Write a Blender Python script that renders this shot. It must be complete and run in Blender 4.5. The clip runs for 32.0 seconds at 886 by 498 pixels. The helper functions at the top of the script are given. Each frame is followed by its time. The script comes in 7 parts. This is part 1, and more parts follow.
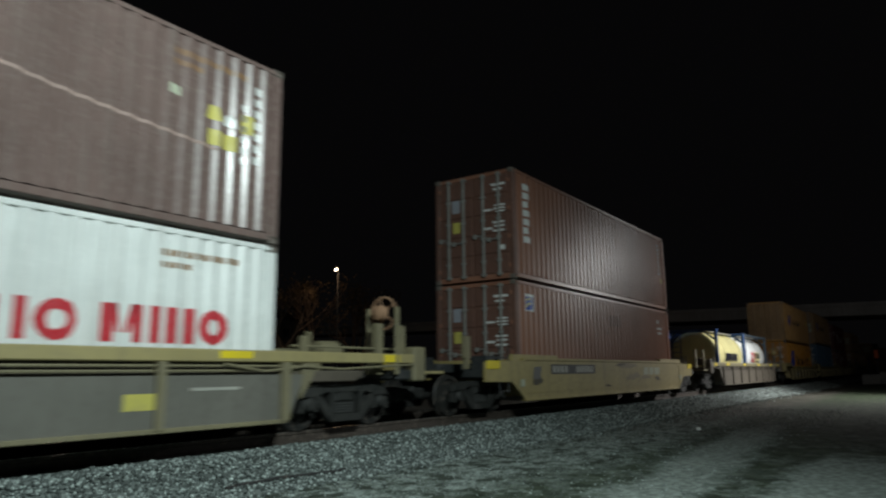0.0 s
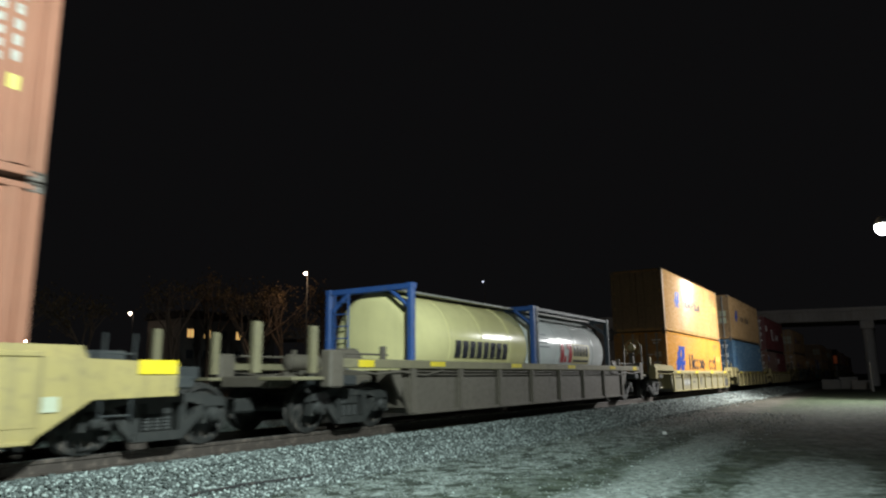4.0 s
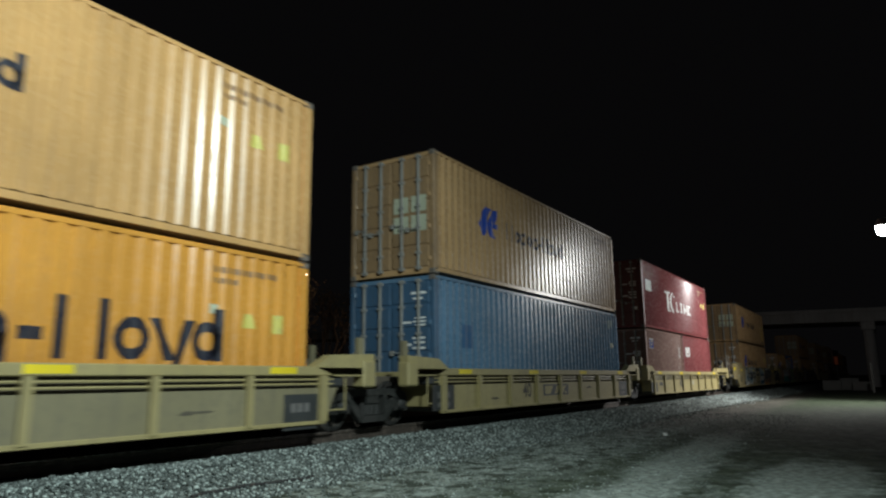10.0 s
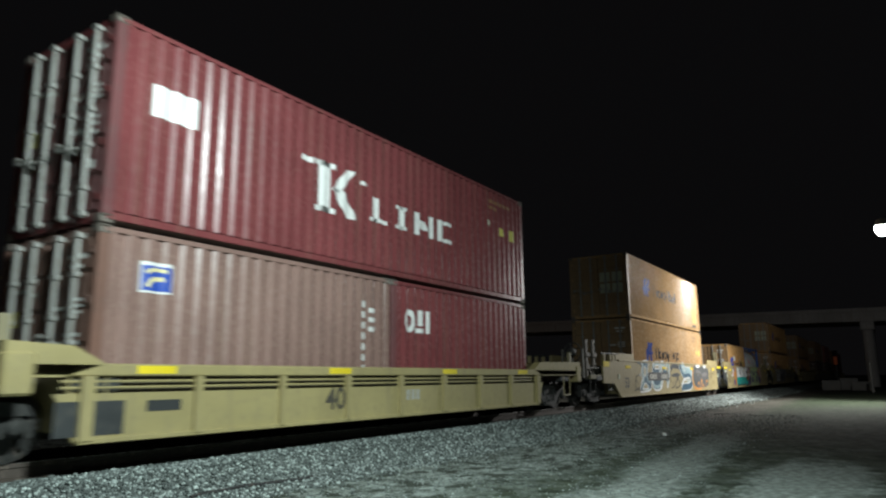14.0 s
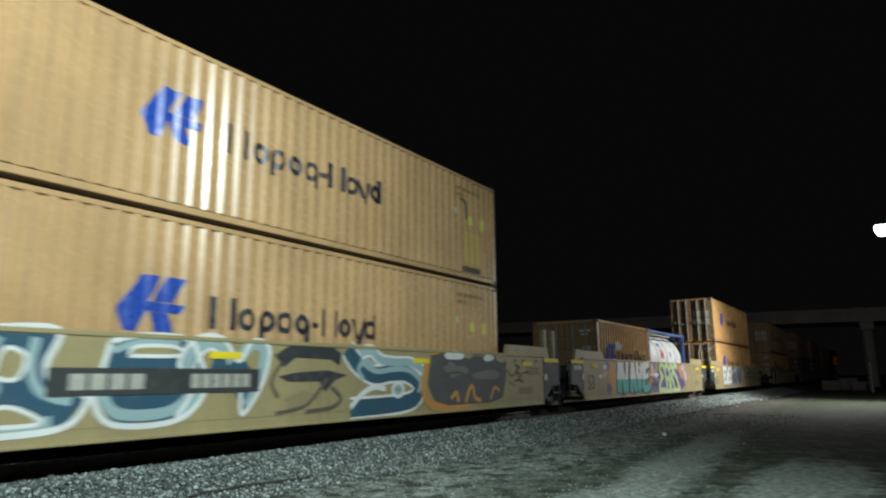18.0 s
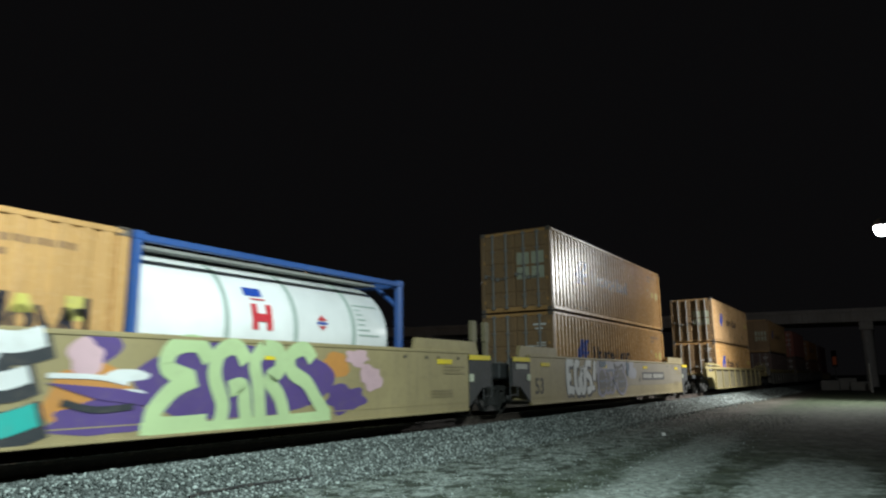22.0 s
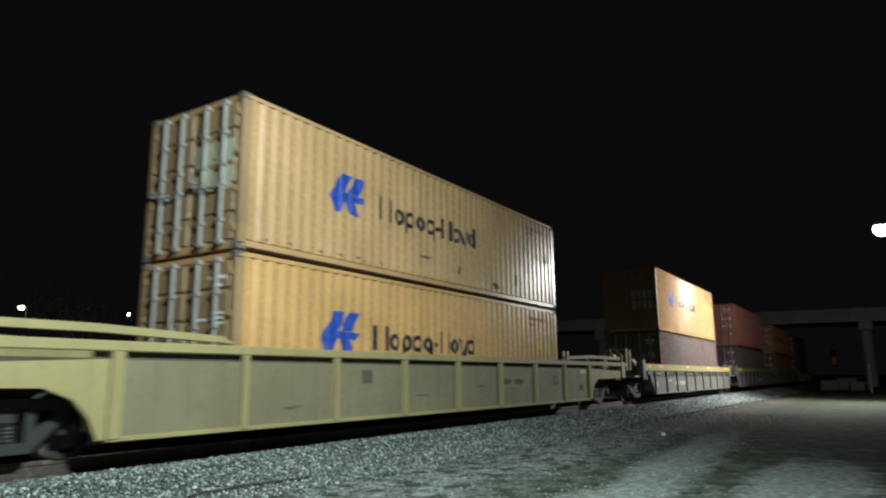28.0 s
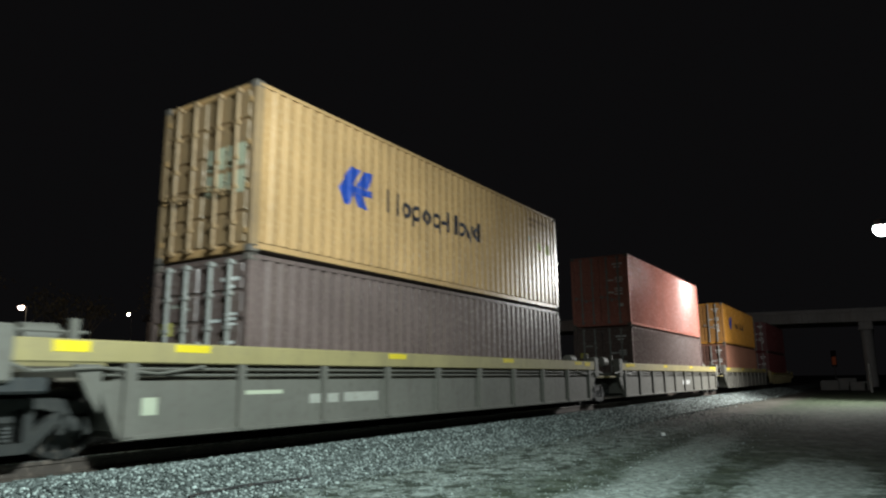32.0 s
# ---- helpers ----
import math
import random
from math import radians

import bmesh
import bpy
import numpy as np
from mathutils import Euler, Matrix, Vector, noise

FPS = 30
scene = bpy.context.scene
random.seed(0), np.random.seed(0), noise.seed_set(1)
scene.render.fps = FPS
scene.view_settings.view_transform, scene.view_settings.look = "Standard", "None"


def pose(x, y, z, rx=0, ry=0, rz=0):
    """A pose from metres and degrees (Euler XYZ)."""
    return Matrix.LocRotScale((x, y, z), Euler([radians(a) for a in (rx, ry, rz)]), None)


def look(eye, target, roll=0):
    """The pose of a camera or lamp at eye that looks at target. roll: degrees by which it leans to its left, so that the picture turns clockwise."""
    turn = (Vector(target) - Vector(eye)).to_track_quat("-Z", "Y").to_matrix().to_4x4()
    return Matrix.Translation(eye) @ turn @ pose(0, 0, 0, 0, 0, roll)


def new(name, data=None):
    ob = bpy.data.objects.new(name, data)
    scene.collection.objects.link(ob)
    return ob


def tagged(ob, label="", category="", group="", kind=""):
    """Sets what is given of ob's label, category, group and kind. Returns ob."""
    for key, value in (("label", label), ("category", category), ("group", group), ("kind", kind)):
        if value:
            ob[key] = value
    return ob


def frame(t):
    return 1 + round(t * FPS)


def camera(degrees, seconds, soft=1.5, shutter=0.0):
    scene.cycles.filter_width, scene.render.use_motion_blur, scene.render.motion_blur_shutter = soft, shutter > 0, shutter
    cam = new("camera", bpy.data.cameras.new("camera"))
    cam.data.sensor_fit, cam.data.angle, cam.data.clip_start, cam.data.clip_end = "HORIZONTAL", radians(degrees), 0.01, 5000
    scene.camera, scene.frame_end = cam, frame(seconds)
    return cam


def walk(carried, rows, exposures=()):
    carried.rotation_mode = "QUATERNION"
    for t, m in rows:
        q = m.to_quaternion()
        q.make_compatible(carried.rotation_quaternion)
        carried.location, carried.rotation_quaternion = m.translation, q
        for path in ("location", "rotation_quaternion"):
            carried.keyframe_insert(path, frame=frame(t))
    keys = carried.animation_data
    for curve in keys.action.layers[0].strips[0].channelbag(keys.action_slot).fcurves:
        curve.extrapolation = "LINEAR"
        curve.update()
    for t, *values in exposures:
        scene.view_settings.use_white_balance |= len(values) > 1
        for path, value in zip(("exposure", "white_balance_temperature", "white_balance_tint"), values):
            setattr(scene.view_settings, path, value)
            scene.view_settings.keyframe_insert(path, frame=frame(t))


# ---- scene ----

import itertools

# ---- the train's way: distance run, from its speed at a few times; things are placed for a run of nought ----
SPEED = ((0, 5.70), (2.9, 5.74), (4.3, 5.72), (6, 5.92), (9, 5.84), (12, 5.88), (15, 5.73), (18, 5.88), (21, 5.83), (24, 5.91), (27, 5.94), (30, 5.79), (32, 5.85))
_T = np.linspace(0, 32, 1281)
_V = np.interp(_T, [a for a, _ in SPEED], [b for _, b in SPEED])
_S = np.concatenate([[0], np.cumsum((_V[1:] + _V[:-1]) / 2 * (_T[1] - _T[0]))])


def run(t):
    return float(np.interp(t, _T, _S) - np.interp(6, _T, _S) + 33.81)


# ---- camera ----
EYE = 1.40          # height of the lens over the ground
cam = camera(66.73, 32.0, soft=2.2, shutter=0.55)


def aim(yaw, pitch):
    """The fixed stand of the camera, with its small turns in degrees."""
    return pose(0, 0, EYE, 90 + 10.915 + pitch, 0, -57.262 + yaw) @ pose(0, 0, 0, 0, 0, -0.57)


walk(cam, [
    (0.0, aim(2.55, -0.48)), (0.2, aim(1.3, -0.22)), (0.4, aim(0.05, 0.03)), (0.5, aim(-0.15, 0.08)), (1.0, aim(-0.32, -0.1)),
    (1.5, aim(-0.15, -0.1)), (2.0, aim(-0.05, -0.1)), (3.0, aim(0, -0.1)), (4.5, aim(0, -0.09)), (6.5, aim(0, -0.06)),
    (8.0, aim(0.06, 0)), (10.0, aim(0.05, 0)), (12.0, aim(0, 0)), (16.5, aim(0, 0)), (20.0, aim(-0.04, 0)), (25.5, aim(-0.08, 0)), (32.0, aim(-0.09, 0))],
    exposures=[(0.0, -0.85), (0.5, -0.45), (1.0, 0.15), (2.0, -0.1), (3.0, -0.15), (4.0, 0.35), (5.5, 0.3), (7.0, -0.3), (8.0, 0.1), (9.0, -0.45), (10.0, -0.5), (11.0, -0.05), (12.0, -0.3),
               (13.0, -0.3), (14.0, 0.0), (15.5, 0.15), (17.0, 0.35), (18.0, -0.3), (19.0, -0.45), (20.0, 0.25), (21.0, 0.25), (22.0, 0.0), (23.0, -0.3), (24.0, 0.0), (25.0, -0.45),
               (26.5, -0.2), (28.0, 0.1), (29.0, -0.35), (30.0, -0.33), (31.0, 0.27), (32.0, 0.2)])

# ---- sky and lamps ----
world = bpy.data.worlds.new("night_sky")
scene.world = world
world.use_nodes = True
world.node_tree.nodes["Background"].inputs[0].default_value = (0.95, 0.92, 1.0, 1)
world.node_tree.nodes["Background"].inputs[1].default_value = 0.0031


def lamp(name, at, watts, colour, size):
    data = bpy.data.lights.new(name, "POINT")
    data.energy, data.color, data.shadow_soft_size = watts, colour, size
    ob = new(name, data)
    ob.matrix_basis = pose(*at)
    return ob


LAMP_FAR = (40.0, -0.72, 8.7)
LAMP_NEAR = (2.8, -2.2, 8.7)
lamp("lamp_light_far", (LAMP_FAR[0], LAMP_FAR[1], LAMP_FAR[2] - 0.62), 1450, (0.98, 0.98, 0.96), 0.2)
throw = bpy.data.lights.new("lamp_beam_far", "SPOT")
throw.energy, throw.color, throw.shadow_soft_size, throw.spot_size, throw.spot_blend = 12800, (0.98, 0.98, 0.96), 0.2, radians(128), 0.9
new("lamp_beam_far", throw).matrix_basis = look((LAMP_FAR[0], LAMP_FAR[1], LAMP_FAR[2] - 0.64), (LAMP_FAR[0] - 2.6, LAMP_FAR[1] + 6.0, 0.0))
flood = bpy.data.lights.new("lamp_light_near", "SPOT")
flood.energy, flood.color, flood.shadow_soft_size, flood.spot_size, flood.spot_blend = 9200, (0.845, 1.0, 0.985), 0.2, radians(135), 1.0
new("lamp_light_near", flood).matrix_basis = look((LAMP_NEAR[0], LAMP_NEAR[1], LAMP_NEAR[2] - 0.46), (3.4, 8.5, 1.5))
lamp("lamp_light_street", (47.0, 45.4, 11.2), 420, (1.0, 0.62, 0.36), 0.15)


# ---- materials ----
def mat(name, colour, rough=0.5, metal=0.0, worn=(0.25, 0.2, 0.16), wear=0.35, streak=0.0, bump=0.15, scale=1.0, vary=0.0, spec=0.5, even=1.0, drawn=0.0):
    """Colour with two scales of wear, rain streaks and fine relief; vary: difference from one object to the next."""
    m = bpy.data.materials.new(name)
    m.use_nodes = True
    n, link = m.node_tree.nodes, m.node_tree.links.new
    b = n["Principled BSDF"]
    b.inputs["Metallic"].default_value = metal
    b.inputs["Specular IOR Level"].default_value = spec
    if drawn:            # panels pressed and painted in upright strokes: the sheen runs up and down
        tg = n.new("ShaderNodeTangent")
        tg.direction_type, tg.axis = "RADIAL", "Z"
        link(tg.outputs[0], b.inputs["Tangent"])
        b.inputs["Anisotropic"].default_value, b.inputs["Anisotropic Rotation"].default_value = drawn, 0.25
    tc = n.new("ShaderNodeTexCoord")

    def noise_tex(s, detail, stretch=(1, 1, 1)):
        mp = n.new("ShaderNodeMapping")
        mp.inputs["Scale"].default_value = stretch
        link(tc.outputs["Object"], mp.inputs["Vector"])
        t = n.new("ShaderNodeTexNoise")
        t.inputs["Scale"].default_value, t.inputs["Detail"].default_value = s * scale, detail
        link(mp.outputs[0], t.inputs["Vector"])
        return t.outputs["Fac"]

    def ramp(fac, lo, hi, a=0.0, z=1.0):
        r = n.new("ShaderNodeMapRange")
        r.inputs["From Min"].default_value, r.inputs["From Max"].default_value = lo, hi
        r.inputs["To Min"].default_value, r.inputs["To Max"].default_value = a, z
        link(fac, r.inputs["Value"])
        return r.outputs[0]

    def mix(fac, a, c, blend="MIX"):
        x = n.new("ShaderNodeMix")
        x.data_type, x.blend_type = "RGBA", blend
        link(fac, x.inputs["Factor"])
        if isinstance(a, tuple):
            x.inputs[6].default_value = (*a, 1)
        else:
            link(a, x.inputs[6])
        x.inputs[7].default_value = (*c, 1)
        return x.outputs[2]

    big = noise_tex(0.7, 4)
    fine = noise_tex(9, 8)
    col = mix(ramp(big, 0.35, 0.7), tuple(colour), tuple(c * 0.78 for c in colour))
    col = mix(ramp(fine, 0.52, 0.78, 0, wear), col, worn)
    if streak:
        s = noise_tex(7, 3, (1, 1, 0.06))
        col = mix(ramp(s, 0.52, 0.75, 0, streak), col, worn)
    if vary:
        info = n.new("ShaderNodeObjectInfo")
        col = mix(ramp(info.outputs["Random"], 0, 1, 0, vary), col, tuple(c * 0.45 for c in colour))
    link(col, b.inputs["Base Color"])
    link(ramp(fine, 0.3, 0.75, max(rough - 0.08 * even, 0.02), min(rough + 0.18 * even, 1)), b.inputs["Roughness"])
    if bump:
        bp = n.new("ShaderNodeBump")
        bp.inputs["Strength"].default_value, bp.inputs["Distance"].default_value = bump, 0.01
        link(noise_tex(14, 6), bp.inputs["Height"])
        link(bp.outputs[0], b.inputs["Normal"])
    return m


def glow(name, colour, strength):
    m = bpy.data.materials.new(name)
    m.use_nodes = True
    b = m.node_tree.nodes["Principled BSDF"]
    b.inputs["Base Color"].default_value = (*colour, 1)
    b.inputs["Emission Color"].default_value = (*colour, 1)
    b.inputs["Emission Strength"].default_value = strength
    return m


CONT = dict(rough=0.25, spec=0.4, streak=0.22, wear=0.10, bump=0.012, worn=(0.2, 0.15, 0.11), even=0.4, drawn=0.65)
M = {
    "orange": mat("orange_paint", (0.61, 0.36, 0.145), **CONT),
    "orange_pale": mat("faded_orange_paint", (0.54, 0.345, 0.17), **CONT),
    "orange_dull": mat("dull_orange_paint", (0.57, 0.355, 0.165), **CONT),
    "orange_deep": mat("deep_orange_paint", (0.68, 0.32, 0.06), **CONT),
    "brown": mat("brown_paint", (0.335, 0.158, 0.104), **{**CONT, "spec": 0.22, "rough": 0.33}),
    "brown_dusty": mat("dusty_brown_paint", (0.2, 0.14, 0.125), **{**CONT, "streak": 0.4, "wear": 0.25, "worn": (0.23, 0.195, 0.175)}),
    # door-end paints: darkened copies of the side paints, shade and grime in the colour
    "brown_door": mat("shaded_grimy_brown_door", (0.17, 0.085, 0.062), rough=0.55, wear=0.5, streak=0.4, worn=(0.09, 0.06, 0.05), bump=0.05),
    "blue_door": mat("shaded_grimy_blue_door", (0.05, 0.115, 0.2), rough=0.5, wear=0.55, streak=0.4, worn=(0.07, 0.09, 0.11), bump=0.05),
    "maroon_door": mat("shaded_grimy_maroon_door", (0.14, 0.042, 0.044), rough=0.5, wear=0.5, streak=0.4, worn=(0.1, 0.07, 0.06), bump=0.05),
    "brown_light": mat("light_brown_paint", (0.27, 0.17, 0.145), **CONT),
    "brown_grey": mat("grey_brown_paint", (0.17, 0.125, 0.115), **CONT),
    "maroon": mat("maroon_paint", (0.2, 0.055, 0.058), **{**CONT, "spec": 0.2}),
    "red_faded": mat("faded_red_paint", (0.52, 0.205, 0.16), **CONT),
    "white_paint": mat("white_paint", (0.84, 0.87, 0.85), **CONT),
    "blue_paint": mat("blue_paint", (0.125, 0.235, 0.36), **CONT),
    "steel_grey": mat("galvanised_steel", (0.29, 0.29, 0.27), rough=0.5, metal=0.0, wear=0.5, worn=(0.17, 0.15, 0.12)),
    "casting": mat("cast_corner_steel", (0.16, 0.14, 0.12), rough=0.6, wear=0.5),
    "seal": mat("rubber_seal", (0.02, 0.02, 0.02), rough=0.8, bump=0),
    "tan": mat("tan_car_paint", (0.34, 0.28, 0.14), rough=0.5, streak=0.3, wear=0.3, worn=(0.17, 0.14, 0.09)),
    "yellow_car": mat("yellow_car_paint", (0.365, 0.307, 0.14), rough=0.5, streak=0.4, wear=0.4, worn=(0.2, 0.17, 0.1)),
    "olive_car": mat("dirty_olive_car_paint", (0.225, 0.2, 0.117), rough=0.6, streak=0.45, wear=0.5, worn=(0.13, 0.115, 0.085)),
    "grey_car": mat("dirty_grey_car_paint", (0.155, 0.15, 0.128), rough=0.6, streak=0.4, wear=0.5, worn=(0.10, 0.09, 0.075)),
    "brown_car": mat("grimy_brown_car_paint", (0.125, 0.108, 0.084), rough=0.6, streak=0.4, wear=0.5, worn=(0.08, 0.066, 0.05)),
    # deep orange for door ends, darkened for their shade as well as grime
    "orange_deep_door": mat("shaded_grimy_deep_orange_door", (0.48, 0.235, 0.07), rough=0.5, wear=0.45, streak=0.35, worn=(0.2, 0.11, 0.05), bump=0.05),
    "number_faded": mat("worn_black_stencil", (0.055, 0.05, 0.04), rough=0.65, wear=0.9, worn=(0.2, 0.17, 0.1), scale=1.6, bump=0),
    "stencil_brown": mat("faded_brown_stencil", (0.27, 0.15, 0.07), rough=0.5, wear=0.5, worn=(0.45, 0.28, 0.12), bump=0),
    "stencil_dim": mat("faded_stencil", (0.265, 0.217, 0.112), rough=0.6, wear=0.5, bump=0),
    "concrete_dark": mat("dirty_concrete", (0.2, 0.2, 0.19), rough=0.9, wear=0.5, streak=0.3, bump=0.4),
    "yellow_bright": mat("strong_yellow_car_paint", (0.42, 0.34, 0.135), rough=0.5, streak=0.5, wear=0.6, worn=(0.2, 0.165, 0.09)),
    "black_car": mat("black_car_paint", (0.034, 0.038, 0.039), rough=0.6, wear=0.45, worn=(0.09, 0.085, 0.07)),
    "truck": mat("grimy_cast_steel", (0.026, 0.027, 0.025), rough=0.65, wear=0.6, worn=(0.06, 0.057, 0.048)),
    "wheel": mat("wheel_steel", (0.03, 0.03, 0.028), rough=0.55, metal=0.2, wear=0.5),
    "tread": mat("polished_steel", (0.55, 0.54, 0.52), rough=0.25, metal=0.9, wear=0.1),
    "rail": mat("rail_steel", (0.075, 0.06, 0.05), rough=0.6, metal=0.2, wear=0.5),
    "tie": mat("weathered_sleeper_wood", (0.06, 0.053, 0.046), rough=0.9, wear=0.5, worn=(0.12, 0.11, 0.10), vary=0.5, bump=0.5),
    "safety_yellow": mat("reflective_yellow", (0.85, 0.66, 0.03), rough=0.4, wear=0.12),
    "reflect_white": mat("reflective_white", (0.85, 0.87, 0.84), rough=0.35, wear=0.1),
    "logo_blue": mat("logo_blue", (0.02, 0.075, 0.42), rough=0.3, wear=0.1, bump=0),
    "logo_dark": mat("logo_dark", (0.02, 0.022, 0.035), rough=0.3, wear=0.1, bump=0),
    "logo_white": mat("logo_white", (0.8, 0.82, 0.8), rough=0.3, wear=0.12, bump=0),
    "logo_red": mat("logo_red", (0.6, 0.045, 0.06), rough=0.3, wear=0.1, bump=0),
    "stencil_grey": mat("worn_stencil", (0.42, 0.42, 0.37), rough=0.6, wear=0.7, worn=(0.2, 0.17, 0.13), scale=2, bump=0),
    # orange for door ends: the ends' shade and grime are both in this colour
    "orange_door": mat("shaded_grimy_orange_door", (0.33, 0.215, 0.11), rough=0.5, wear=0.6, streak=0.4, worn=(0.16, 0.12, 0.085), bump=0.05),
    "g_haze": mat("spray_haze_blue", (0.34, 0.355, 0.4), rough=0.65, wear=0.25, bump=0),
    "scratch_pale": mat("scratched_primer", (0.42, 0.3, 0.26), rough=0.6, wear=0.3, bump=0),
    "rust": mat("rust_red_steel", (0.4, 0.235, 0.14), rough=0.7, wear=0.5, worn=(0.1, 0.06, 0.04)),
    "brown_dark": mat("dark_brown_patch", (0.255, 0.125, 0.086), rough=0.5, wear=0.3, bump=0),
    "blue_faded": mat("faded_blue_mark", (0.125, 0.235, 0.35), rough=0.5, wear=0.5, worn=(0.2, 0.24, 0.24), bump=0),
    "blue_dark": mat("dark_blue_patch", (0.04, 0.12, 0.25), rough=0.5, wear=0.3, bump=0),
    "label_yellow": mat("faded_label_yellow", (0.62, 0.56, 0.13), rough=0.5, wear=0.4, bump=0),
    "label_pale": mat("pale_yellow_panel", (0.75, 0.68, 0.36), rough=0.5, wear=0.15, bump=0),
    "placard_pale": mat("pale_placard", (0.52, 0.56, 0.42), rough=0.5, wear=0.4, worn=(0.3, 0.28, 0.2), bump=0),
    "grime_and_slot_dark": mat("grime_and_slot_dark", (0.09, 0.08, 0.06), rough=0.8, wear=0.6, worn=(0.2, 0.17, 0.1), scale=2, bump=0),
    "g_slate": mat("spray_slate", (0.075, 0.08, 0.082), rough=0.65, wear=0.3, bump=0),
    "logo_green": mat("logo_green", (0.35, 0.5, 0.1), rough=0.42, wear=0.1, bump=0),
    "tank_cream": mat("cream_tank_cladding", (0.88, 0.81, 0.40), rough=0.2, spec=0.25, even=0.4, wear=0.08, streak=0.12, bump=0.03, worn=(0.4, 0.36, 0.2)),
    "tank_band": mat("grey_green_band", (0.4, 0.5, 0.45), rough=0.4, wear=0.3, worn=(0.3, 0.34, 0.3), bump=0),
    "tank_white": mat("white_tank_cladding", (0.9, 0.93, 0.92), rough=0.2, spec=0.25, even=0.4, wear=0.05, streak=0.06, bump=0.03, worn=(0.4, 0.4, 0.37)),
    "frame_blue": mat("blue_frame_paint", (0.03, 0.095, 0.31), rough=0.45, wear=0.45, worn=(0.1, 0.13, 0.17)),
    "frame_dark": mat("dark_blue_frame_paint", (0.04, 0.06, 0.08), rough=0.45, wear=0.25),
    "patch_yellow": mat("worn_yellow_patch", (0.56, 0.4, 0.1), rough=0.5, wear=0.6, streak=0.4, worn=(0.5, 0.33, 0.16), bump=0),
    "g_lilac": mat("spray_lilac", (0.26, 0.265, 0.37), rough=0.65, wear=0.4, worn=(0.3, 0.27, 0.2), bump=0),
    "g_smoke": mat("thin_smoky_spray", (0.098, 0.1, 0.098), rough=0.65, wear=0.7, worn=(0.2, 0.175, 0.115), scale=1.5, bump=0),
    "g_smoke_tan": mat("thin_tan_spray", (0.2, 0.17, 0.105), rough=0.65, wear=0.6, worn=(0.1, 0.09, 0.075), scale=2, bump=0),
    "buffed_tan": mat("buffed_grey_tan_paint", (0.27, 0.24, 0.175), rough=0.55, wear=0.45, streak=0.3, worn=(0.31, 0.265, 0.17), bump=0.02),
    "g_white": mat("spray_white", (0.72, 0.75, 0.74), rough=0.6, wear=0.2, bump=0),
    "g_teal": mat("spray_teal", (0.02, 0.40, 0.35), rough=0.6, wear=0.15, bump=0),
    "g_black": mat("spray_black", (0.03, 0.035, 0.04), rough=0.6, wear=0.2, bump=0),
    "g_navy": mat("spray_navy", (0.02, 0.08, 0.13), rough=0.6, wear=0.15, bump=0),
    "g_sky": mat("spray_pale_blue", (0.30, 0.43, 0.45), rough=0.6, wear=0.2, bump=0),
    "g_lime": mat("spray_pale_green", (0.50, 0.66, 0.34), rough=0.6, wear=0.15, bump=0),
    "g_purple": mat("spray_purple", (0.10, 0.06, 0.22), rough=0.6, wear=0.2, bump=0),
    "g_orange": mat("spray_orange", (0.55, 0.25, 0.06), rough=0.6, wear=0.2, bump=0),
    "g_pink": mat("spray_pink", (0.62, 0.42, 0.46), rough=0.6, wear=0.2, bump=0),
    "g_grey": mat("spray_grey", (0.16, 0.155, 0.15), rough=0.65, wear=0.35, bump=0),
    "g_blue": mat("spray_grey_blue", (0.115, 0.155, 0.22), rough=0.6, wear=0.3, bump=0),
    "concrete": mat("weathered_concrete", (0.58, 0.58, 0.57), rough=0.85, wear=0.4, streak=0.35, scale=0.5, bump=0.3),
    "bark": mat("bark", (0.10, 0.075, 0.055), rough=0.9, wear=0.4, bump=0.6),
    "leaf": mat("autumn_leaf", (0.11, 0.075, 0.03), rough=0.7, wear=0.3, vary=0.4, bump=0),
    "pole": mat("galvanised_pole", (0.35, 0.36, 0.36), rough=0.5, metal=0.5, wear=0.3),
    "lamp_glow": glow("lamp_lens", (0.95, 1.0, 0.98), 60),
    "sodium": glow("sodium_lens", (1.0, 0.72, 0.55), 30),
    "red_glow": glow("red_signal_lens", (1.0, 0.2, 0.05), 0.009),
    "dim_glow": glow("dim_far_lens", (0.75, 0.8, 1.0), 1.0),
    "window_glow": glow("lit_window", (1.0, 0.6, 0.2), 0.5),
}


# ---- mesh helpers ----
def box(bm, x0, x1, y0, y1, z0, z1, bev=0.0):
    vs = [bm.verts.new((x, y, z)) for x in (x0, x1) for y in (y0, y1) for z in (z0, z1)]
    fs = [bm.faces.new([vs[i] for i in f]) for f in ((0, 1, 3, 2), (4, 6, 7, 5), (0, 4, 5, 1), (2, 3, 7, 6), (0, 2, 6, 4), (1, 5, 7, 3))]
    if bev:
        es = list({e for f in fs for e in f.edges})
        bmesh.ops.bevel(bm, geom=es, offset=bev, segments=1, affect="EDGES")
    return bm


def slab(bm, outline, y0, y1):
    """A plate with an outline in x and z, from y0 to y1."""
    a = [bm.verts.new((x, y0, z)) for x, z in outline]
    c = [bm.verts.new((x, y1, z)) for x, z in outline]
    n = len(a)
    bm.faces.new(a)
    bm.faces.new(c[::-1])
    for i in range(n):
        bm.faces.new((a[i], c[i], c[(i + 1) % n], a[(i + 1) % n]))
    bmesh.ops.recalc_face_normals(bm, faces=bm.faces[:])
    return bm


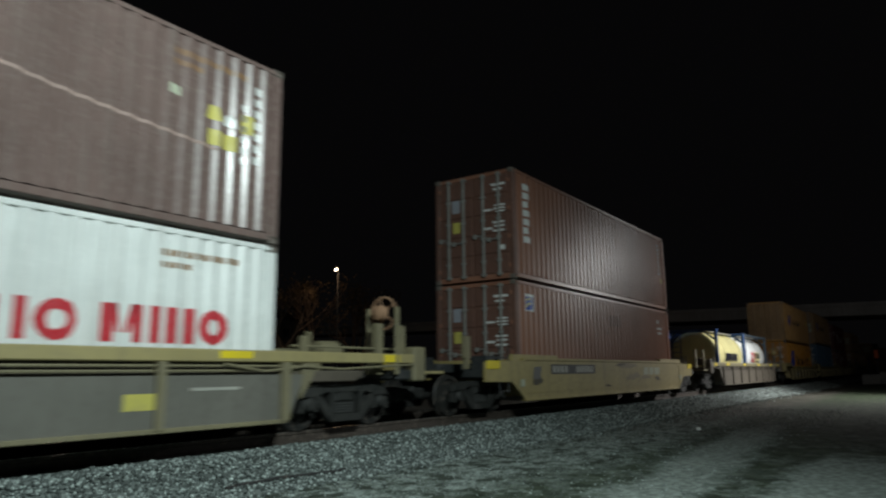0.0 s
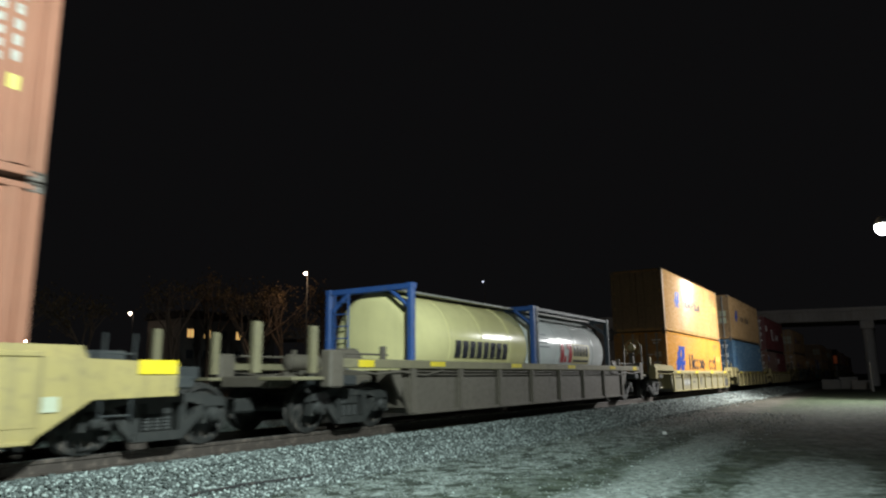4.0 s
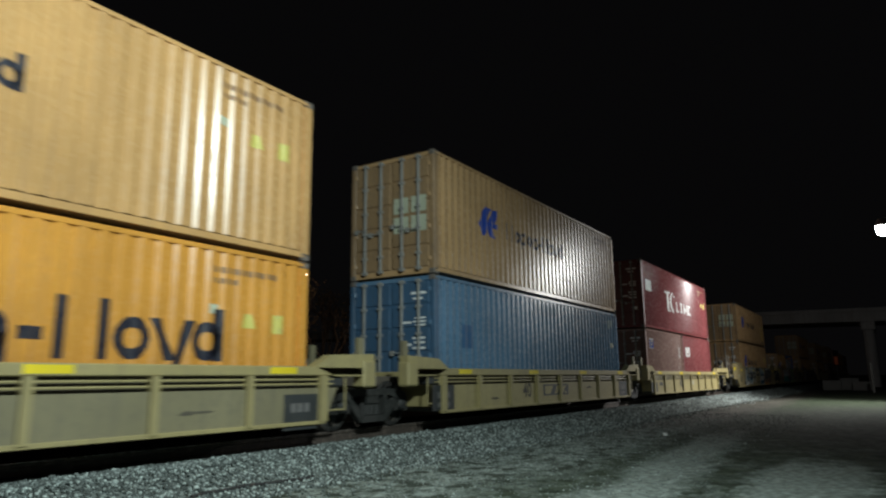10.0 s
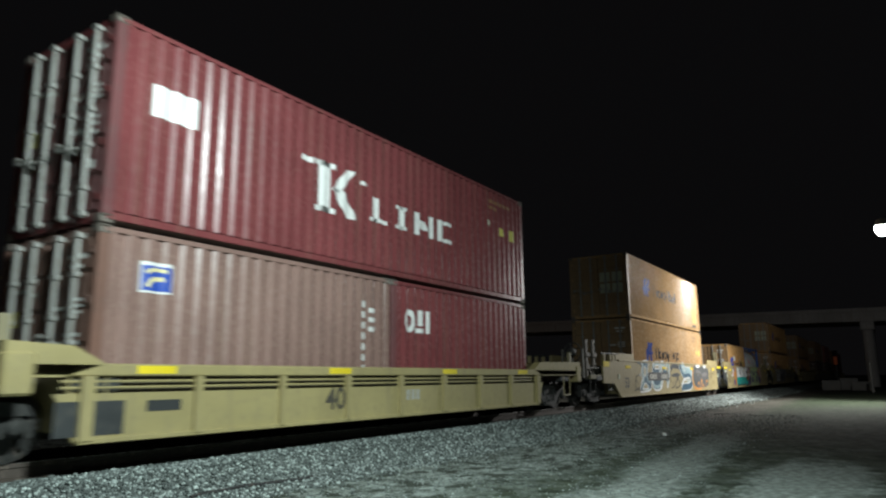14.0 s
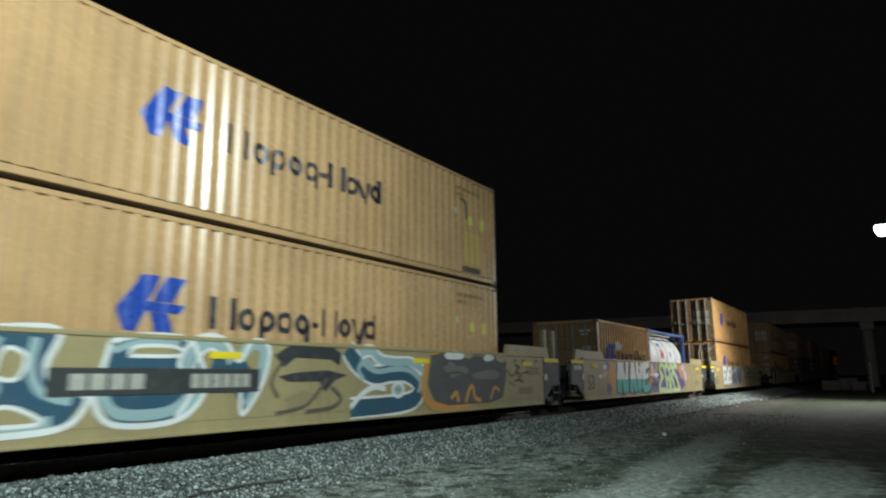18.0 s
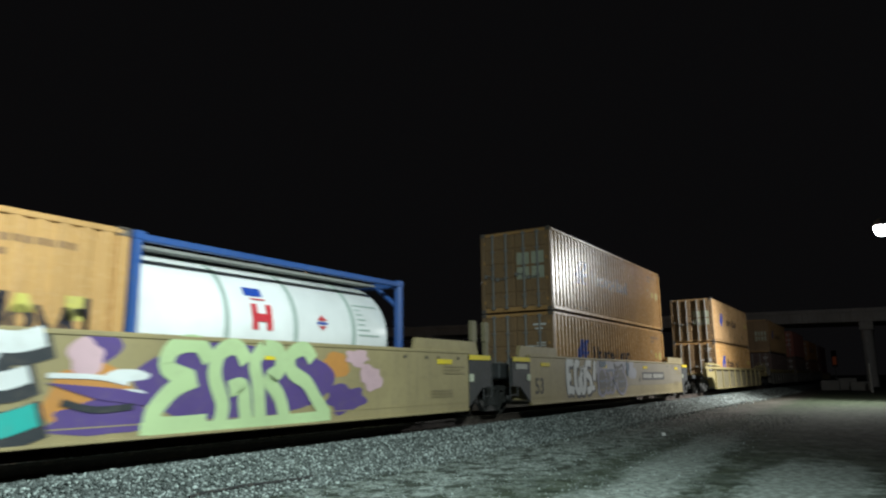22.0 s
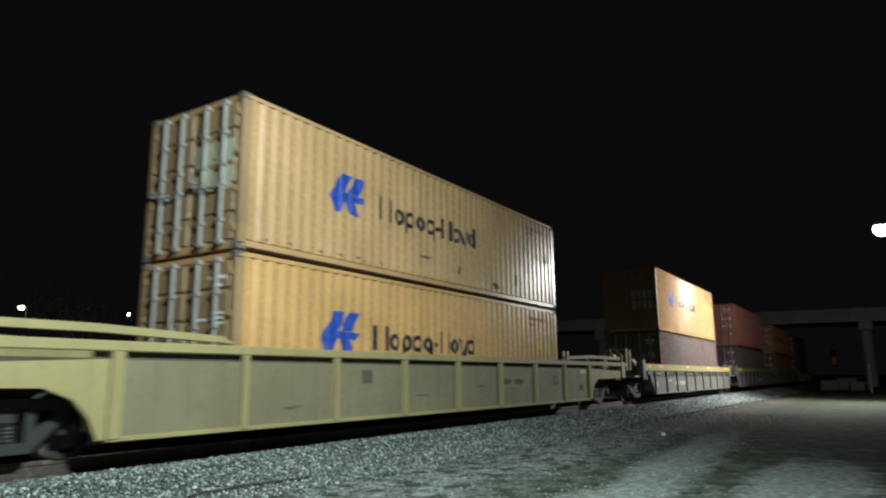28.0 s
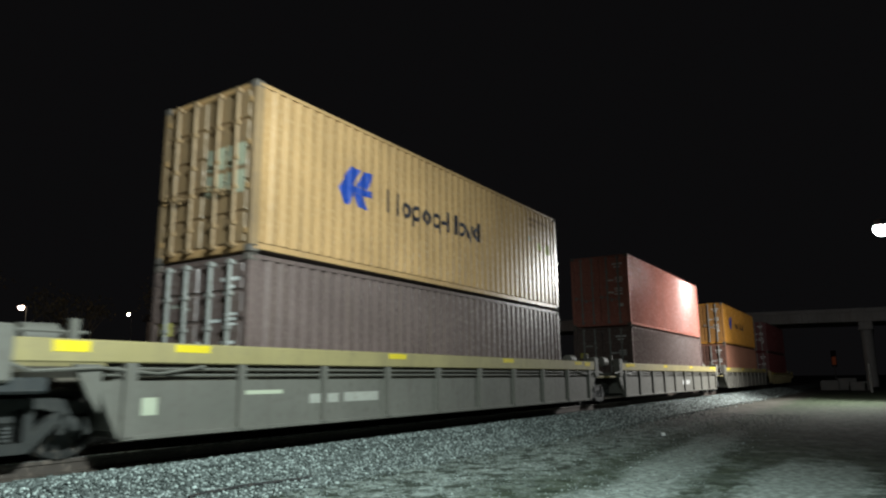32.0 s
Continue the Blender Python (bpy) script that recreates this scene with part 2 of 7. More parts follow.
def rod(bm, a, b, r, n=8, r2=None):
    a, b = Vector(a), Vector(b)
    q = (b - a).to_track_quat("Z", "Y")
    rings = []
    for p, rr in ((a, r), (b, r if r2 is None else r2)):
        rings.append([bm.verts.new(p + q @ Vector((rr * math.cos(k * 2 * math.pi / n), rr * math.sin(k * 2 * math.pi / n), 0))) for k in range(n)])
    for k in range(n):
        bm.faces.new((rings[0][k], rings[0][(k + 1) % n], rings[1][(k + 1) % n], rings[1][k]))
    bm.faces.new(rings[0][::-1])
    bm.faces.new(rings[1])
    return bm


def lathe(bm, profile, axis="y", n=28):
    """Turns (radius, along) points round an axis through the origin."""
    rings = []
    for r, h in profile:
        ring = []
        for k in range(n):
            c, s = math.cos(k * 2 * math.pi / n), math.sin(k * 2 * math.pi / n)
            p = {"y": (r * c, h, r * s), "x": (h, r * c, r * s), "z": (r * c, r * s, h)}[axis]
            ring.append(bm.verts.new(p))
        rings.append(ring)
    for a, b in zip(rings, rings[1:]):
        for k in range(n):
            bm.faces.new((a[k], a[(k + 1) % n], b[(k + 1) % n], b[k]))
    bm.faces.new(rings[0][::-1])
    bm.faces.new(rings[-1])
    bmesh.ops.recalc_face_normals(bm, faces=bm.faces[:])
    return bm


def part(name, bm, material, parent=None, label="", at=None, smooth=False):
    me = bm
    if isinstance(bm, bmesh.types.BMesh):
        me = bpy.data.meshes.new(name)
        bm.to_mesh(me)
        bm.free()
        me.materials.append(M[material] if isinstance(material, str) else material)
        if smooth:
            me.shade_smooth()
            me.set_sharp_from_angle(angle=radians(35))
    ob = new(name, me)
    if parent is not None:
        ob.parent = parent
    if at is not None:
        ob.matrix_basis = at
    if label:
        tagged(ob, label)
    return ob


CACHE = {}


def shared(key, name, make, material, parent, label="", at=None, smooth=False):
    """Like part(), with one mesh for all that have the same key."""
    if key not in CACHE:
        ob = part(name, make(), material, parent, label, at, smooth)
        CACHE[key] = ob.data
        return ob
    return part(name, CACHE[key], material, parent, label, at)


def B(*a, bev=0.0):
    return box(bmesh.new(), *a, bev=bev)


# ---- containers ----
TRACK_Y = 9.37
RAIL_TOP = 0.48
WELL_FLOOR = 0.80
MOVERS = []          # (thing, x at the start, y, z)
WHEELS = []          # (wheelset, x, y, z in its truck)
W = 2.438
HI, STD = 2.896, 2.591
PITCH = 0.278


def ribs_at(x, x0):
    """Depth of the corrugation behind the outer flats."""
    u = (x - x0) % PITCH
    if u < 0.070:
        return 0.0
    if u < 0.138:
        return 0.036 * (u - 0.070) / 0.068
    if u < 0.210:
        return 0.036
    return 0.036 * (PITCH - u) / 0.068


def breaks(x0, x1):
    out, k = [x0], 0
    while True:
        done = False
        for d in (0.070, 0.138, 0.210, PITCH):
            x = x0 + k * PITCH + d
            if x >= x1 - 0.004:
                done = True
                break
            out.append(x)
        if done:
            break
        k += 1
    return out + [x1]


def corrugated(x0, x1, z0, z1, y, sign):
    """An upright corrugated wall along x; sign: the side (-1 or 1) to which the outer flats look."""
    bm = bmesh.new()
    xs = breaks(x0, x1)
    low = [bm.verts.new((x, y - sign * ribs_at(x + 1e-6, x0), z0)) for x in xs]
    top = [bm.verts.new((x, y - sign * ribs_at(x + 1e-6, x0), z1)) for x in xs]
    for i in range(len(xs) - 1):
        f = (low[i], low[i + 1], top[i + 1], top[i])
        bm.faces.new(f if sign < 0 else f[::-1])
    return bm


def clip(poly, xa, xb):
    for keep, edge in ((1, xa), (-1, xb)):
        out = []
        for (ax, az), (bx, bz) in zip(poly, poly[1:] + poly[:1]):
            ina, inb = keep * (ax - edge) >= 0, keep * (bx - edge) >= 0
            if ina:
                out.append((ax, az))
            if ina != inb:
                t = (edge - ax) / (bx - ax)
                out.append((edge, az + t * (bz - az)))
        poly = out
        if len(poly) < 3:
            return []
    return poly


def painted(shapes, y, x0=None, x1=None, proud=0.004):
    """Paint in flat shapes (outlines in x and z) on the near side; follows the corrugation from x0 to x1."""
    bm = bmesh.new()
    for poly in shapes:
        poly = [tuple(p) for p in poly]
        area = sum(a[0] * b[1] - b[0] * a[1] for a, b in zip(poly, poly[1:] + poly[:1]))
        if area < 0:
            poly = poly[::-1]
        if x0 is None:
            bm.faces.new([bm.verts.new((x, y - proud, z)) for x, z in poly])
            continue
        lo, hi = min(p[0] for p in poly), max(p[0] for p in poly)
        xs = [x for x in breaks(x0, x1) if lo < x < hi]
        for xa, xb in zip([lo] + xs, xs + [hi]):
            if xb - xa < 1e-4:
                continue
            piece = clip(poly, xa, xb)
            clean = [p for i, p in enumerate(piece) if abs(p[0] - piece[i - 1][0]) + abs(p[1] - piece[i - 1][1]) > 1e-5]
            if len(clean) > 2:
                bm.faces.new([bm.verts.new((x, y - proud + ribs_at(min(max(x, xa + 1e-6), xb - 1e-6), x0), z)) for x, z in clean])
    bmesh.ops.remove_doubles(bm, verts=bm.verts[:], dist=2e-4)
    return bm


def rect(x, z, w, h, lean=0.0):
    return [(x, z), (x + w, z), (x + w + lean * h, z + h), (x + lean * h, z + h)]


def ring(x, z, w, h, t, n=14):
    """A ring in four-cornered pieces, in the box x, z, w, h."""
    out = []
    for k in range(n):
        a, b = 2 * math.pi * k / n, 2 * math.pi * (k + 1) / n
        cx, cz = x + w / 2, z + h / 2
        out.append([(cx + w / 2 * math.cos(a), cz + h / 2 * math.sin(a)), (cx + w / 2 * math.cos(b), cz + h / 2 * math.sin(b)),
                    (cx + (w / 2 - t) * math.cos(b), cz + (h / 2 - t) * math.sin(b)), (cx + (w / 2 - t) * math.cos(a), cz + (h / 2 - t) * math.sin(a))])
    return out


def bars(x, z, w, h, n, gap=0.3):
    """A row of n upright bars in place of characters."""
    step = w / n
    return [rect(x + i * step, z, step * (1 - gap), h) for i in range(n)]


def wordmark(x, z, w, h):
    """A long word as plain uprights, rings and leaning bars in its rhythm: h is the height of its tall shapes, z their foot."""
    s, u, low = h * 0.2, w / 11.25, h * 0.74
    out = [rect(x, z, s, h), rect(x + u * 1.05, z, s, h)]
    p = x + u * 1.55
    for k, drop in enumerate((None, 0, None, 1)):
        out += ring(p, z, u * 0.98, low, s * 0.95)
        if drop is not None:
            out.append(rect(p if drop == 0 else p + u * 0.98 - s, z - h * 0.24, s, h * 0.6))
        p += u * 1.15
    out.append(rect(p, z + h * 0.28, u * 0.5, s))
    p += u * 0.7
    out += [rect(p, z, s, h), rect(p + u * 0.98, z, s, h)]
    p += u * 1.35
    out += ring(p, z, u * 0.98, low, s * 0.95)
    p += u * 1.1
    out += [rect(p + u * 0.3, z, s, low, -0.45), rect(p + u * 0.42, z - h * 0.2, s, low + h * 0.2, 0.32)]
    p += u * 1.02
    out += ring(p, z, u * 0.98, low, s * 0.95)
    out.append(rect(p + u * 0.98 - s, z, s, h))
    return out


def emblem(x, z, w, h):
    """A blue slanted arrow-like mark."""
    shapes = [[(0, 0.37), (0.33, 1), (0.62, 1), (0.43, 0.54), (0.42, 0.36), (0.3, 0), (0.13, 0)], [(0.7, 1), (1, 1), (0.83, 0.535), (0.5, 0.535)],
              [(0.43, 0.53), (1.0, 0.51), (0.93, 0.34), (0.42, 0.36)], [(0.45, 0.35), (0.72, 0.345), (0.85, 0), (0.57, 0)]]
    return [[(x + w * px, z + h * pz) for px, pz in sh] for sh in shapes]


def container(x, z, height, colour, label, length=12.192, doors="steel_grey", marks=(), plates=True):
    """A corrugated shipping container; x: its left end at the start. marks: (name, material, shapes with x from the left end and z over its base)."""
    L2, w = length / 2, W / 2
    root = new("shipping_container")
    tagged(root, label, "container", "shipping containers on the train")
    ck = (round(length, 2), round(height, 3), colour)
    c = colour
    # the door end takes a copy of the paint with its shade and grime
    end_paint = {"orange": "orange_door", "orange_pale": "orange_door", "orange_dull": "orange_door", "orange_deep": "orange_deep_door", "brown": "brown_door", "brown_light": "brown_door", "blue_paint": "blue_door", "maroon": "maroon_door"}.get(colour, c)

    def s(key, name, make, material=c, parent=root, at=None, lab=""):
        return shared((ck, key), name, make, material, parent, lab, at)

    xa, xb, za, zb = -L2 + 0.17, L2 - 0.17, 0.172, height - 0.08
    s("side_n", "side_panel", lambda: corrugated(xa, xb, za, zb, -w + 0.012, -1))
    s("side_f", "side_panel", lambda: corrugated(xa, xb, za, zb, w - 0.012, 1))
    s("roof", "roof", lambda: B(-L2 + 0.1, L2 - 0.1, -w + 0.03, w - 0.03, height - 0.045, height - 0.012))
    s("floor", "underframe", lambda: B(-L2 + 0.1, L2 - 0.1, -w + 0.05, w - 0.05, 0.05, 0.15), "casting")
    for sg in (-1, 1):
        y0, y1 = sorted((sg * w, sg * (w - 0.06)))
        s(("tr", sg), "top_rail", lambda: B(-L2 + 0.1, L2 - 0.1, y0 + 0.008, y1 - 0.008, height - 0.09, height - 0.03, bev=0.008))
        s(("br", sg), "bottom_rail", lambda: B(-L2 + 0.1, L2 - 0.1, y0 + (0.012 if sg < 0 else 0), y1 - (0.012 if sg > 0 else 0), 0.05, 0.155, bev=0.008))
        for ex in (-1, 1):
            xo0, xo1 = sorted((ex * (L2 - 0.004), ex * (L2 - 0.17)))
            yp0, yp1 = sorted((sg * (w - 0.004), sg * (w - 0.13)))
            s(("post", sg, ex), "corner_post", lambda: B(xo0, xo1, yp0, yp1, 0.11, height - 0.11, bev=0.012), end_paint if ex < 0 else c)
            for up in (0, 1):
                zc = 0.0 if up == 0 else height - 0.118

                def cast():
                    bm = bmesh.new()
                    cx0, cx1 = sorted((ex * L2, ex * (L2 - 0.178)))
                    cy0, cy1 = sorted((sg * w, sg * (w - 0.162)))
                    box(bm, cx0, cx1, cy0, cy1, zc, zc + 0.118, bev=0.012)
                    f = max((f for f in bm.faces if f.normal.y * sg > 0.9), key=lambda f: f.calc_area())
                    r = bmesh.ops.inset_region(bm, faces=[f], thickness=0.032, depth=0)
                    bmesh.ops.translate(bm, verts=f.verts[:], vec=(0, -sg * 0.03, 0))
                    return bm
                s(("cast", sg, ex, up), "corner_casting", cast, "casting")
    for ex in (-1, 1):
        x0, x1 = sorted((ex * (L2 - 0.02), ex * (L2 - 0.14)))
        s(("head", ex), "end_header", lambda: B(x0, x1, -w + 0.1, w - 0.1, height - 0.12, height - 0.02, bev=0.01))
        s(("sill", ex), "end_sill", lambda: B(x0, x1, -w + 0.1, w - 0.1, 0.02, 0.15, bev=0.01))

    def back():
        bm = corrugated(-w + 0.13, w - 0.13, 0.14, height - 0.11, -L2 + 0.06, -1)
        bmesh.ops.rotate(bm, verts=bm.verts[:], cent=(0, 0, 0), matrix=Matrix.Rotation(radians(90), 3, "Z"))
        return bm
    s("back", "front_wall", back)

    def leaf():
        bm = bmesh.new()
        dh, n, y0, y1 = height - 0.27, 5, 0.01, w - 0.14
        f = [(bm.verts.new((0, y0, dh * i / n)), bm.verts.new((0, y1, dh * i / n))) for i in range(n + 1)]
        k = [(bm.verts.new((0.05, y0, dh * i / n)), bm.verts.new((0.05, y1, dh * i / n))) for i in range(n + 1)]
        fronts = []
        for i in range(n):
            fronts.append(bm.faces.new((f[i][0], f[i + 1][0], f[i + 1][1], f[i][1])))
            bm.faces.new((k[i][0], k[i][1], k[i + 1][1], k[i + 1][0]))
            bm.faces.new((f[i][0], k[i][0], k[i + 1][0], f[i + 1][0]))
            bm.faces.new((f[i][1], f[i + 1][1], k[i + 1][1], k[i][1]))
        bm.faces.new((f[0][0], f[0][1], k[0][1], k[0][0]))
        bm.faces.new((f[n][0], k[n][0], k[n][1], f[n][1]))
        bmesh.ops.recalc_face_normals(bm, faces=bm.faces[:])
        bmesh.ops.inset_individual(bm, faces=fronts, thickness=0.035)       # pressed bands between grooves
        bmesh.ops.inset_individual(bm, faces=fronts, thickness=0.02, depth=0.025)
        return bm
    for sg in (-1, 1):
        at = pose(-L2 + 0.03, 0, 0.145) if sg > 0 else pose(-L2 + 0.03, -w + 0.13, 0.145)
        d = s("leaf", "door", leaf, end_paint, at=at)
        dh = height - 0.27
        for k, yy in enumerate((0.25, 0.72)):
            yy = yy + 0.04

            def bar():
                bm = rod(bmesh.new(), (-0.06, 0, -0.05), (-0.06, 0, dh + 0.05), 0.034)
                for zz in (0.0, 0.35, 0.95, dh * 0.55, dh * 0.78, dh):
                    box(bm, -0.1, 0.0, -0.055, 0.055, zz - 0.03, zz + 0.03)
                return bm
            rodob = shared((round(height, 3), doors, "bar"), "lock_rod", bar, doors, d, at=pose(0, yy, 0))

            def handle():
                return box(rod(bmesh.new(), (-0.09, -0.02, 0), (-0.09, 0.36, 0.02), 0.016, 6), -0.1, -0.03, 0.26, 0.34, -0.05, 0.06)
            shared((doors, "handle"), "door_handle", handle, doors, d, at=pose(0, yy - (0 if k == 0 else 0.05), 0.9 + 0.12 * k))
        for i in range(4):
            shared((colour, "hinge", sg), "hinge", lambda: B(-0.035, 0.03, (w - 0.17) if sg > 0 else -0.03, (w - 0.1) if sg > 0 else 0.04, -0.05, 0.05, bev=0.008), colour, d, at=pose(0, 0, 0.2 + i * (dh - 0.4) / 3))
        if plates and sg < 0 and z > 2 and colour in ("orange", "orange_pale", "orange_dull"):
            for k in range(4):
                shared("placard", "placard", lambda: B(-0.032, -0.0265, -0.21, 0.21, -0.19, 0.19), "placard_pale", d, "pale rectangular placard", pose(0, 0.3 + 0.5 * (k % 2), 1.05 + 0.46 * (k // 2)))
        elif colour == "brown" and sg > 0:
            shared("door_label", "door_label", lambda: B(-0.032, -0.0265, 0.42, 0.66, 1.75, 2.1), "g_haze", d, "blue and white door sticker")
            shared("door_label_low", "door_label", lambda: B(-0.032, -0.0265, 0.42, 0.64, 1.2, 1.5), "label_yellow", d, "yellow door sticker")
        elif plates and sg > 0 and colour in ("maroon", "brown_light", "brown_grey"):
            shared((round(height, 3), "plate_far"), "data_plate", lambda: painted_end([(0.2, dh - 0.72, 0.12, 0.05), (0.4, dh - 0.66, 0.3, 0.06), (0.5, 0.95, 0.2, 0.05), (0.5, 0.82, 0.26, 0.04)], dh), "stencil_grey", d, "worn white stencilled markings")["kind"] = "stuff"
            shared("door_label_wide", "door_label", lambda: B(-0.032, -0.0265, 0.62, 0.95, 1.2, 1.42), "label_yellow", d, "yellow door sticker")
        elif plates and sg < 0:
            shared((round(height, 3), "plate"), "data_plate", lambda: painted_end([(0.1, dh - 0.3, 0.42, 0.06), (0.2, dh - 0.42, 0.26, 0.05), (0.12, dh - 0.85, 0.3, 0.04), (0.12, dh - 0.93, 0.34, 0.04), (0.12, dh - 1.01, 0.28, 0.04), (0.5, dh - 0.95, 0.3, 0.05), (0.14, dh - 1.3, 0.34, 0.05), (0.14, dh - 1.4, 0.3, 0.05), (0.14, dh - 1.52, 0.34, 0.05), (0.5, dh - 1.45, 0.26, 0.06), (0.14, 0.62, 0.2, 0.12)], dh), "logo_white", d, "white stencilled markings")["kind"] = "stuff"
    shared((ck, "seal"), "door_seal", lambda: B(-L2 + 0.05, -L2 + 0.075, -w + 0.13, w - 0.13, 0.14, height - 0.12), "seal", root)
    for name, material, shapes in marks:
        for piece, what in pieces(name, shapes):
            ob = part(what, painted([[(px - L2, pz) for px, pz in sh] for sh in piece], -w + 0.012, xa, xb, 0.008 if name == "sticker_print" else 0.011 if name == "sticker_swoosh" else 0.004), material, root, PAINT.get(material, ""))
            if what == "stencilling":
                tagged(ob, kind="stuff")
    MOVERS.append((root, x + L2, TRACK_Y, z))
    return root


def pieces(name, shapes):
    """Splits lettering into its separate blocks, each a part of its own."""
    if name not in ("wordmark", "lettering", "warning_sticker", "number_bars", "stencil", "faded_mark", "paint_patch", "scratch", "sticker", "end_panel"):
        return [(shapes, name)]
    groups = []
    flat = name not in ("wordmark", "lettering", "number_bars")
    for sh in shapes:
        bx = [min(p[0] for p in sh), max(p[0] for p in sh), min(p[1] for p in sh), max(p[1] for p in sh)]
        mine = [bx, [sh]]
        for g in groups[:]:
            near_x = bx[0] < g[0][1] - 0.002 and g[0][0] < bx[1] - 0.002
            near_z = bx[2] < g[0][3] + 0.002 and g[0][2] < bx[3] + 0.002
            if flat:
                near_x = bx[0] < g[0][1] + 0.002 and g[0][0] < bx[1] + 0.002
            if near_x and (near_z or not flat):
                bx = mine[0] = [min(bx[0], g[0][0]), max(bx[1], g[0][1]), min(bx[2], g[0][2]), max(bx[3], g[0][3])]
                mine[1] = g[1] + mine[1]
                groups.remove(g)
        groups.append(mine)
    return [(g[1], {"wordmark": "letter_block", "lettering": "letter_block", "number_bars": "number_bar"}.get(name, name)) for g in groups]


def painted_end(rects, dh):
    bm = bmesh.new()
    for y, z, wd, ht in rects:
        f = [bm.verts.new((-0.027, y, z)), bm.verts.new((-0.027, y, z + ht)), bm.verts.new((-0.027, y + wd, z + ht)), bm.verts.new((-0.027, y + wd, z))]
        bm.faces.new(f)
    return bm


PAINT = {"logo_blue": "blue painted mark", "logo_dark": "dark painted lettering blocks", "logo_white": "white painted lettering blocks",
         "logo_red": "red painted lettering blocks", "safety_yellow": "yellow reflective stickers", "logo_green": "green painted mark", "label_yellow": "faded yellow sticker"}


def column_marks(length, height):
    """White stencils in an upright column by the right end, with small stickers below."""
    e = length
    return [("stencilling", "stencil_grey", [rect(e - 0.72, height - 1.55 + 0.16 * i, 0.1, 0.1) for i in range(8)] + [rect(e - 0.5, height - 1.5 + 0.2 * i, 0.09, 0.13) for i in range(6)]),
            ("warning_sticker", "label_yellow", [rect(e - 0.52, height - 1.85, 0.14, 0.18)])]


def std_marks(length=12.192, height=HI, tone="stencil_brown"):
    """Faint stencil marks and small yellow stickers near the right end."""
    e = length
    return [("stencilling", tone, bars(e - 1.95, height - 0.4, 1.3, 0.09, 10, 0.3) + bars(e - 1.95, height - 0.56, 0.5, 0.08, 4, 0.3)),
            ("sticker", "placard_pale", [rect(e - 2.0, height - 1.02, 0.18, 0.14)]),
            ("warning_sticker", "label_yellow", [[(e - 1.4, height - 1.2), (e - 1.12, height - 1.2), (e - 1.2, height - 0.98), (e - 1.32, height - 0.98)], rect(e - 0.75, height - 1.26, 0.2, 0.3)])]


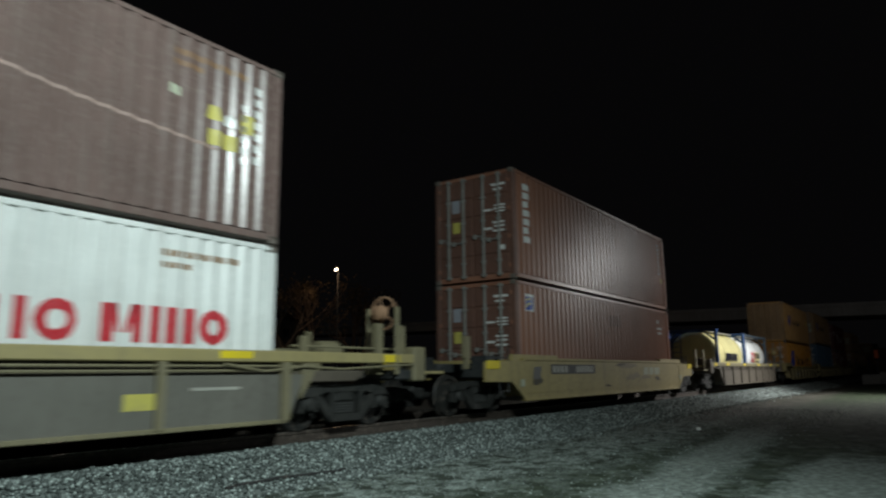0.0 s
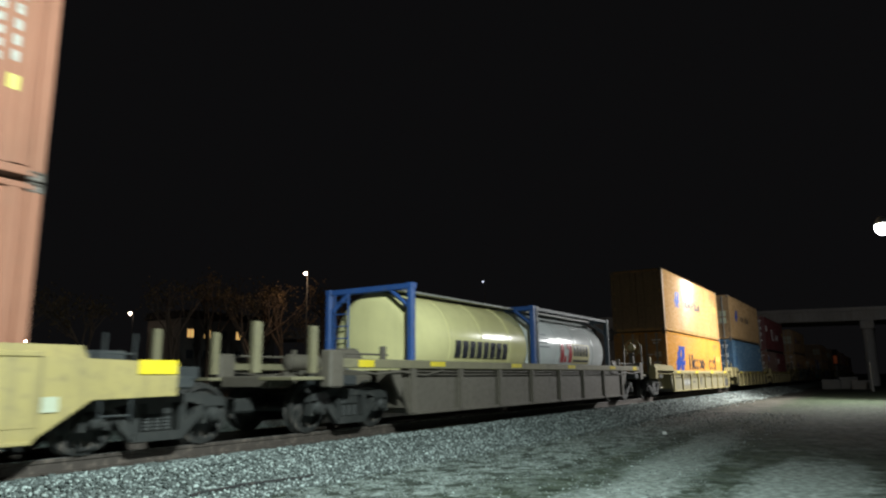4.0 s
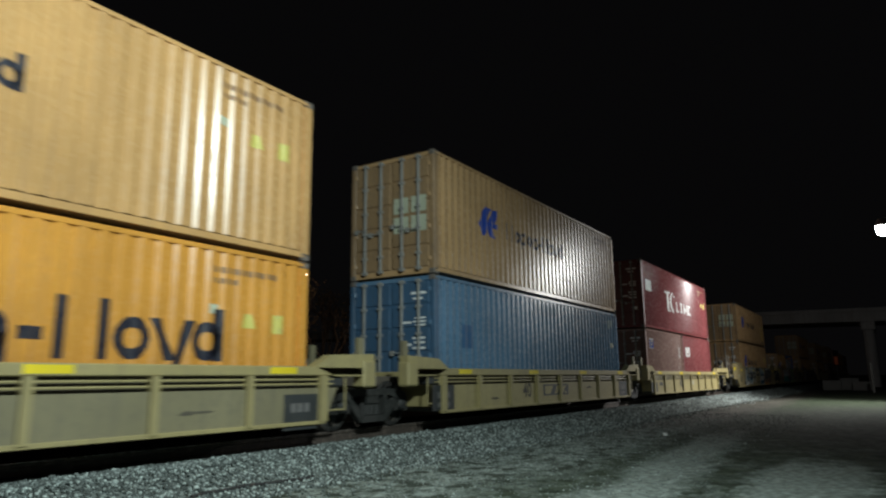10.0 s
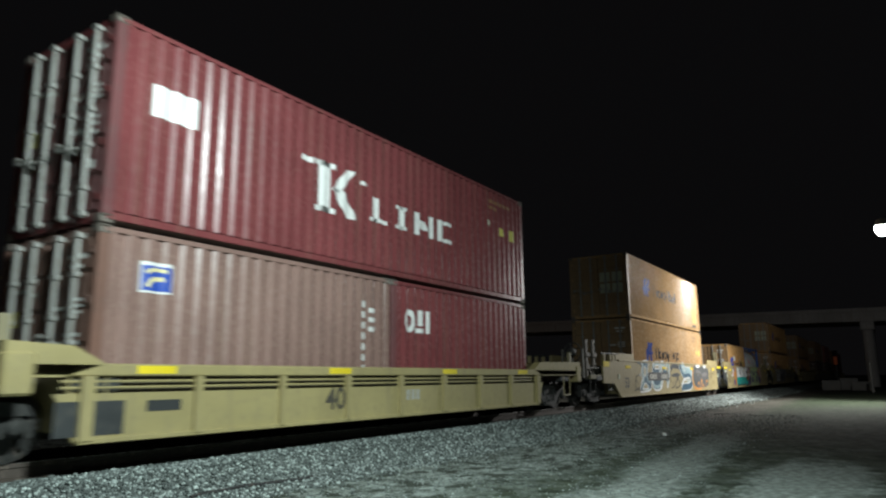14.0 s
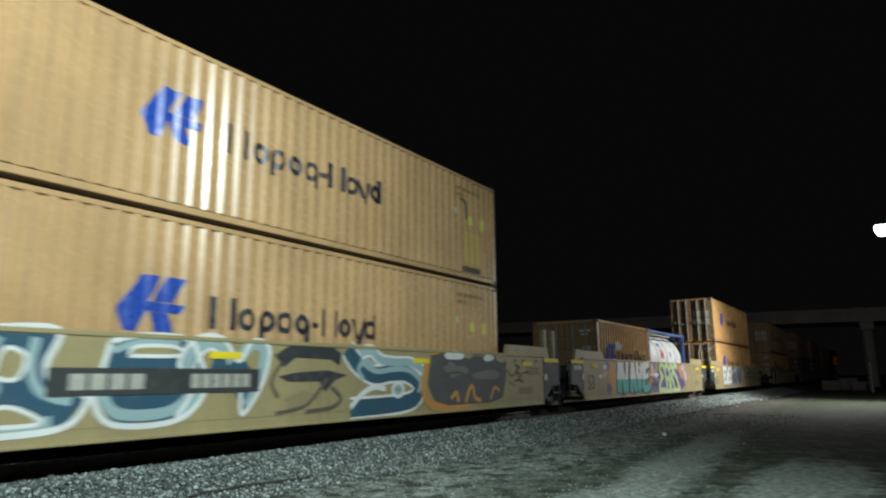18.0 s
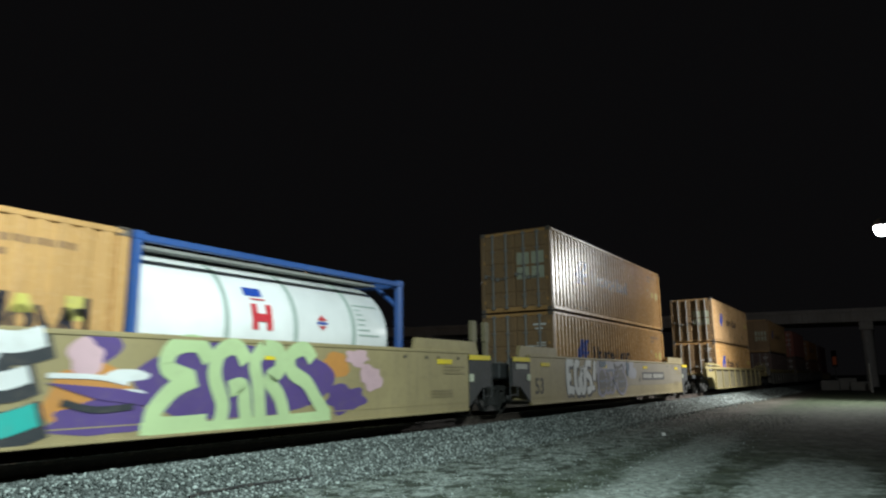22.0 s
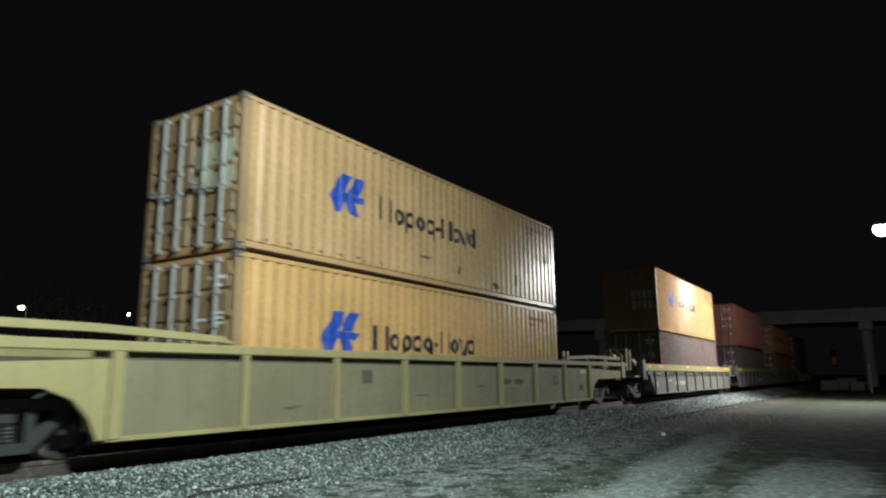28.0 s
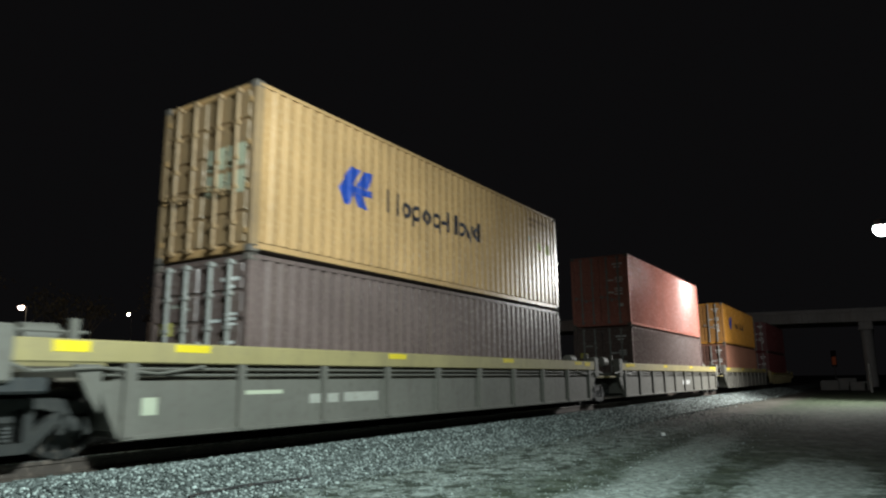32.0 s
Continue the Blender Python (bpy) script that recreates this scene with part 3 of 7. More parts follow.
def tank(x, z, shell, frame, label, marks=(), rails=True):
    """A twenty-foot tank container in an open steel frame."""
    L, H = 6.058, 2.591
    L2, w = L / 2, W / 2
    root = new("tank_container")
    tagged(root, label, "tank container", "tank containers on the train")
    R, zc = 1.12, 0.25 + 1.14
    prof = [(0.02, -L2 + 0.16), (0.85, -L2 + 0.18), (1.02, -L2 + 0.21), (R - 0.02, -L2 + 0.28), (R, -L2 + 0.4), (R, L2 - 0.5), (1.09, L2 - 0.38), (1.0, L2 - 0.27), (0.85, L2 - 0.2), (0.5, L2 - 0.16), (0.02, L2 - 0.14)]
    part("tank_shell", lathe(bmesh.new(), prof, "x", 48), shell, root, at=pose(0, 0, zc), smooth=True)
    for px in (-1.35, 0.09, 1.59):
        part("cladding_band", lathe(bmesh.new(), [(R + 0.001, -0.05), (R + 0.01, -0.045), (R + 0.01, 0.045), (R + 0.001, 0.05)], "x", 48), "tank_band" if shell == "tank_white" and frame == "frame_blue" else shell, root, at=pose(px, 0, zc), smooth=True)
    for ex in (-1, 1):
        for sg in (-1, 1):
            part("corner_post", B(ex * (L2 - 0.075) - 0.07, ex * (L2 - 0.075) + 0.07, sg * (w - 0.075) - 0.07, sg * (w - 0.075) + 0.07, 0.1, H - 0.1, bev=0.02), frame, root)
            for zz in (0, H - 0.118):
                part("corner_casting", B(ex * (L2 - 0.089) - 0.089, ex * (L2 - 0.089) + 0.089, sg * (w - 0.081) - 0.081, sg * (w - 0.081) + 0.081, zz, zz + 0.118, bev=0.012), frame, root)
            part("brace", rod(bmesh.new(), (ex * (L2 - 0.08), sg * (w - 0.15), H - 0.5), (ex * (L2 - 0.08), sg * (w - 0.65), H - 0.1), 0.05, 6), frame, root)
            part("saddle", slab(bmesh.new(), [(ex * (L2 - 0.1), 0.12), (ex * (L2 - 0.1), 0.9), (ex * (L2 - 0.5), 0.5), (ex * (L2 - 0.7), 0.12)], sg * 0.9 - 0.03, sg * 0.9 + 0.03), frame, root)
        for zz in (0.06, H - 0.14):
            part("end_beam", B(ex * (L2 - 0.075) - 0.06, ex * (L2 - 0.075) + 0.06, -w + 0.15, w - 0.15, zz, zz + 0.13, bev=0.02), frame, root)
    for sg in (-1, 1):
        for zz in (0.03, H - 0.13)[:2 if rails else 1]:
            part("side_rail", B(-L2 + 0.15, L2 - 0.15, sg * (w - 0.06) - 0.045, sg * (w - 0.06) + 0.045, zz, zz + 0.1, bev=0.015), frame, root)
    part("walkway", B(-L2 + 0.2, L2 - 0.2, -0.62, -0.2, H - 0.1, H - 0.06), "steel_grey", root, "grey walkway grating")
    part("manhole", lathe(bmesh.new(), [(0.28, 0), (0.28, 0.1), (0.22, 0.14), (0.02, 0.15)], "z", 20), "steel_grey", root, at=pose(0, 0, zc + R - 0.02))
    part("valve_box", B(-0.25, 0.25, 0.15, 0.6, zc + R - 0.1, zc + R + 0.1, bev=0.03), "steel_grey", root, at=pose(1.2, 0, 0))
    lad = bmesh.new()
    for yy in (0.55, 0.95):
        rod(lad, (-L2 + 0.03, yy, 0.3), (-L2 + 0.03, yy, H - 0.1), 0.02, 6)
    for i in range(8):
        rod(lad, (-L2 + 0.03, 0.55, 0.4 + i * 0.27), (-L2 + 0.03, 0.95, 0.4 + i * 0.27), 0.015, 6)
    part("ladder", lad, frame, root)
    for name, material, shapes in marks:      # wrapped round the shell
        bm = bmesh.new()
        for sh in shapes:
            xl, xr, al, ah = min(p[0] for p in sh), max(p[0] for p in sh), min(p[1] for p in sh), max(p[1] for p in sh)
            steps = max(2, int((ah - al) / 0.06))
            rows = []
            for i in range(steps + 1):
                ang = (al + (ah - al) * i / steps) / R
                rows.append([bm.verts.new((q - L2, -(R + 0.014 + 0.004 * (name == "lettering")) * math.cos(ang), zc + (R + 0.014 + 0.004 * (name == "lettering")) * math.sin(ang))) for q in (xl, xr)])
            for p, q in zip(rows, rows[1:]):
                bm.faces.new((p[0], p[1], q[1], q[0]))
        part(name, bm, material, root, PAINT.get(material, ""))
    MOVERS.append((root, x + L2, TRACK_Y, z))
    return root


# ---- well cars ----
HALF = 1.50
WHEEL_R = 0.43
BASE = 1.78


def wheelset():
    bm = bmesh.new()
    for sg in (-1, 1):
        prof = [(0.10, 0.62), (0.16, 0.63), (0.17, 0.70), (0.30, 0.715), (0.36, 0.69), (0.36, 0.675), (WHEEL_R + 0.027, 0.685), (WHEEL_R + 0.027, 0.705),
                (WHEEL_R + 0.004, 0.725), (WHEEL_R - 0.002, 0.815), (0.37, 0.82), (0.355, 0.80), (0.33, 0.765), (0.2, 0.775), (0.16, 0.80), (0.10, 0.80)]
        lathe(bm, [(r, sg * h) for r, h in prof], "y", 32)
    rod(bm, (0, -1.02, 0), (0, 1.02, 0), 0.08, 12)
    for k in range(3):       # small cast marks on the plate, so that the turning shows
        a = k * 2.1
        rod(bm, (0.26 * math.cos(a), -0.76, 0.26 * math.sin(a)), (0.26 * math.cos(a), -0.79, 0.26 * math.sin(a)), 0.025, 6)
    return bm


def side_frame():
    bm = bmesh.new()
    h, z = BASE / 2, WHEEL_R
    y0, y1 = -0.07, 0.07
    slab(bm, [(-h - 0.2, z + 0.10), (-h - 0.12, z + 0.24), (-0.62, z + 0.31), (0.62, z + 0.31), (h + 0.12, z + 0.24), (h + 0.2, z + 0.10), (h + 0.12, z + 0.07),
              (0.62, z + 0.15), (0.5, z + 0.19), (-0.5, z + 0.19), (-0.62, z + 0.15), (-h - 0.12, z + 0.07)], y0, y1)
    slab(bm, [(-0.36, z - 0.30), (0.36, z - 0.30), (0.36, z - 0.18), (-0.36, z - 0.18)], y0 - 0.03, y1 + 0.03)
    for sg in (-1, 1):
        slab(bm, [(sg * 0.30, z - 0.30), (sg * 0.38, z - 0.30), (sg * 0.78, z + 0.10), (sg * 0.66, z + 0.16), (sg * 0.30, z - 0.17)], y0, y1)
        slab(bm, [(sg * 0.30, z - 0.2), (sg * 0.40, z - 0.2), (sg * 0.40, z + 0.2), (sg * 0.30, z + 0.2)], y0 - 0.01, y1 + 0.01)
        slab(bm, [(sg * (h - 0.17), z + 0.12), (sg * (h + 0.17), z + 0.12), (sg * (h + 0.20), z - 0.12), (sg * (h + 0.13), z - 0.14), (sg * (h + 0.11), z - 0.02), (sg * (h - 0.11), z - 0.02), (sg * (h - 0.13), z - 0.12), (sg * (h - 0.19), z - 0.12)], y0, y1)
    return bm


def truck(car, x, name="truck"):
    """A two-axle truck with its bolster, side frames, springs and wheelsets."""
    b = shared("bolster", name, lambda: box(box(bmesh.new(), -0.22, 0.22, -1.05, 1.05, WHEEL_R + 0.02, WHEEL_R + 0.22, bev=0.03), -0.3, 0.3, -0.35, 0.35, WHEEL_R + 0.2, WHEEL_R + 0.32, bev=0.03), "truck", car, "grimy steel truck bolster", pose(x, 0, 0))
    for sg in (-1, 1):
        shared("side_frame", "side_frame", side_frame, "truck", b, at=pose(0, sg * 1.0, 0))
        for k in (-1, 0, 1):
            def coil():
                return lathe(bmesh.new(), [(r, 0.005 + i * 0.022) for i in range(10) for r in ((0.062, 0.072)[i % 2],)], "z", 12)
            shared("spring", "spring", coil, "truck", b, at=pose(k * 0.15, sg * 1.0, WHEEL_R - 0.18))
        for k in (-1, 1):
            shared("cap", "bearing_cap", lambda: lathe(bmesh.new(), [(0.11, -0.06), (0.11, 0.02), (0.08, 0.06), (0.03, 0.07)], "y", 16), "truck", b, at=pose(k * BASE / 2, sg * 1.06, WHEEL_R, 0, 0, 0 if sg > 0 else 180))
    for k in (-1, 1):
        ws = shared("wheelset", "wheelset", wheelset, "wheel", b, smooth=True)
        WHEELS.append((ws, k * BASE / 2, 0, WHEEL_R))
    return b


def brake_wheel(car, x, y, z):
    bm = bmesh.new()
    for k in range(24):
        a, c = k * math.pi / 12, (k + 1) * math.pi / 12
        rod(bm, (x, y + 0.30 * math.cos(a), z + 0.30 * math.sin(a)), (x, y + 0.30 * math.cos(c), z + 0.30 * math.sin(c)), 0.022, 6)
    for k in range(5):
        a = k * 2 * math.pi / 5
        rod(bm, (x, y, z), (x, y + 0.30 * math.cos(a), z + 0.30 * math.sin(a)), 0.014, 6)
    return bm


def well_car(x0, x1, wl, wr, paint, label, top=1.14, chord=0.17, slot=0.19, ribs=8, low=0.24, trucks=(), ends=("open", "open"), chord_paint=None,
             smooth=False, marks=(), hump=0.0, gusset=("black_car", 1.03), gusset_left=None, posts=(), posts_low=(), brakes=(), texts=(), sticker=True, panel=None):
    """A well car. x0, x1: the ends of its body; wl, wr: the ends of the deep well sides; all at the start."""
    xc = (x0 + x1) / 2
    root = new("well_car")
    tagged(root, label, "rail car", "well cars of the train")
    chord_paint = chord_paint or paint
    a, b, L, R = x0 - xc, x1 - xc, wl - xc, wr - xc
    for sg in (-1, 1):
        ya, yb = sorted((sg * HALF, sg * (HALF - 0.12)))
        yi0, yi1 = sorted((sg * (HALF - 0.03), sg * (HALF - 0.09)))
        if smooth:
            e = 0.0
            out = [(L - e, top), (L - e, low + 0.03), (L - e + 0.03, low), (R + e - 0.03, low), (R + e, low + 0.03), (R + e, top)]
            bm = slab(bmesh.new(), out, yi0, yi1)
            part("side_panel", bm, paint, root)
            part("bottom_flange", B(L + 0.05, R - 0.05, sg * (HALF - 0.06) - 0.07, sg * (HALF - 0.06) + 0.07, low - 0.03, low + 0.012, bev=0.008), paint, root)
            part("seam", B(L + 0.02, R - 0.02, *sorted((sg * (HALF - 0.04), sg * (HALF - 0.022))), low + 0.15, low + 0.165), paint, root)
            part("top_chord", B(L - e, R + e, ya + 0.01, yb - 0.01, top - 0.012, top + 0.06, bev=0.015), paint, root)
        else:
            part("top_chord", B(a + (1.2 if ends[0] == "open" else 0.5), b - (1.2 if ends[1] == "open" else 0.5), ya, yb, top - chord, top, bev=0.015), chord_paint, root)
            pt = top - chord - slot
            out = [(L - 0.28, pt), (L - 0.22, low + 0.45), (L, low), (R, low), (R + 0.22, low + 0.45), (R + 0.28, pt)]
            part("side_panel", slab(bmesh.new(), out, yi0, yi1), panel or paint, root)
            part("bottom_flange", B(L + 0.03, R - 0.03, sg * (HALF - 0.05) - 0.06, sg * (HALF - 0.05) + 0.06, low - 0.03, low + 0.03, bev=0.008), paint, root)
            if slot > 0.1:
                for f in (0.33, 0.7):
                    part("pipe_rail", rod(bmesh.new(), (L - 0.2, sg * (HALF - 0.06), pt + slot * f), (R + 0.2, sg * (HALF - 0.06), pt + slot * f), 0.018, 6), paint, root)
            # added dark plate keeps the slot black behind the pipes
            part("slot_plate", B(L - 0.15, R + 0.15, *sorted((sg * (HALF - 0.125), sg * (HALF - 0.135))), pt - 0.02, top - chord + 0.02), "grime_and_slot_dark", root, "dark plate added behind the pipes")
            for k in range(ribs):
                x = L + 0.1 + (R - L - 0.2) * k / (ribs - 1)
                wd = 0.11 if 0 < k < ribs - 1 else 0.16
                shared(("rib", round(top - chord, 3), low, paint, wd, sg), "rib", lambda: slab(bmesh.new(), [(-wd / 2, low + 0.01), (wd / 2, low + 0.01), (wd / 2, top - chord), (-wd / 2, top - chord)], min(yi0, yi1) - (0.06 if sg < 0 else -0.03), max(yi0, yi1) + (0.06 if sg > 0 else -0.03)), paint, root, at=pose(x, 0, 0))
        if hump:
            for xs in ((L - 0.5 + 0.9 * (sg > 0), L + 2.1), (R - 2.05, R + 0.6 - 0.9 * (sg > 0))):
                yh0, yh1 = sorted((sg * (HALF - 0.1), sg * (HALF - 0.2)))
                part("end_plate", slab(bmesh.new(), [(xs[0], top - 0.1), (xs[1], top - 0.1), (xs[1] - 0.12, top + hump), (xs[0] + 0.12, top + hump)], yh0, yh1), paint, root)
    for k in range(5):
        x = L + 0.4 + (R - L - 0.8) * k / 4
        part("cross_bearer", B(x - 0.15, x + 0.15, -HALF + 0.1, HALF - 0.1, low - 0.02, low + 0.06), "grey_car", root)
    # ends over the trucks
    for i, (xe, xw, sg) in enumerate(((a, L, -1), (b, R, 1))):
        kind = ends[i]
        lo, hi = min(xe, xw), max(xe, xw)
        inner = xw
        deck_z = 0.98 if not smooth else 1.12
        part("end_bulkhead", B(inner - 0.06, inner + 0.06, -HALF + 0.1, HALF - 0.1, low + 0.1, deck_z + 0.1, bev=0.01), paint, root)
        part("end_platform", B(lo + (0.35 if sg < 0 else 0), hi - (0.35 if sg > 0 else 0), -0.62, 0.62, deck_z - 0.2, deck_z, bev=0.02), "brown_car" if not smooth else "black_car", root)
        part("body_bolster", B(xe - sg * 1.35 - 0.3, xe - sg * 1.35 + 0.3, -HALF + 0.05, HALF - 0.05, 0.80, 0.98, bev=0.03), "black_car", root)
        if smooth:
            for s2 in (-1, 1):
                y0, y1 = sorted((s2 * (HALF - 0.02), s2 * (HALF - 0.08)))
                z0 = 0.86
                xo = xw
                tone, out_to = gusset_left if gusset_left and sg < 0 else gusset
                wide = 0.55 if tone != "black_car" else 0.98
                pts = [(xo, top), (xo, low + 0.04), (xo + sg * 0.6, 0.7), (xo + sg * out_to, 0.72), (xo + sg * out_to, top - 0.05)]
                part("end_gusset", slab(bmesh.new(), pts, y0, y1), tone, root, "end gusset over the truck")
                part("reflector", B(*sorted((xo + sg * (out_to - wide - 0.03 if wide < 0.6 else 0.02), xo + sg * (out_to - 0.03))), *sorted((s2 * (HALF + 0.0), s2 * (HALF - 0.015))), top - (0.2 if wide < 0.6 else 0.13), top - 0.02), "safety_yellow", root, "yellow reflective plate")
                part("placard", B(*sorted((xo + sg * 0.02, xo + sg * 0.2)), *sorted((s2 * (HALF + 0.0), s2 * (HALF - 0.015))), top - 0.62, top - 0.45), "placard_pale", root, "pale placard")
                if tone == "black_car" and sg < 0:
                    part("notice", B(xo - 0.85, xo - 0.2, *sorted((s2 * (HALF + 0.0), s2 * (HALF - 0.015))), top - 0.33, top - 0.19), "stencil_grey", root, "worn pale notice plate")
                rod_bm = bmesh.new()
                for zz in (0.5, 0.75, 1.0, 1.25):
                    rod(rod_bm, (xo + sg * 0.72, s2 * (HALF - 0.05), zz), (xo + sg * 1.12, s2 * (HALF - 0.05), zz), 0.013, 6)
                for xx in (0.72, 1.12):
                    rod(rod_bm, (xo + sg * xx, s2 * (HALF - 0.05), 0.45), (xo + sg * xx, s2 * (HALF - 0.05), 1.5), 0.016, 6)
                part("ladder", rod_bm, "black_car", root)
                part("hose_box", B(*sorted((xo + sg * 0.65, xo + sg * 1.2)), *sorted((s2 * 0.7, s2 * 1.2)), 0.9, 1.3, bev=0.04), "black_car", root)
            if gusset_left and sg < 0:
                for s2 in (-1, 1):
                    yy = s2 * (HALF - 0.12)
                    part("end_step", B(xe + 0.55, xe + 1.75, *sorted((yy - 0.05, yy + 0.05)), 0.86, 1.0, bev=0.015), "olive_car", root)
                    part("hand_rail", rod(bmesh.new(), (xe + 0.6, yy, 1.22), (xe + 1.7, yy, 1.22), 0.02, 6), "grey_car", root)
                    part("step_hanger", rod(rod(rod(bmesh.new(), (xe + 0.6, yy, 0.45), (xe + 1.05, yy, 0.45), 0.016, 6), (xe + 0.6, yy, 0.45), (xe + 0.6, yy, 0.9), 0.016, 6), (xe + 1.05, yy, 0.45), (xe + 1.05, yy, 0.9), 0.016, 6), "truck", root)
                    part("top_rail", rod(bmesh.new(), (xe + 1.7, yy, top + 0.24), (xw + 0.2, yy, top + 0.26), 0.03, 6), "black_car", root)
                    for k in range(3):
                        part("rail_bracket", B(xe + 1.85 + 0.6 * k, xe + 2.0 + 0.6 * k, *sorted((yy - 0.05, yy + 0.05)), top - 0.04, top + 0.23, bev=0.01), paint, root)
        elif kind == "raised":
            for s2 in (-1, 1):
                y0, y1 = sorted((s2 * HALF, s2 * (HALF - 0.2)))
                x_in = xw + sg * 0.2
                x_out = xe - sg * 0.25
                pts = [(x_in - sg * 0.5, top), (x_in - sg * 0.1, top + 0.2), (x_out, top + 0.24), (x_out, top - 0.36), (x_out - sg * 0.25, top - 0.36), (x_out - sg * 0.25, top - 0.16), (x_in, top - 0.16)]
                # far-side sill and pad take a darker colour than the near ones
                part("end_sill", slab(bmesh.new(), pts, y0, y1), paint if s2 < 0 else "brown_car", root)
                part("jacking_pad", B(*sorted((x_out + sg * 0.02, x_out - sg * 0.33)), *sorted((s2 * (HALF + 0.03), s2 * (HALF - 0.24))), top - 0.36, top + 0.12, bev=0.03), paint if s2 < 0 else "brown_car", root)
                part("step", rod(rod(rod(bmesh.new(), (x_out - sg * 0.75, s2 * (HALF - 0.05), 0.42), (x_out - sg * 1.2, s2 * (HALF - 0.05), 0.42), 0.016, 6), (x_out - sg * 0.75, s2 * (HALF - 0.05), 0.42), (x_out - sg * 0.75, s2 * (HALF - 0.05), 1.0), 0.016, 6), (x_out - sg * 1.2, s2 * (HALF - 0.05), 0.42), (x_out - sg * 1.2, s2 * (HALF - 0.05), 1.0), 0.016, 6), paint, root)
        elif kind == "arch":
            for s2 in (-1, 1):
                y0, y1 = sorted((s2 * (HALF - 0.025), s2 * (HALF - 0.1)))
                part("jacking_pad", B(*sorted((xe - sg * 0.75, xe - sg * 1.15)), *sorted((s2 * (HALF + 0.02), s2 * (HALF - 0.22))), top - 0.55, top + 0.04, bev=0.03), paint, root)
                pts = [(xw - sg * 0.1, low), (xw + sg * 0.08, low), (xw + sg * 0.2, low + 0.26), (xw + sg * 0.4, low + 0.48), (xw + sg * 0.75, low + 0.62), (xe - sg * 0.9, low + 0.64), (xe - sg * 0.9, top - 0.3), (xw - sg * 0.1, top - 0.22)]
                part("end_side", slab(bmesh.new(), pts, y0, y1), paint, root)
                pts = [(xw - sg * 1.9, top + 0.03), (xw - sg * 1.7, top + 0.13), (xw + sg * 0.2, top + 0.2), (xe - sg * 1.2, top + 0.2), (xe - sg * 1.1, top + 0.1), (xw + sg * 0.2, top + 0.1)]
                y0, y1 = sorted((s2 * (HALF - 0.03), s2 * (HALF - 0.17)))
                part("end_cap", slab(bmesh.new(), pts, y0, y1), chord_paint, root)
        else:
            xk = xe - sg * 1.2
            for s2 in (-1, 1):
                part("jacking_pad", B(*sorted((xk - sg * 0.02, xk + sg * 0.34)), *sorted((s2 * (HALF + 0.02), s2 * (HALF - 0.22))), top - 0.5, top + 0.14, bev=0.03), paint, root)
                part("end_bracket", slab(bmesh.new(), [(xw + sg * 0.25, top - chord - 0.02), (xw + sg * 0.25, 0.55), (xw + sg * 0.4, 0.75), (xw + sg * 0.6, top - chord - 0.02)], *sorted((s2 * (HALF - 0.03), s2 * (HALF - 0.09)))), paint, root)
                part("reflector", B(*sorted((xk - sg * 0.42, xk - sg * 0.86)), *sorted((s2 * (HALF + 0.006), s2 * (HALF - 0.01))), top - 0.15, top - 0.02), "safety_yellow", root, "yellow reflective strip")
                part("end_rail", rod(bmesh.new(), (xw + sg * 0.3, s2 * 1.15, top + 0.1), (xk, s2 * 1.15, top + 0.1), 0.022, 6), paint, root)
                part("end_post", B(xw + sg * 0.5 - 0.05, xw + sg * 0.5 + 0.05, s2 * 1.2 - 0.05, s2 * 1.2 + 0.05, top - 0.1, top + 0.26, bev=0.01), paint, root)
                hb = bmesh.new()
                q = [(xw - sg * 1.2, top - chord - 0.03), (xw - sg * 0.5, top - chord - 0.13), (xw + sg * 0.3, top - chord - 0.06), (xw + sg * 1.1, top - chord - 0.1), (xk, top - chord - 0.02)]
                for u, v in zip(q, q[1:]):
                    rod(hb, (u[0], s2 * (HALF + 0.0), u[1]), (v[0], s2 * (HALF + 0.0), v[1]), 0.02, 6)
                part("brake_pipe", hb, paint, root)
                part("crossover_step", B(*sorted((xe - sg * 0.85, xe - sg * 0.1)), *sorted((s2 * 0.62, s2 * (HALF - 0.1))), 0.9, 0.96, bev=0.01), chord_paint, root)
            part("brake_cylinder", lathe(bmesh.new(), [(0.05, -0.3), (0.17, -0.27), (0.18, 0.15), (0.12, 0.2), (0.06, 0.34)], "x", 18), paint, root, "drum-shaped brake cylinder", pose((xw + xk) / 2, -0.75, top + 0.05), smooth=True)
            part("air_reservoir", lathe(bmesh.new(), [(0.05, -0.45), (0.16, -0.4), (0.16, 0.4), (0.05, 0.45)], "x", 18), paint, root, "air reservoir", pose((xw + xk) / 2 + 0.1, 0.55, top - 0.02), smooth=True)
        cb = bmesh.new()
        box(cb, *sorted((xe + sg * 0.45, xe - sg * 0.5)), -0.13, 0.13, 0.36, 0.6, bev=0.04)
        box(cb, *sorted((xe + sg * 0.62, xe + sg * 0.38)), -0.2, 0.16, 0.33, 0.64, bev=0.06)
        part("coupler", cb, "truck", root, "grimy steel coupler")
        hs = bmesh.new()
        p = [(xe - sg * 0.3, 0.3, 0.6), (xe - sg * 0.1, 0.38, 0.35), (xe + sg * 0.2, 0.36, 0.22), (xe + sg * 0.5, 0.3, 0.3)]
        for q, r in zip(p, p[1:]):
            rod(hs, q, r, 0.03, 6)
        part("air_hose", hs, "seal", root)
    ph = top + (0.5 if not smooth or top < 1.3 else 0.8)
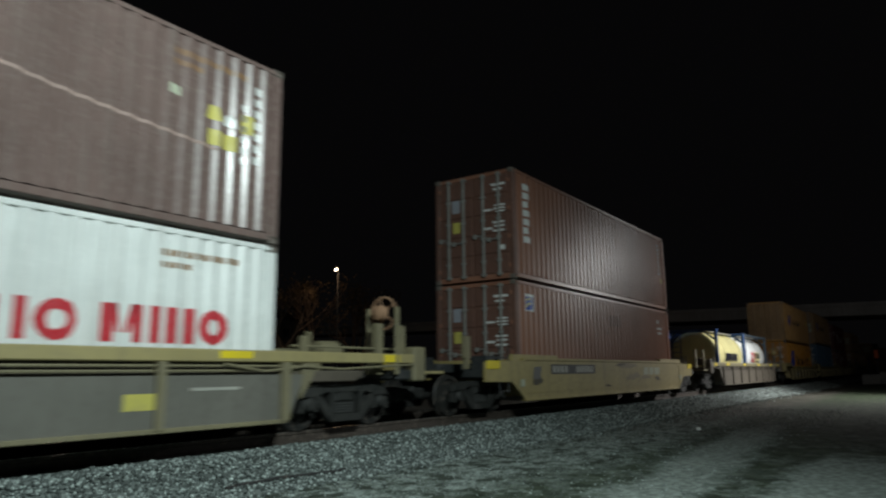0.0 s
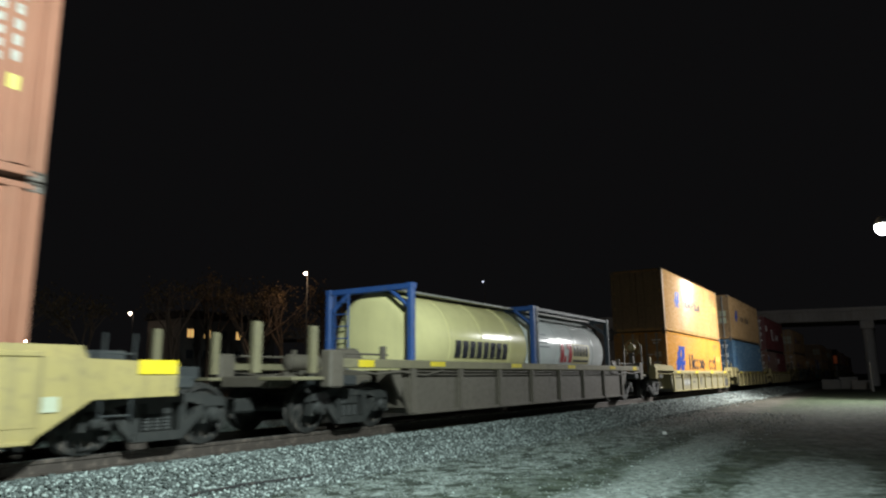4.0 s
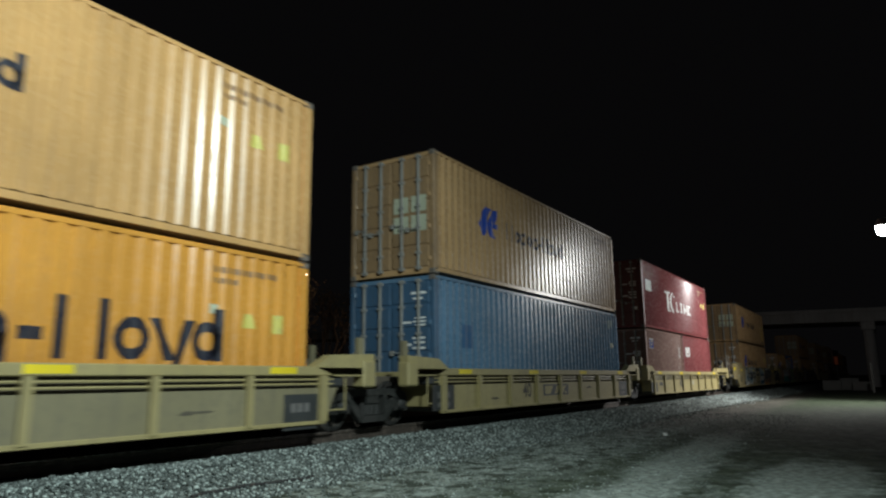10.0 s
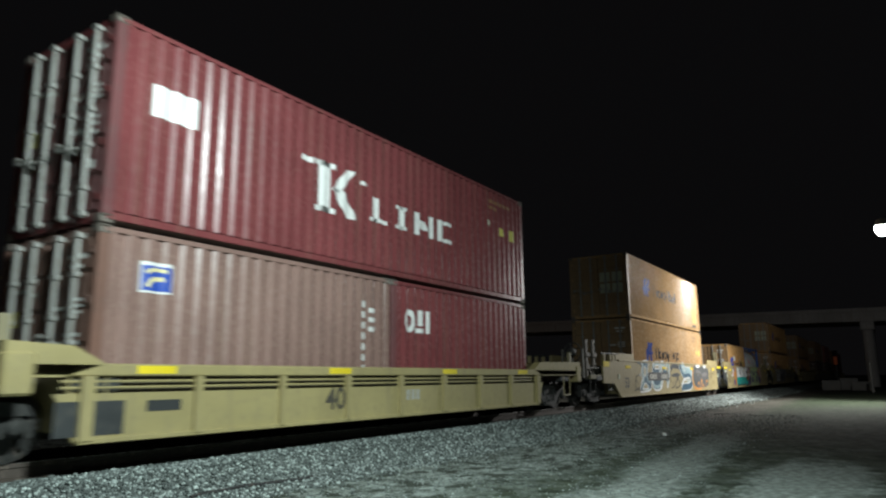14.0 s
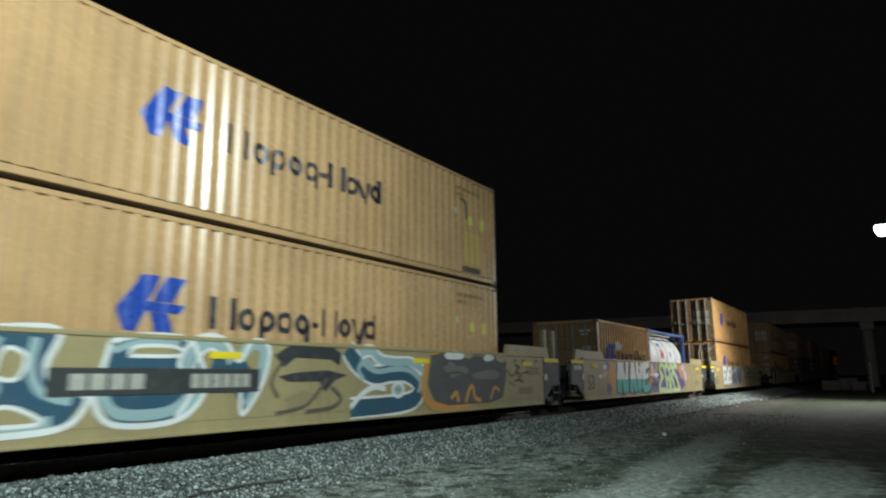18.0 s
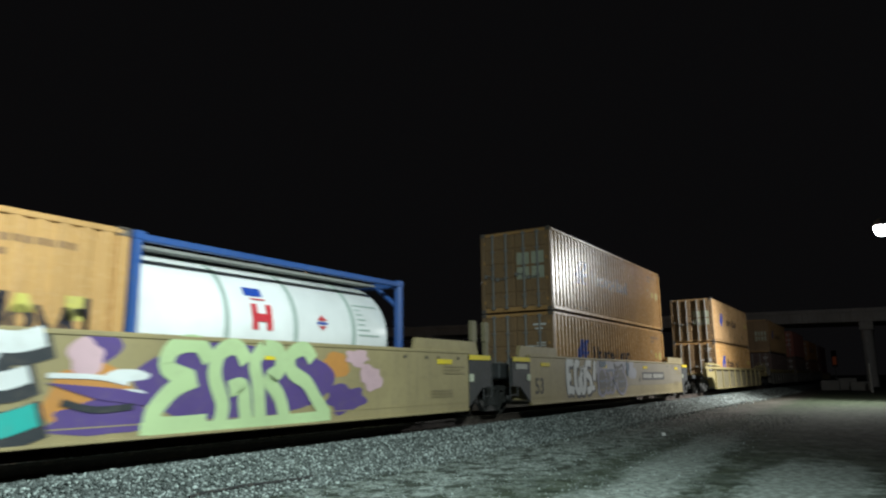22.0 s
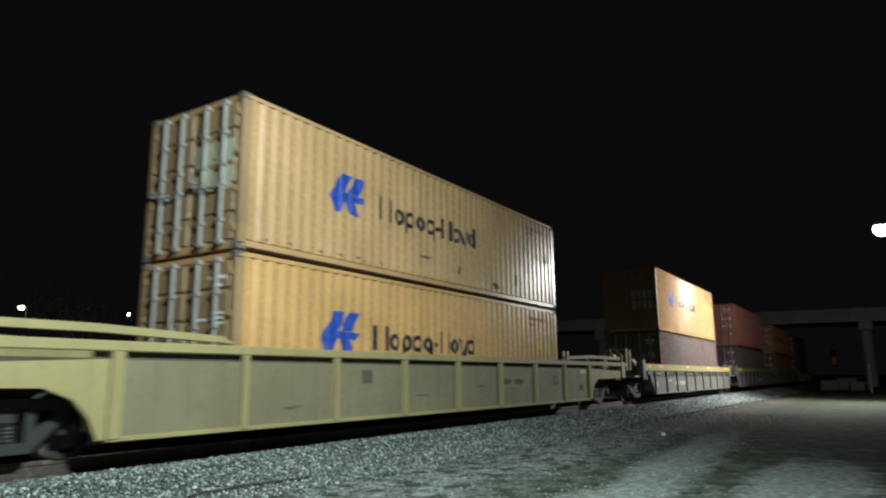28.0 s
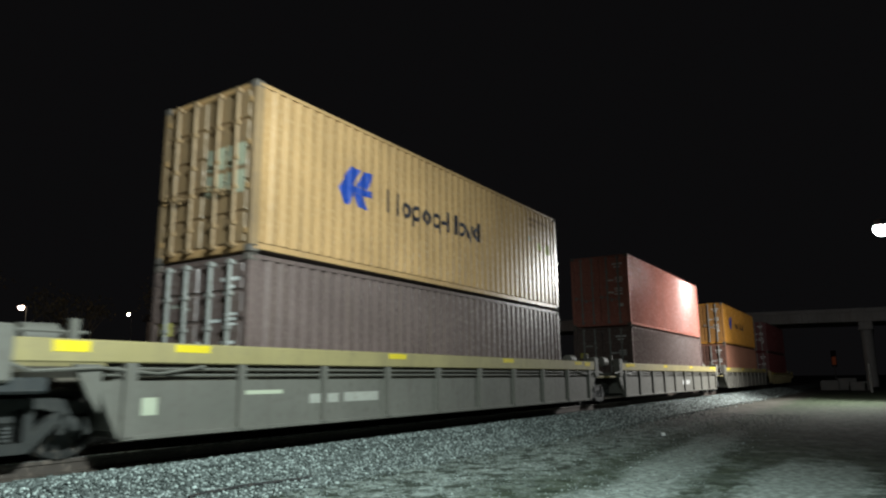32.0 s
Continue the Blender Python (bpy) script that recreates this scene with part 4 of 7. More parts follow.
    for x in posts:
        for s2 in (-1, 1)[:1 if smooth else 2]:
            if not smooth:
                part("guide_post", slab(bmesh.new(), [(x - xc - 0.075, top - 0.25), (x - xc + 0.075, top - 0.25), (x - xc + 0.075, ph + 0.02), (x - xc + 0.045, ph + 0.04), (x - xc - 0.075, ph + 0.04)], *sorted((s2 * 1.22, s2 * 1.3))), "olive_car", root)
                continue
            part("guide_post", slab(bmesh.new(), [(x - xc - 0.06, top - 0.2), (x - xc + 0.06, top - 0.2), (x - xc + 0.06, ph - 0.5), (x - xc + 0.1, ph - 0.46), (x - xc + 0.1, ph), (x - xc - 0.1, ph), (x - xc - 0.1, ph - 0.46), (x - xc - 0.06, ph - 0.5)], *sorted((s2 * 1.2, s2 * 1.3))), "olive_car", root)
    for x in posts_low:
        part("guide_post", slab(bmesh.new(), [(x - xc - 0.07, 0.86), (x - xc + 0.07, 0.86), (x - xc + 0.07, 2.02), (x - xc + 0.13, 2.06), (x - xc + 0.13, 2.15), (x - xc - 0.07, 2.13)], -1.3, -1.22), "brown_car", root)
        part("post_collar", B(x - xc - 0.16, x - xc + 0.24, -1.33, -1.19, 1.56, 1.72, bev=0.03), "brown_car", root)
        part("post_brace", slab(bmesh.new(), [(x - xc + 0.07, 1.5), (x - xc + 0.07, 1.25), (x - xc + 0.42, 1.0), (x - xc + 0.5, 1.0)], -1.28, -1.24), "brown_car", root)
    for x, y, z, *own in brakes:
        tone = own[0] if own else paint
        x -= xc
        bw = part("handbrake", lathe(bmesh.new(), [(0.05, -0.2), (0.13, -0.17), (0.15, -0.03), (0.1, 0.0)], "x", 20), tone, root, "round handbrake housing", pose(x, y, z))
        part("brake_wheel", brake_wheel(root, 0.02, 0, 0), tone, bw, "round handbrake wheel")
        for yy in (-0.34, 0.34):
            part("brake_stand_leg", B(x - 0.05, x + 0.05, y + yy - 0.022, y + yy + 0.022, 0.9, z + 0.1, bev=0.008), "grey_car" if tone == "truck" else paint, root)
        part("brake_stand", B(x - 0.22, x - 0.08, y - 0.08, y + 0.08, 0.9, z - 0.2, bev=0.01), "grey_car" if tone == "truck" else paint, root)
    for tx in trucks:
        truck(root, tx - xc)
    if sticker:
        n = 4
        for k in range(n):
            x = L + 1.0 + (R - L - 2) * k / (n - 1)
            zt = top - 0.02 if not smooth else top - 0.14
            shared(("stk", round(zt, 3)), "reflector", lambda: B(-0.28, 0.28, -HALF - 0.004, -HALF + 0.012, zt - 0.1, zt), "safety_yellow", root, "yellow reflective strip", pose(x, 0 if not smooth else 0.017, 0))
    for layer, (name, material, shapes, y) in enumerate(marks):
        for piece, what in pieces(name, shapes):
            part(what, painted([[(px - xc, pz) for px, pz in sh] for sh in piece], -HALF + 0.03 - y - 0.0002 * layer), material, root, MARKS.get(material, ""))
    for word, x, z, size in texts:
        cu = bpy.data.curves.new("number", "FONT")
        cu.body, cu.size, cu.extrude, cu.offset = word, size, 0.0, 0.011
        tmp = new("number", cu)
        me = bpy.data.meshes.new_from_object(tmp)
        bpy.data.objects.remove(tmp)
        me.materials.append(M["number_faded"])
        t = new("number", me)
        t.parent = root
        t.matrix_basis = pose(x - xc, -HALF + 0.024, z, 90, 0, 0)
        tagged(t, "dark painted length number")
    MOVERS.append((root, xc, TRACK_Y, RAIL_TOP))
    return root


MARKS = {"g_white": "white spray paint", "g_teal": "teal spray paint", "g_black": "black spray paint", "g_navy": "dark navy spray paint", "g_sky": "pale blue spray paint",
         "g_lime": "pale green spray paint", "g_purple": "purple spray paint", "g_orange": "orange spray paint", "g_pink": "pink spray paint", "g_grey": "grey painted patch",
         "g_blue": "grey-blue spray paint", "logo_white": "white stencilled bars", "logo_dark": "dark stencilled bars", "black_car": "black painted panel", "reflect_white": "white panel", "logo_green": ""}


def ribbon(points, wd):
    """A brush stroke through points in x and z, as short four-cornered pieces."""
    pts = [Vector(p) for p in points]
    smooth_pts = []
    n = len(pts)
    for i in range(n - 1):
        p0, p1, p2, p3 = pts[max(i - 1, 0)], pts[i], pts[i + 1], pts[min(i + 2, n - 1)]
        for k in range(5):
            t = k / 5
            smooth_pts.append(0.5 * ((2 * p1) + (p2 - p0) * t + (2 * p0 - 5 * p1 + 4 * p2 - p3) * t * t + (3 * p1 - p0 - 3 * p2 + p3) * t * t * t))
    smooth_pts.append(pts[-1])
    out = []
    sides = []
    for i, p in enumerate(smooth_pts):
        d = smooth_pts[min(i + 1, len(smooth_pts) - 1)] - smooth_pts[max(i - 1, 0)]
        nrm = Vector((-d.y, d.x)).normalized() * wd / 2
        sides.append((p + nrm, p - nrm))
    for (a, b), (c, d) in zip(sides, sides[1:]):
        out.append([tuple(a), tuple(b), tuple(d), tuple(c)])
    return out


def blob(x, z, rx, rz, seed, n=36, rough=0.12):
    """A soft-edged uneven patch."""
    rnd = random.Random(seed)
    waves = [(k, rnd.uniform(-1, 1) * rough / k ** 0.5, rnd.uniform(0, 6.28)) for k in (2, 3, 5, 7)]
    out = []
    for i in range(n):
        a = i * 2 * math.pi / n
        r = 1 + sum(h * math.sin(k * a + p) for k, h, p in waves)
        out.append((x + rx * r * math.cos(a), z + rz * r * math.sin(a)))
    return [out]


# ---- ground and track ----
def ground_material():
    m = bpy.data.materials.new("dirt_and_grass")
    m.use_nodes = True
    n, link = m.node_tree.nodes, m.node_tree.links.new
    b = n["Principled BSDF"]
    b.inputs["Roughness"].default_value = 0.95
    b.inputs["Specular IOR Level"].default_value = 0.2
    tc = n.new("ShaderNodeTexCoord")

    def tex(scale, detail, stretch=(1, 1, 1)):
        mp = n.new("ShaderNodeMapping")
        mp.inputs["Scale"].default_value = stretch
        link(tc.outputs["Object"], mp.inputs["Vector"])
        t = n.new("ShaderNodeTexNoise")
        t.inputs["Scale"].default_value, t.inputs["Detail"].default_value = scale, detail
        link(mp.outputs[0], t.inputs["Vector"])
        return t.outputs["Fac"]

    def rng(f, lo, hi, a=0.0, z=1.0):
        r = n.new("ShaderNodeMapRange")
        r.inputs[1].default_value, r.inputs[2].default_value, r.inputs[3].default_value, r.inputs[4].default_value = lo, hi, a, z
        link(f, r.inputs[0])
        return r.outputs[0]

    def mix(f, a, c):
        x = n.new("ShaderNodeMix")
        x.data_type = "RGBA"
        link(f, x.inputs["Factor"])
        if isinstance(a, tuple):
            x.inputs[6].default_value = (*a, 1)
        else:
            link(a, x.inputs[6])
        if isinstance(c, tuple):
            x.inputs[7].default_value = (*c, 1)
        else:
            link(c, x.inputs[7])
        return x.outputs[2]

    def maths(op, a, c):
        x = n.new("ShaderNodeMath")
        x.operation = op
        for i, v in enumerate((a, c)):
            if isinstance(v, (int, float)):
                x.inputs[i].default_value = v
            else:
                link(v, x.inputs[i])
        return x.outputs[0]

    dirt = mix(rng(tex(1.6, 10), 0.42, 0.6), (0.21, 0.243, 0.222), (0.06, 0.072, 0.062))
    dirt = mix(rng(tex(4.5, 7), 0.5, 0.57, 0, 0.85), dirt, (0.294, 0.345, 0.32))
    dirt = mix(rng(tex(34, 5), 0.56, 0.62, 0, 0.85), dirt, (0.368, 0.43, 0.4))
    dirt = mix(rng(tex(2.6, 9), 0.53, 0.59, 0, 0.9), dirt, (0.024, 0.03, 0.022))
    dirt = mix(rng(tex(13, 8), 0.52, 0.58, 0, 0.7), dirt, (0.046, 0.056, 0.046))
    grass = mix(rng(tex(3.1, 10), 0.4, 0.62), (0.012, 0.02, 0.009), (0.048, 0.062, 0.038))
    grass = mix(rng(tex(17, 6), 0.52, 0.62, 0, 0.7), grass, (0.02, 0.03, 0.015))
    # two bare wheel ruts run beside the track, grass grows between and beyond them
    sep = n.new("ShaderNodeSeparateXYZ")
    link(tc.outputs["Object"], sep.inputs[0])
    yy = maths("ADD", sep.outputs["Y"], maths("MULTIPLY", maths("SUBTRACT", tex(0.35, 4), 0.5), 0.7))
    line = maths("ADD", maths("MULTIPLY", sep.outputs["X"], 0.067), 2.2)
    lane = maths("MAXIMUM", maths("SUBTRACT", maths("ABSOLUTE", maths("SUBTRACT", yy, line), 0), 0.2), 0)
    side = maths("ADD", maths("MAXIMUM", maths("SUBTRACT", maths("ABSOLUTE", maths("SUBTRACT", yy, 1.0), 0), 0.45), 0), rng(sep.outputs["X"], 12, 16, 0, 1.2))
    # the rut and its pale colour fade with x, darkening the far lamp's pool
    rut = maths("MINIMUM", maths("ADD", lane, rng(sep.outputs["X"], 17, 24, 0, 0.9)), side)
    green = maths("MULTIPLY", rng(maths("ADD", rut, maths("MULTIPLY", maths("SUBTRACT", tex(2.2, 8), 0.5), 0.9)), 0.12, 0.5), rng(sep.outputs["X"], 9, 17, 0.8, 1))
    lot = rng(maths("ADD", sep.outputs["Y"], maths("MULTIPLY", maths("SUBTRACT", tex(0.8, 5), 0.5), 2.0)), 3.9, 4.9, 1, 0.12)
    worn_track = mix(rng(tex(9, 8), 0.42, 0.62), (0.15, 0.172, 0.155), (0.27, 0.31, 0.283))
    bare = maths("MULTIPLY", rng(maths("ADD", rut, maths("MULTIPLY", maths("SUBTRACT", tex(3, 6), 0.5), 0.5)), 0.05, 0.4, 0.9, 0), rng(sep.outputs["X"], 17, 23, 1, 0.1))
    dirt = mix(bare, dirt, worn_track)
    # brown ground farther out, darkened in its colour to tone down the far lamp's pool
    dimmed_earth = mix(rng(tex(1.1, 9), 0.4, 0.6), (0.042, 0.04, 0.033), (0.092, 0.087, 0.073))
    dirt = mix(rng(maths("ADD", sep.outputs["X"], maths("MULTIPLY", maths("SUBTRACT", tex(0.5, 6), 0.5), 12)), 16, 24), dirt, dimmed_earth)
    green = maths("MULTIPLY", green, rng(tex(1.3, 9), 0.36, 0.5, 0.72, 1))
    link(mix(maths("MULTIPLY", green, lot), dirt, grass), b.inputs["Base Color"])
    bp = n.new("ShaderNodeBump")
    bp.inputs["Strength"].default_value, bp.inputs["Distance"].default_value = 1.0, 0.09
    link(tex(5, 10), bp.inputs["Height"])
    link(bp.outputs[0], b.inputs["Normal"])
    return m


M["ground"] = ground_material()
STONE = mat("crushed_stone", (0.165, 0.192, 0.182), rough=0.9, wear=0.5, worn=(0.120, 0.125, 0.12), scale=2.5, bump=0.3, spec=0.25)


def island_stone():
    m = bpy.data.materials.new("loose_crushed_stone")
    m.use_nodes = True
    n, link = m.node_tree.nodes, m.node_tree.links.new
    b = n["Principled BSDF"]
    b.inputs["Roughness"].default_value = 0.85
    b.inputs["Specular IOR Level"].default_value = 0.3
    g = n.new("ShaderNodeNewGeometry")
    r = n.new("ShaderNodeValToRGB")
    r.color_ramp.elements[0].color, r.color_ramp.elements[1].color = (0.07, 0.083, 0.078, 1), (0.56, 0.65, 0.615, 1)
    e = r.color_ramp.elements.new(0.55)
    e.color = (0.165, 0.192, 0.182, 1)
    link(g.outputs["Random Per Island"], r.inputs[0])
    t = n.new("ShaderNodeTexNoise")
    t.inputs["Scale"].default_value = 30
    mx = n.new("ShaderNodeMix")
    mx.data_type, mx.blend_type = "RGBA", "MULTIPLY"
    mx.inputs["Factor"].default_value = 0.5
    link(r.outputs[0], mx.inputs[6])
    link(t.outputs["Fac"], mx.inputs[7])
    link(mx.outputs[2], b.inputs["Base Color"])
    return m


M["stone"] = island_stone()


def bank(y):
    """Height of the ballast bed over the ground, across the track."""
    d = abs(y - TRACK_Y)
    if d < 1.65:
        return 0.29
    if d < 2.75:
        t = (d - 1.65) / 1.1
        return 0.29 * (1 - t) ** 1.3
    return 0.0


def height(x, y):
    h = 0.035 * noise.noise(Vector((x * 0.35, y * 0.35, 0))) + 0.015 * noise.noise(Vector((x * 1.3, y * 1.3, 4)))
    h += 0.022 * abs(noise.noise(Vector((x * 3.1, y * 3.1, 7)))) + 0.006 * noise.noise(Vector((x * 7.3, y * 7.3, 2)))
    if y > 0 and abs(y - TRACK_Y) < 6:
        h *= max(0.0, min(1.0, (abs(y - TRACK_Y) - 2.4) / 0.8)) * 1.0
    return h


def build_ground():
    xs = [-2500, -900, -300, -120, -60, -30] + [-14 + 0.5 * i for i in range(36)] + [4 + 0.1 * i for i in range(190)] + [23 + 0.4 * i for i in range(100)] + [64, 72, 84, 100, 130, 180, 260, 500, 1000, 2500]
    ys = [-2500, -800, -250, -90, -40, -20, -12] + [-8 + 0.4 * i for i in range(17)] + [-1.1 + 0.09 * i for i in range(84)] + [6.62, 6.85, 7.1, 7.4, 7.72, 11.02, 11.4, 11.8, 12.12, 13, 16, 22, 30, 45, 70, 110, 200, 500, 1000, 2500]
    ys = sorted(set(round(v, 3) for v in ys))
    bm = bmesh.new()
    grid = [[bm.verts.new((x, y, height(x, y) if abs(x) < 90 and -15 < y < 6.2 else 0.0)) for y in ys] for x in xs]
    for i in range(len(xs) - 1):
        for j in range(len(ys) - 1):
            bm.faces.new((grid[i][j], grid[i + 1][j], grid[i + 1][j + 1], grid[i][j + 1]))
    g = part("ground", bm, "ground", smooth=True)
    tagged(g, "dark dirt lot with patches of dry grass", "ground", kind="structure")
    bm = bmesh.new()
    prof = [(TRACK_Y - 2.75, -0.02), (TRACK_Y - 2.5, 0.035), (TRACK_Y - 2.1, 0.14), (TRACK_Y - 1.65, 0.27), (TRACK_Y - 1.3, 0.30), (TRACK_Y + 1.3, 0.30), (TRACK_Y + 1.65, 0.27), (TRACK_Y + 2.1, 0.14), (TRACK_Y + 2.75, -0.02)]
    xs = [-260 + 5 * i for i in range(50)] + [-10 + 0.5 * i for i in range(140)] + [60 + 6 * i for i in range(60)]
    rows = [[bm.verts.new((x, y, z + (0.02 * noise.noise(Vector((x, y * 2, 9))) if -10 < x < 60 and z > 0 else 0))) for y, z in prof] for x in xs]
    for a, b in zip(rows, rows[1:]):
        for k in range(len(prof) - 1):
            bm.faces.new((a[k], b[k], b[k + 1], a[k + 1]))
    t = part("ballast", bm, STONE, smooth=True)
    tagged(t, "grey crushed stone ballast bed under the track", "ballast", kind="structure")


def stones(name, count, place, size, label, material="stone", seed=3):
    """Many small stones as one loose heap."""
    rng = np.random.default_rng(seed)
    g = (1 + 5 ** 0.5) / 2
    V = np.array([(-1, g, 0), (1, g, 0), (-1, -g, 0), (1, -g, 0), (0, -1, g), (0, 1, g), (0, -1, -g), (0, 1, -g), (g, 0, -1), (g, 0, 1), (-g, 0, -1), (-g, 0, 1)]) / 1.9
    F = np.array([(0, 11, 5), (0, 5, 1), (0, 1, 7), (0, 7, 10), (0, 10, 11), (1, 5, 9), (5, 11, 4), (11, 10, 2), (10, 7, 6), (7, 1, 8), (3, 9, 4), (3, 4, 2), (3, 2, 6), (3, 6, 8), (3, 8, 9), (4, 9, 5), (2, 4, 11), (6, 2, 10), (8, 6, 7), (9, 8, 1)])
    P = place(rng, count)
    count = len(P)
    r = size * rng.lognormal(0, 0.3, count) * np.clip(1 + (P[:, 0] - 10) / 40, 1, 2)
    jit = V[None] * (1 + rng.uniform(-0.28, 0.28, (count, 12, 1)))
    sq = rng.uniform(0.65, 1.15, (count, 1, 3)) * np.array([1, 1, 0.75])
    ang = rng.uniform(0, 6.283, count)
    c, s = np.cos(ang)[:, None], np.sin(ang)[:, None]
    v = jit * sq
    v = np.stack([v[..., 0] * c - v[..., 1] * s, v[..., 0] * s + v[..., 1] * c, v[..., 2]], -1) * r[:, None, None] + P[:, None]
    f = (F[None] + 12 * np.arange(count)[:, None, None]).reshape(-1, 3)
    me = bpy.data.meshes.new(name)
    me.vertices.add(count * 12)
    me.vertices.foreach_set("co", v.astype(np.float32).ravel())
    me.loops.add(len(f) * 3)
    me.loops.foreach_set("vertex_index", f.astype(np.int32).ravel())
    me.polygons.add(len(f))
    me.polygons.foreach_set("loop_start", np.arange(0, len(f) * 3, 3, dtype=np.int32))
    me.update(calc_edges=True)
    me.validate()
    me.materials.append(M[material] if isinstance(material, str) else material)
    return tagged(new(name, me), label, "gravel", kind="stuff")


def on_bank(rng, n):
    x = -4 + 74 * rng.random(n) ** 1.55
    y = TRACK_Y - 0.95 - 1.85 * rng.random(n) ** 0.9 - np.where(rng.random(n) < 0.12, 0.9, 0.12) * rng.random(n) ** 2
    z = np.array([bank(v) for v in y]) + 0.014
    return np.stack([x, y, z], 1)


def on_lot(rng, n):
    x = 2 + 26 * rng.random(n) ** 1.3
    y = TRACK_Y - 2.5 - 4.6 * rng.random(n) ** 1.7
    z = np.array([height(a, b) for a, b in zip(x, y)]) + 0.0
    return np.stack([x, y, z], 1)


def build_track():
    prof = [(-0.07, 0), (0.07, 0), (0.07, 0.012), (0.012, 0.03), (0.012, 0.125), (0.030, 0.135), (0.030, 0.172), (0.028, 0.18), (-0.028, 0.18), (-0.030, 0.172), (-0.030, 0.135), (-0.012, 0.125), (-0.012, 0.03), (-0.07, 0.012)]
    root = tagged(new("railway_track"), "single railway track of worn steel rails on timber sleepers", "railway track", kind="structure")
    for sg in (-1, 1):
        bm = bmesh.new()
        a = [bm.verts.new((-260, TRACK_Y + sg * 0.755 + y, RAIL_TOP - 0.18 + z)) for y, z in prof]
        b = [bm.verts.new((420, TRACK_Y + sg * 0.755 + y, RAIL_TOP - 0.18 + z)) for y, z in prof]
        for i in range(len(prof)):
            bm.faces.new((a[i], a[(i + 1) % len(prof)], b[(i + 1) % len(prof)], b[i]))
        bmesh.ops.recalc_face_normals(bm, faces=bm.faces[:])
        part("rail", bm, "rail", root, "rusty steel rail with a polished head")
        part("rail_head", B(-260, 420, TRACK_Y + sg * 0.755 - 0.027, TRACK_Y + sg * 0.755 + 0.027, RAIL_TOP - 0.001, RAIL_TOP + 0.002), "tread", root, "polished running surface")
    for i in range(140):
        x = -10 + i * 0.5
        shared("sleeper", "sleeper", lambda: B(-0.115, 0.115, -1.3, 1.3, -0.17, 0, bev=0.015), "tie", root, at=pose(x, TRACK_Y + random.uniform(-0.03, 0.03), RAIL_TOP - 0.2, 0, 0, random.uniform(-1, 1)))
        for sg in (-1, 1):
            shared("tie_plate", "tie_plate", lambda: B(-0.09, 0.09, -0.17, 0.17, 0, 0.016), "rail", root, at=pose(x, TRACK_Y + sg * 0.755, RAIL_TOP - 0.182))
    bm = bmesh.new()
    for i in range(600):
        x = -260 + i * 0.5 if i < 500 else 60 + (i - 500) * 0.5
        box(bm, x - 0.115, x + 0.115, TRACK_Y - 1.3, TRACK_Y + 1.3, RAIL_TOP - 0.34, RAIL_TOP - 0.178)
    tagged(part("far_sleepers", bm, "tie", root), kind="stuff")


# ---- surroundings ----
def street_lamp(at, foot, head, label, r=0.09, steel="pole", big=1.0):
    """A pole with an arm and a lens; at: the lens."""
    x, y, z = at
    root = new("street_lamp")
    root.matrix_basis = pose(foot[0], foot[1], 0)
    tagged(root, label, "street lamp", "street lamps")
    dx, dy = x - foot[0], y - foot[1]
    part("pole", rod(bmesh.new(), (0, 0, 0), (0, 0, z + 0.25), r, 12, r * 0.6), steel, root)
    part("base_plate", B(-0.2, 0.2, -0.2, 0.2, 0, 0.04), steel, root)
    part("arm", rod(bmesh.new(), (0, 0, z + 0.1), (dx, dy, z + 0.22), 0.035, 8), steel, root)
    part("lamp_head", lathe(bmesh.new(), [(0.03, 0.34 * big), (0.14 * big, 0.3 * big), (0.2 * big, 0.16 * big), (0.21 * big, 0.1 * big)], "z", 16), steel, root, at=pose(dx, dy, z - 0.1))
    part("lens", lathe(bmesh.new(), [(0.19 * big, 0.1 * big), (0.2 * big, 0.0), (0.16 * big, -0.11 * big), (0.09 * big, -0.17 * big), (0.03, -0.19 * big)], "z", 16), head, root, "glowing lens", at=pose(dx, dy, z - 0.1), smooth=True)
    return root


def bridge():
    root = tagged(new("overpass"), "grey concrete road overpass across the track", "bridge", kind="structure")
    root.matrix_basis = pose(92, 0, 0)
    s = -0.0145

    def beam(x0, x1, za, zb):
        bm = bmesh.new()
        y0, y1 = -90, 120
        vs = []
        for y in (y0, y1):
            d = 7.45 - s * y
            vs.append([bm.verts.new((x, y, d + z)) for x, z in ((x0, za), (x1, za), (x1, zb), (x0, zb))])
        for k in range(4):
            bm.faces.new((vs[0][k], vs[0][(k + 1) % 4], vs[1][(k + 1) % 4], vs[1][k]))
        bm.faces.new(vs[0][::-1])
        bm.faces.new(vs[1])
        bmesh.ops.recalc_face_normals(bm, faces=bm.faces[:])
        return bm
    for i in range(5):
        part("girder", beam(0.2 + i * 2.2, 0.75 + i * 2.2, 0, 1.1), "concrete", root)
    part("deck", beam(-0.3, 10, 1.1, 1.35), "concrete", root)
    for x in (-0.3, 9.75):
        part("parapet", beam(x, x + 0.25, 1.35, 1.5), "concrete", root)
    for y in (-36, 1.1, 33, 62):
        for x in (1.2, 5, 8.6):
            part("pier", rod(bmesh.new(), (x, y, 0), (x, y, 6.55), 0.6, 20), "concrete", root)
        part("pier_cap", B(0.1, 9.7, y - 0.7, y + 0.7, 6.5, 7.44 - s * y - 0.02 if y > 0 else 7.4 - s * y - 0.1, bev=0.05), "concrete", root)


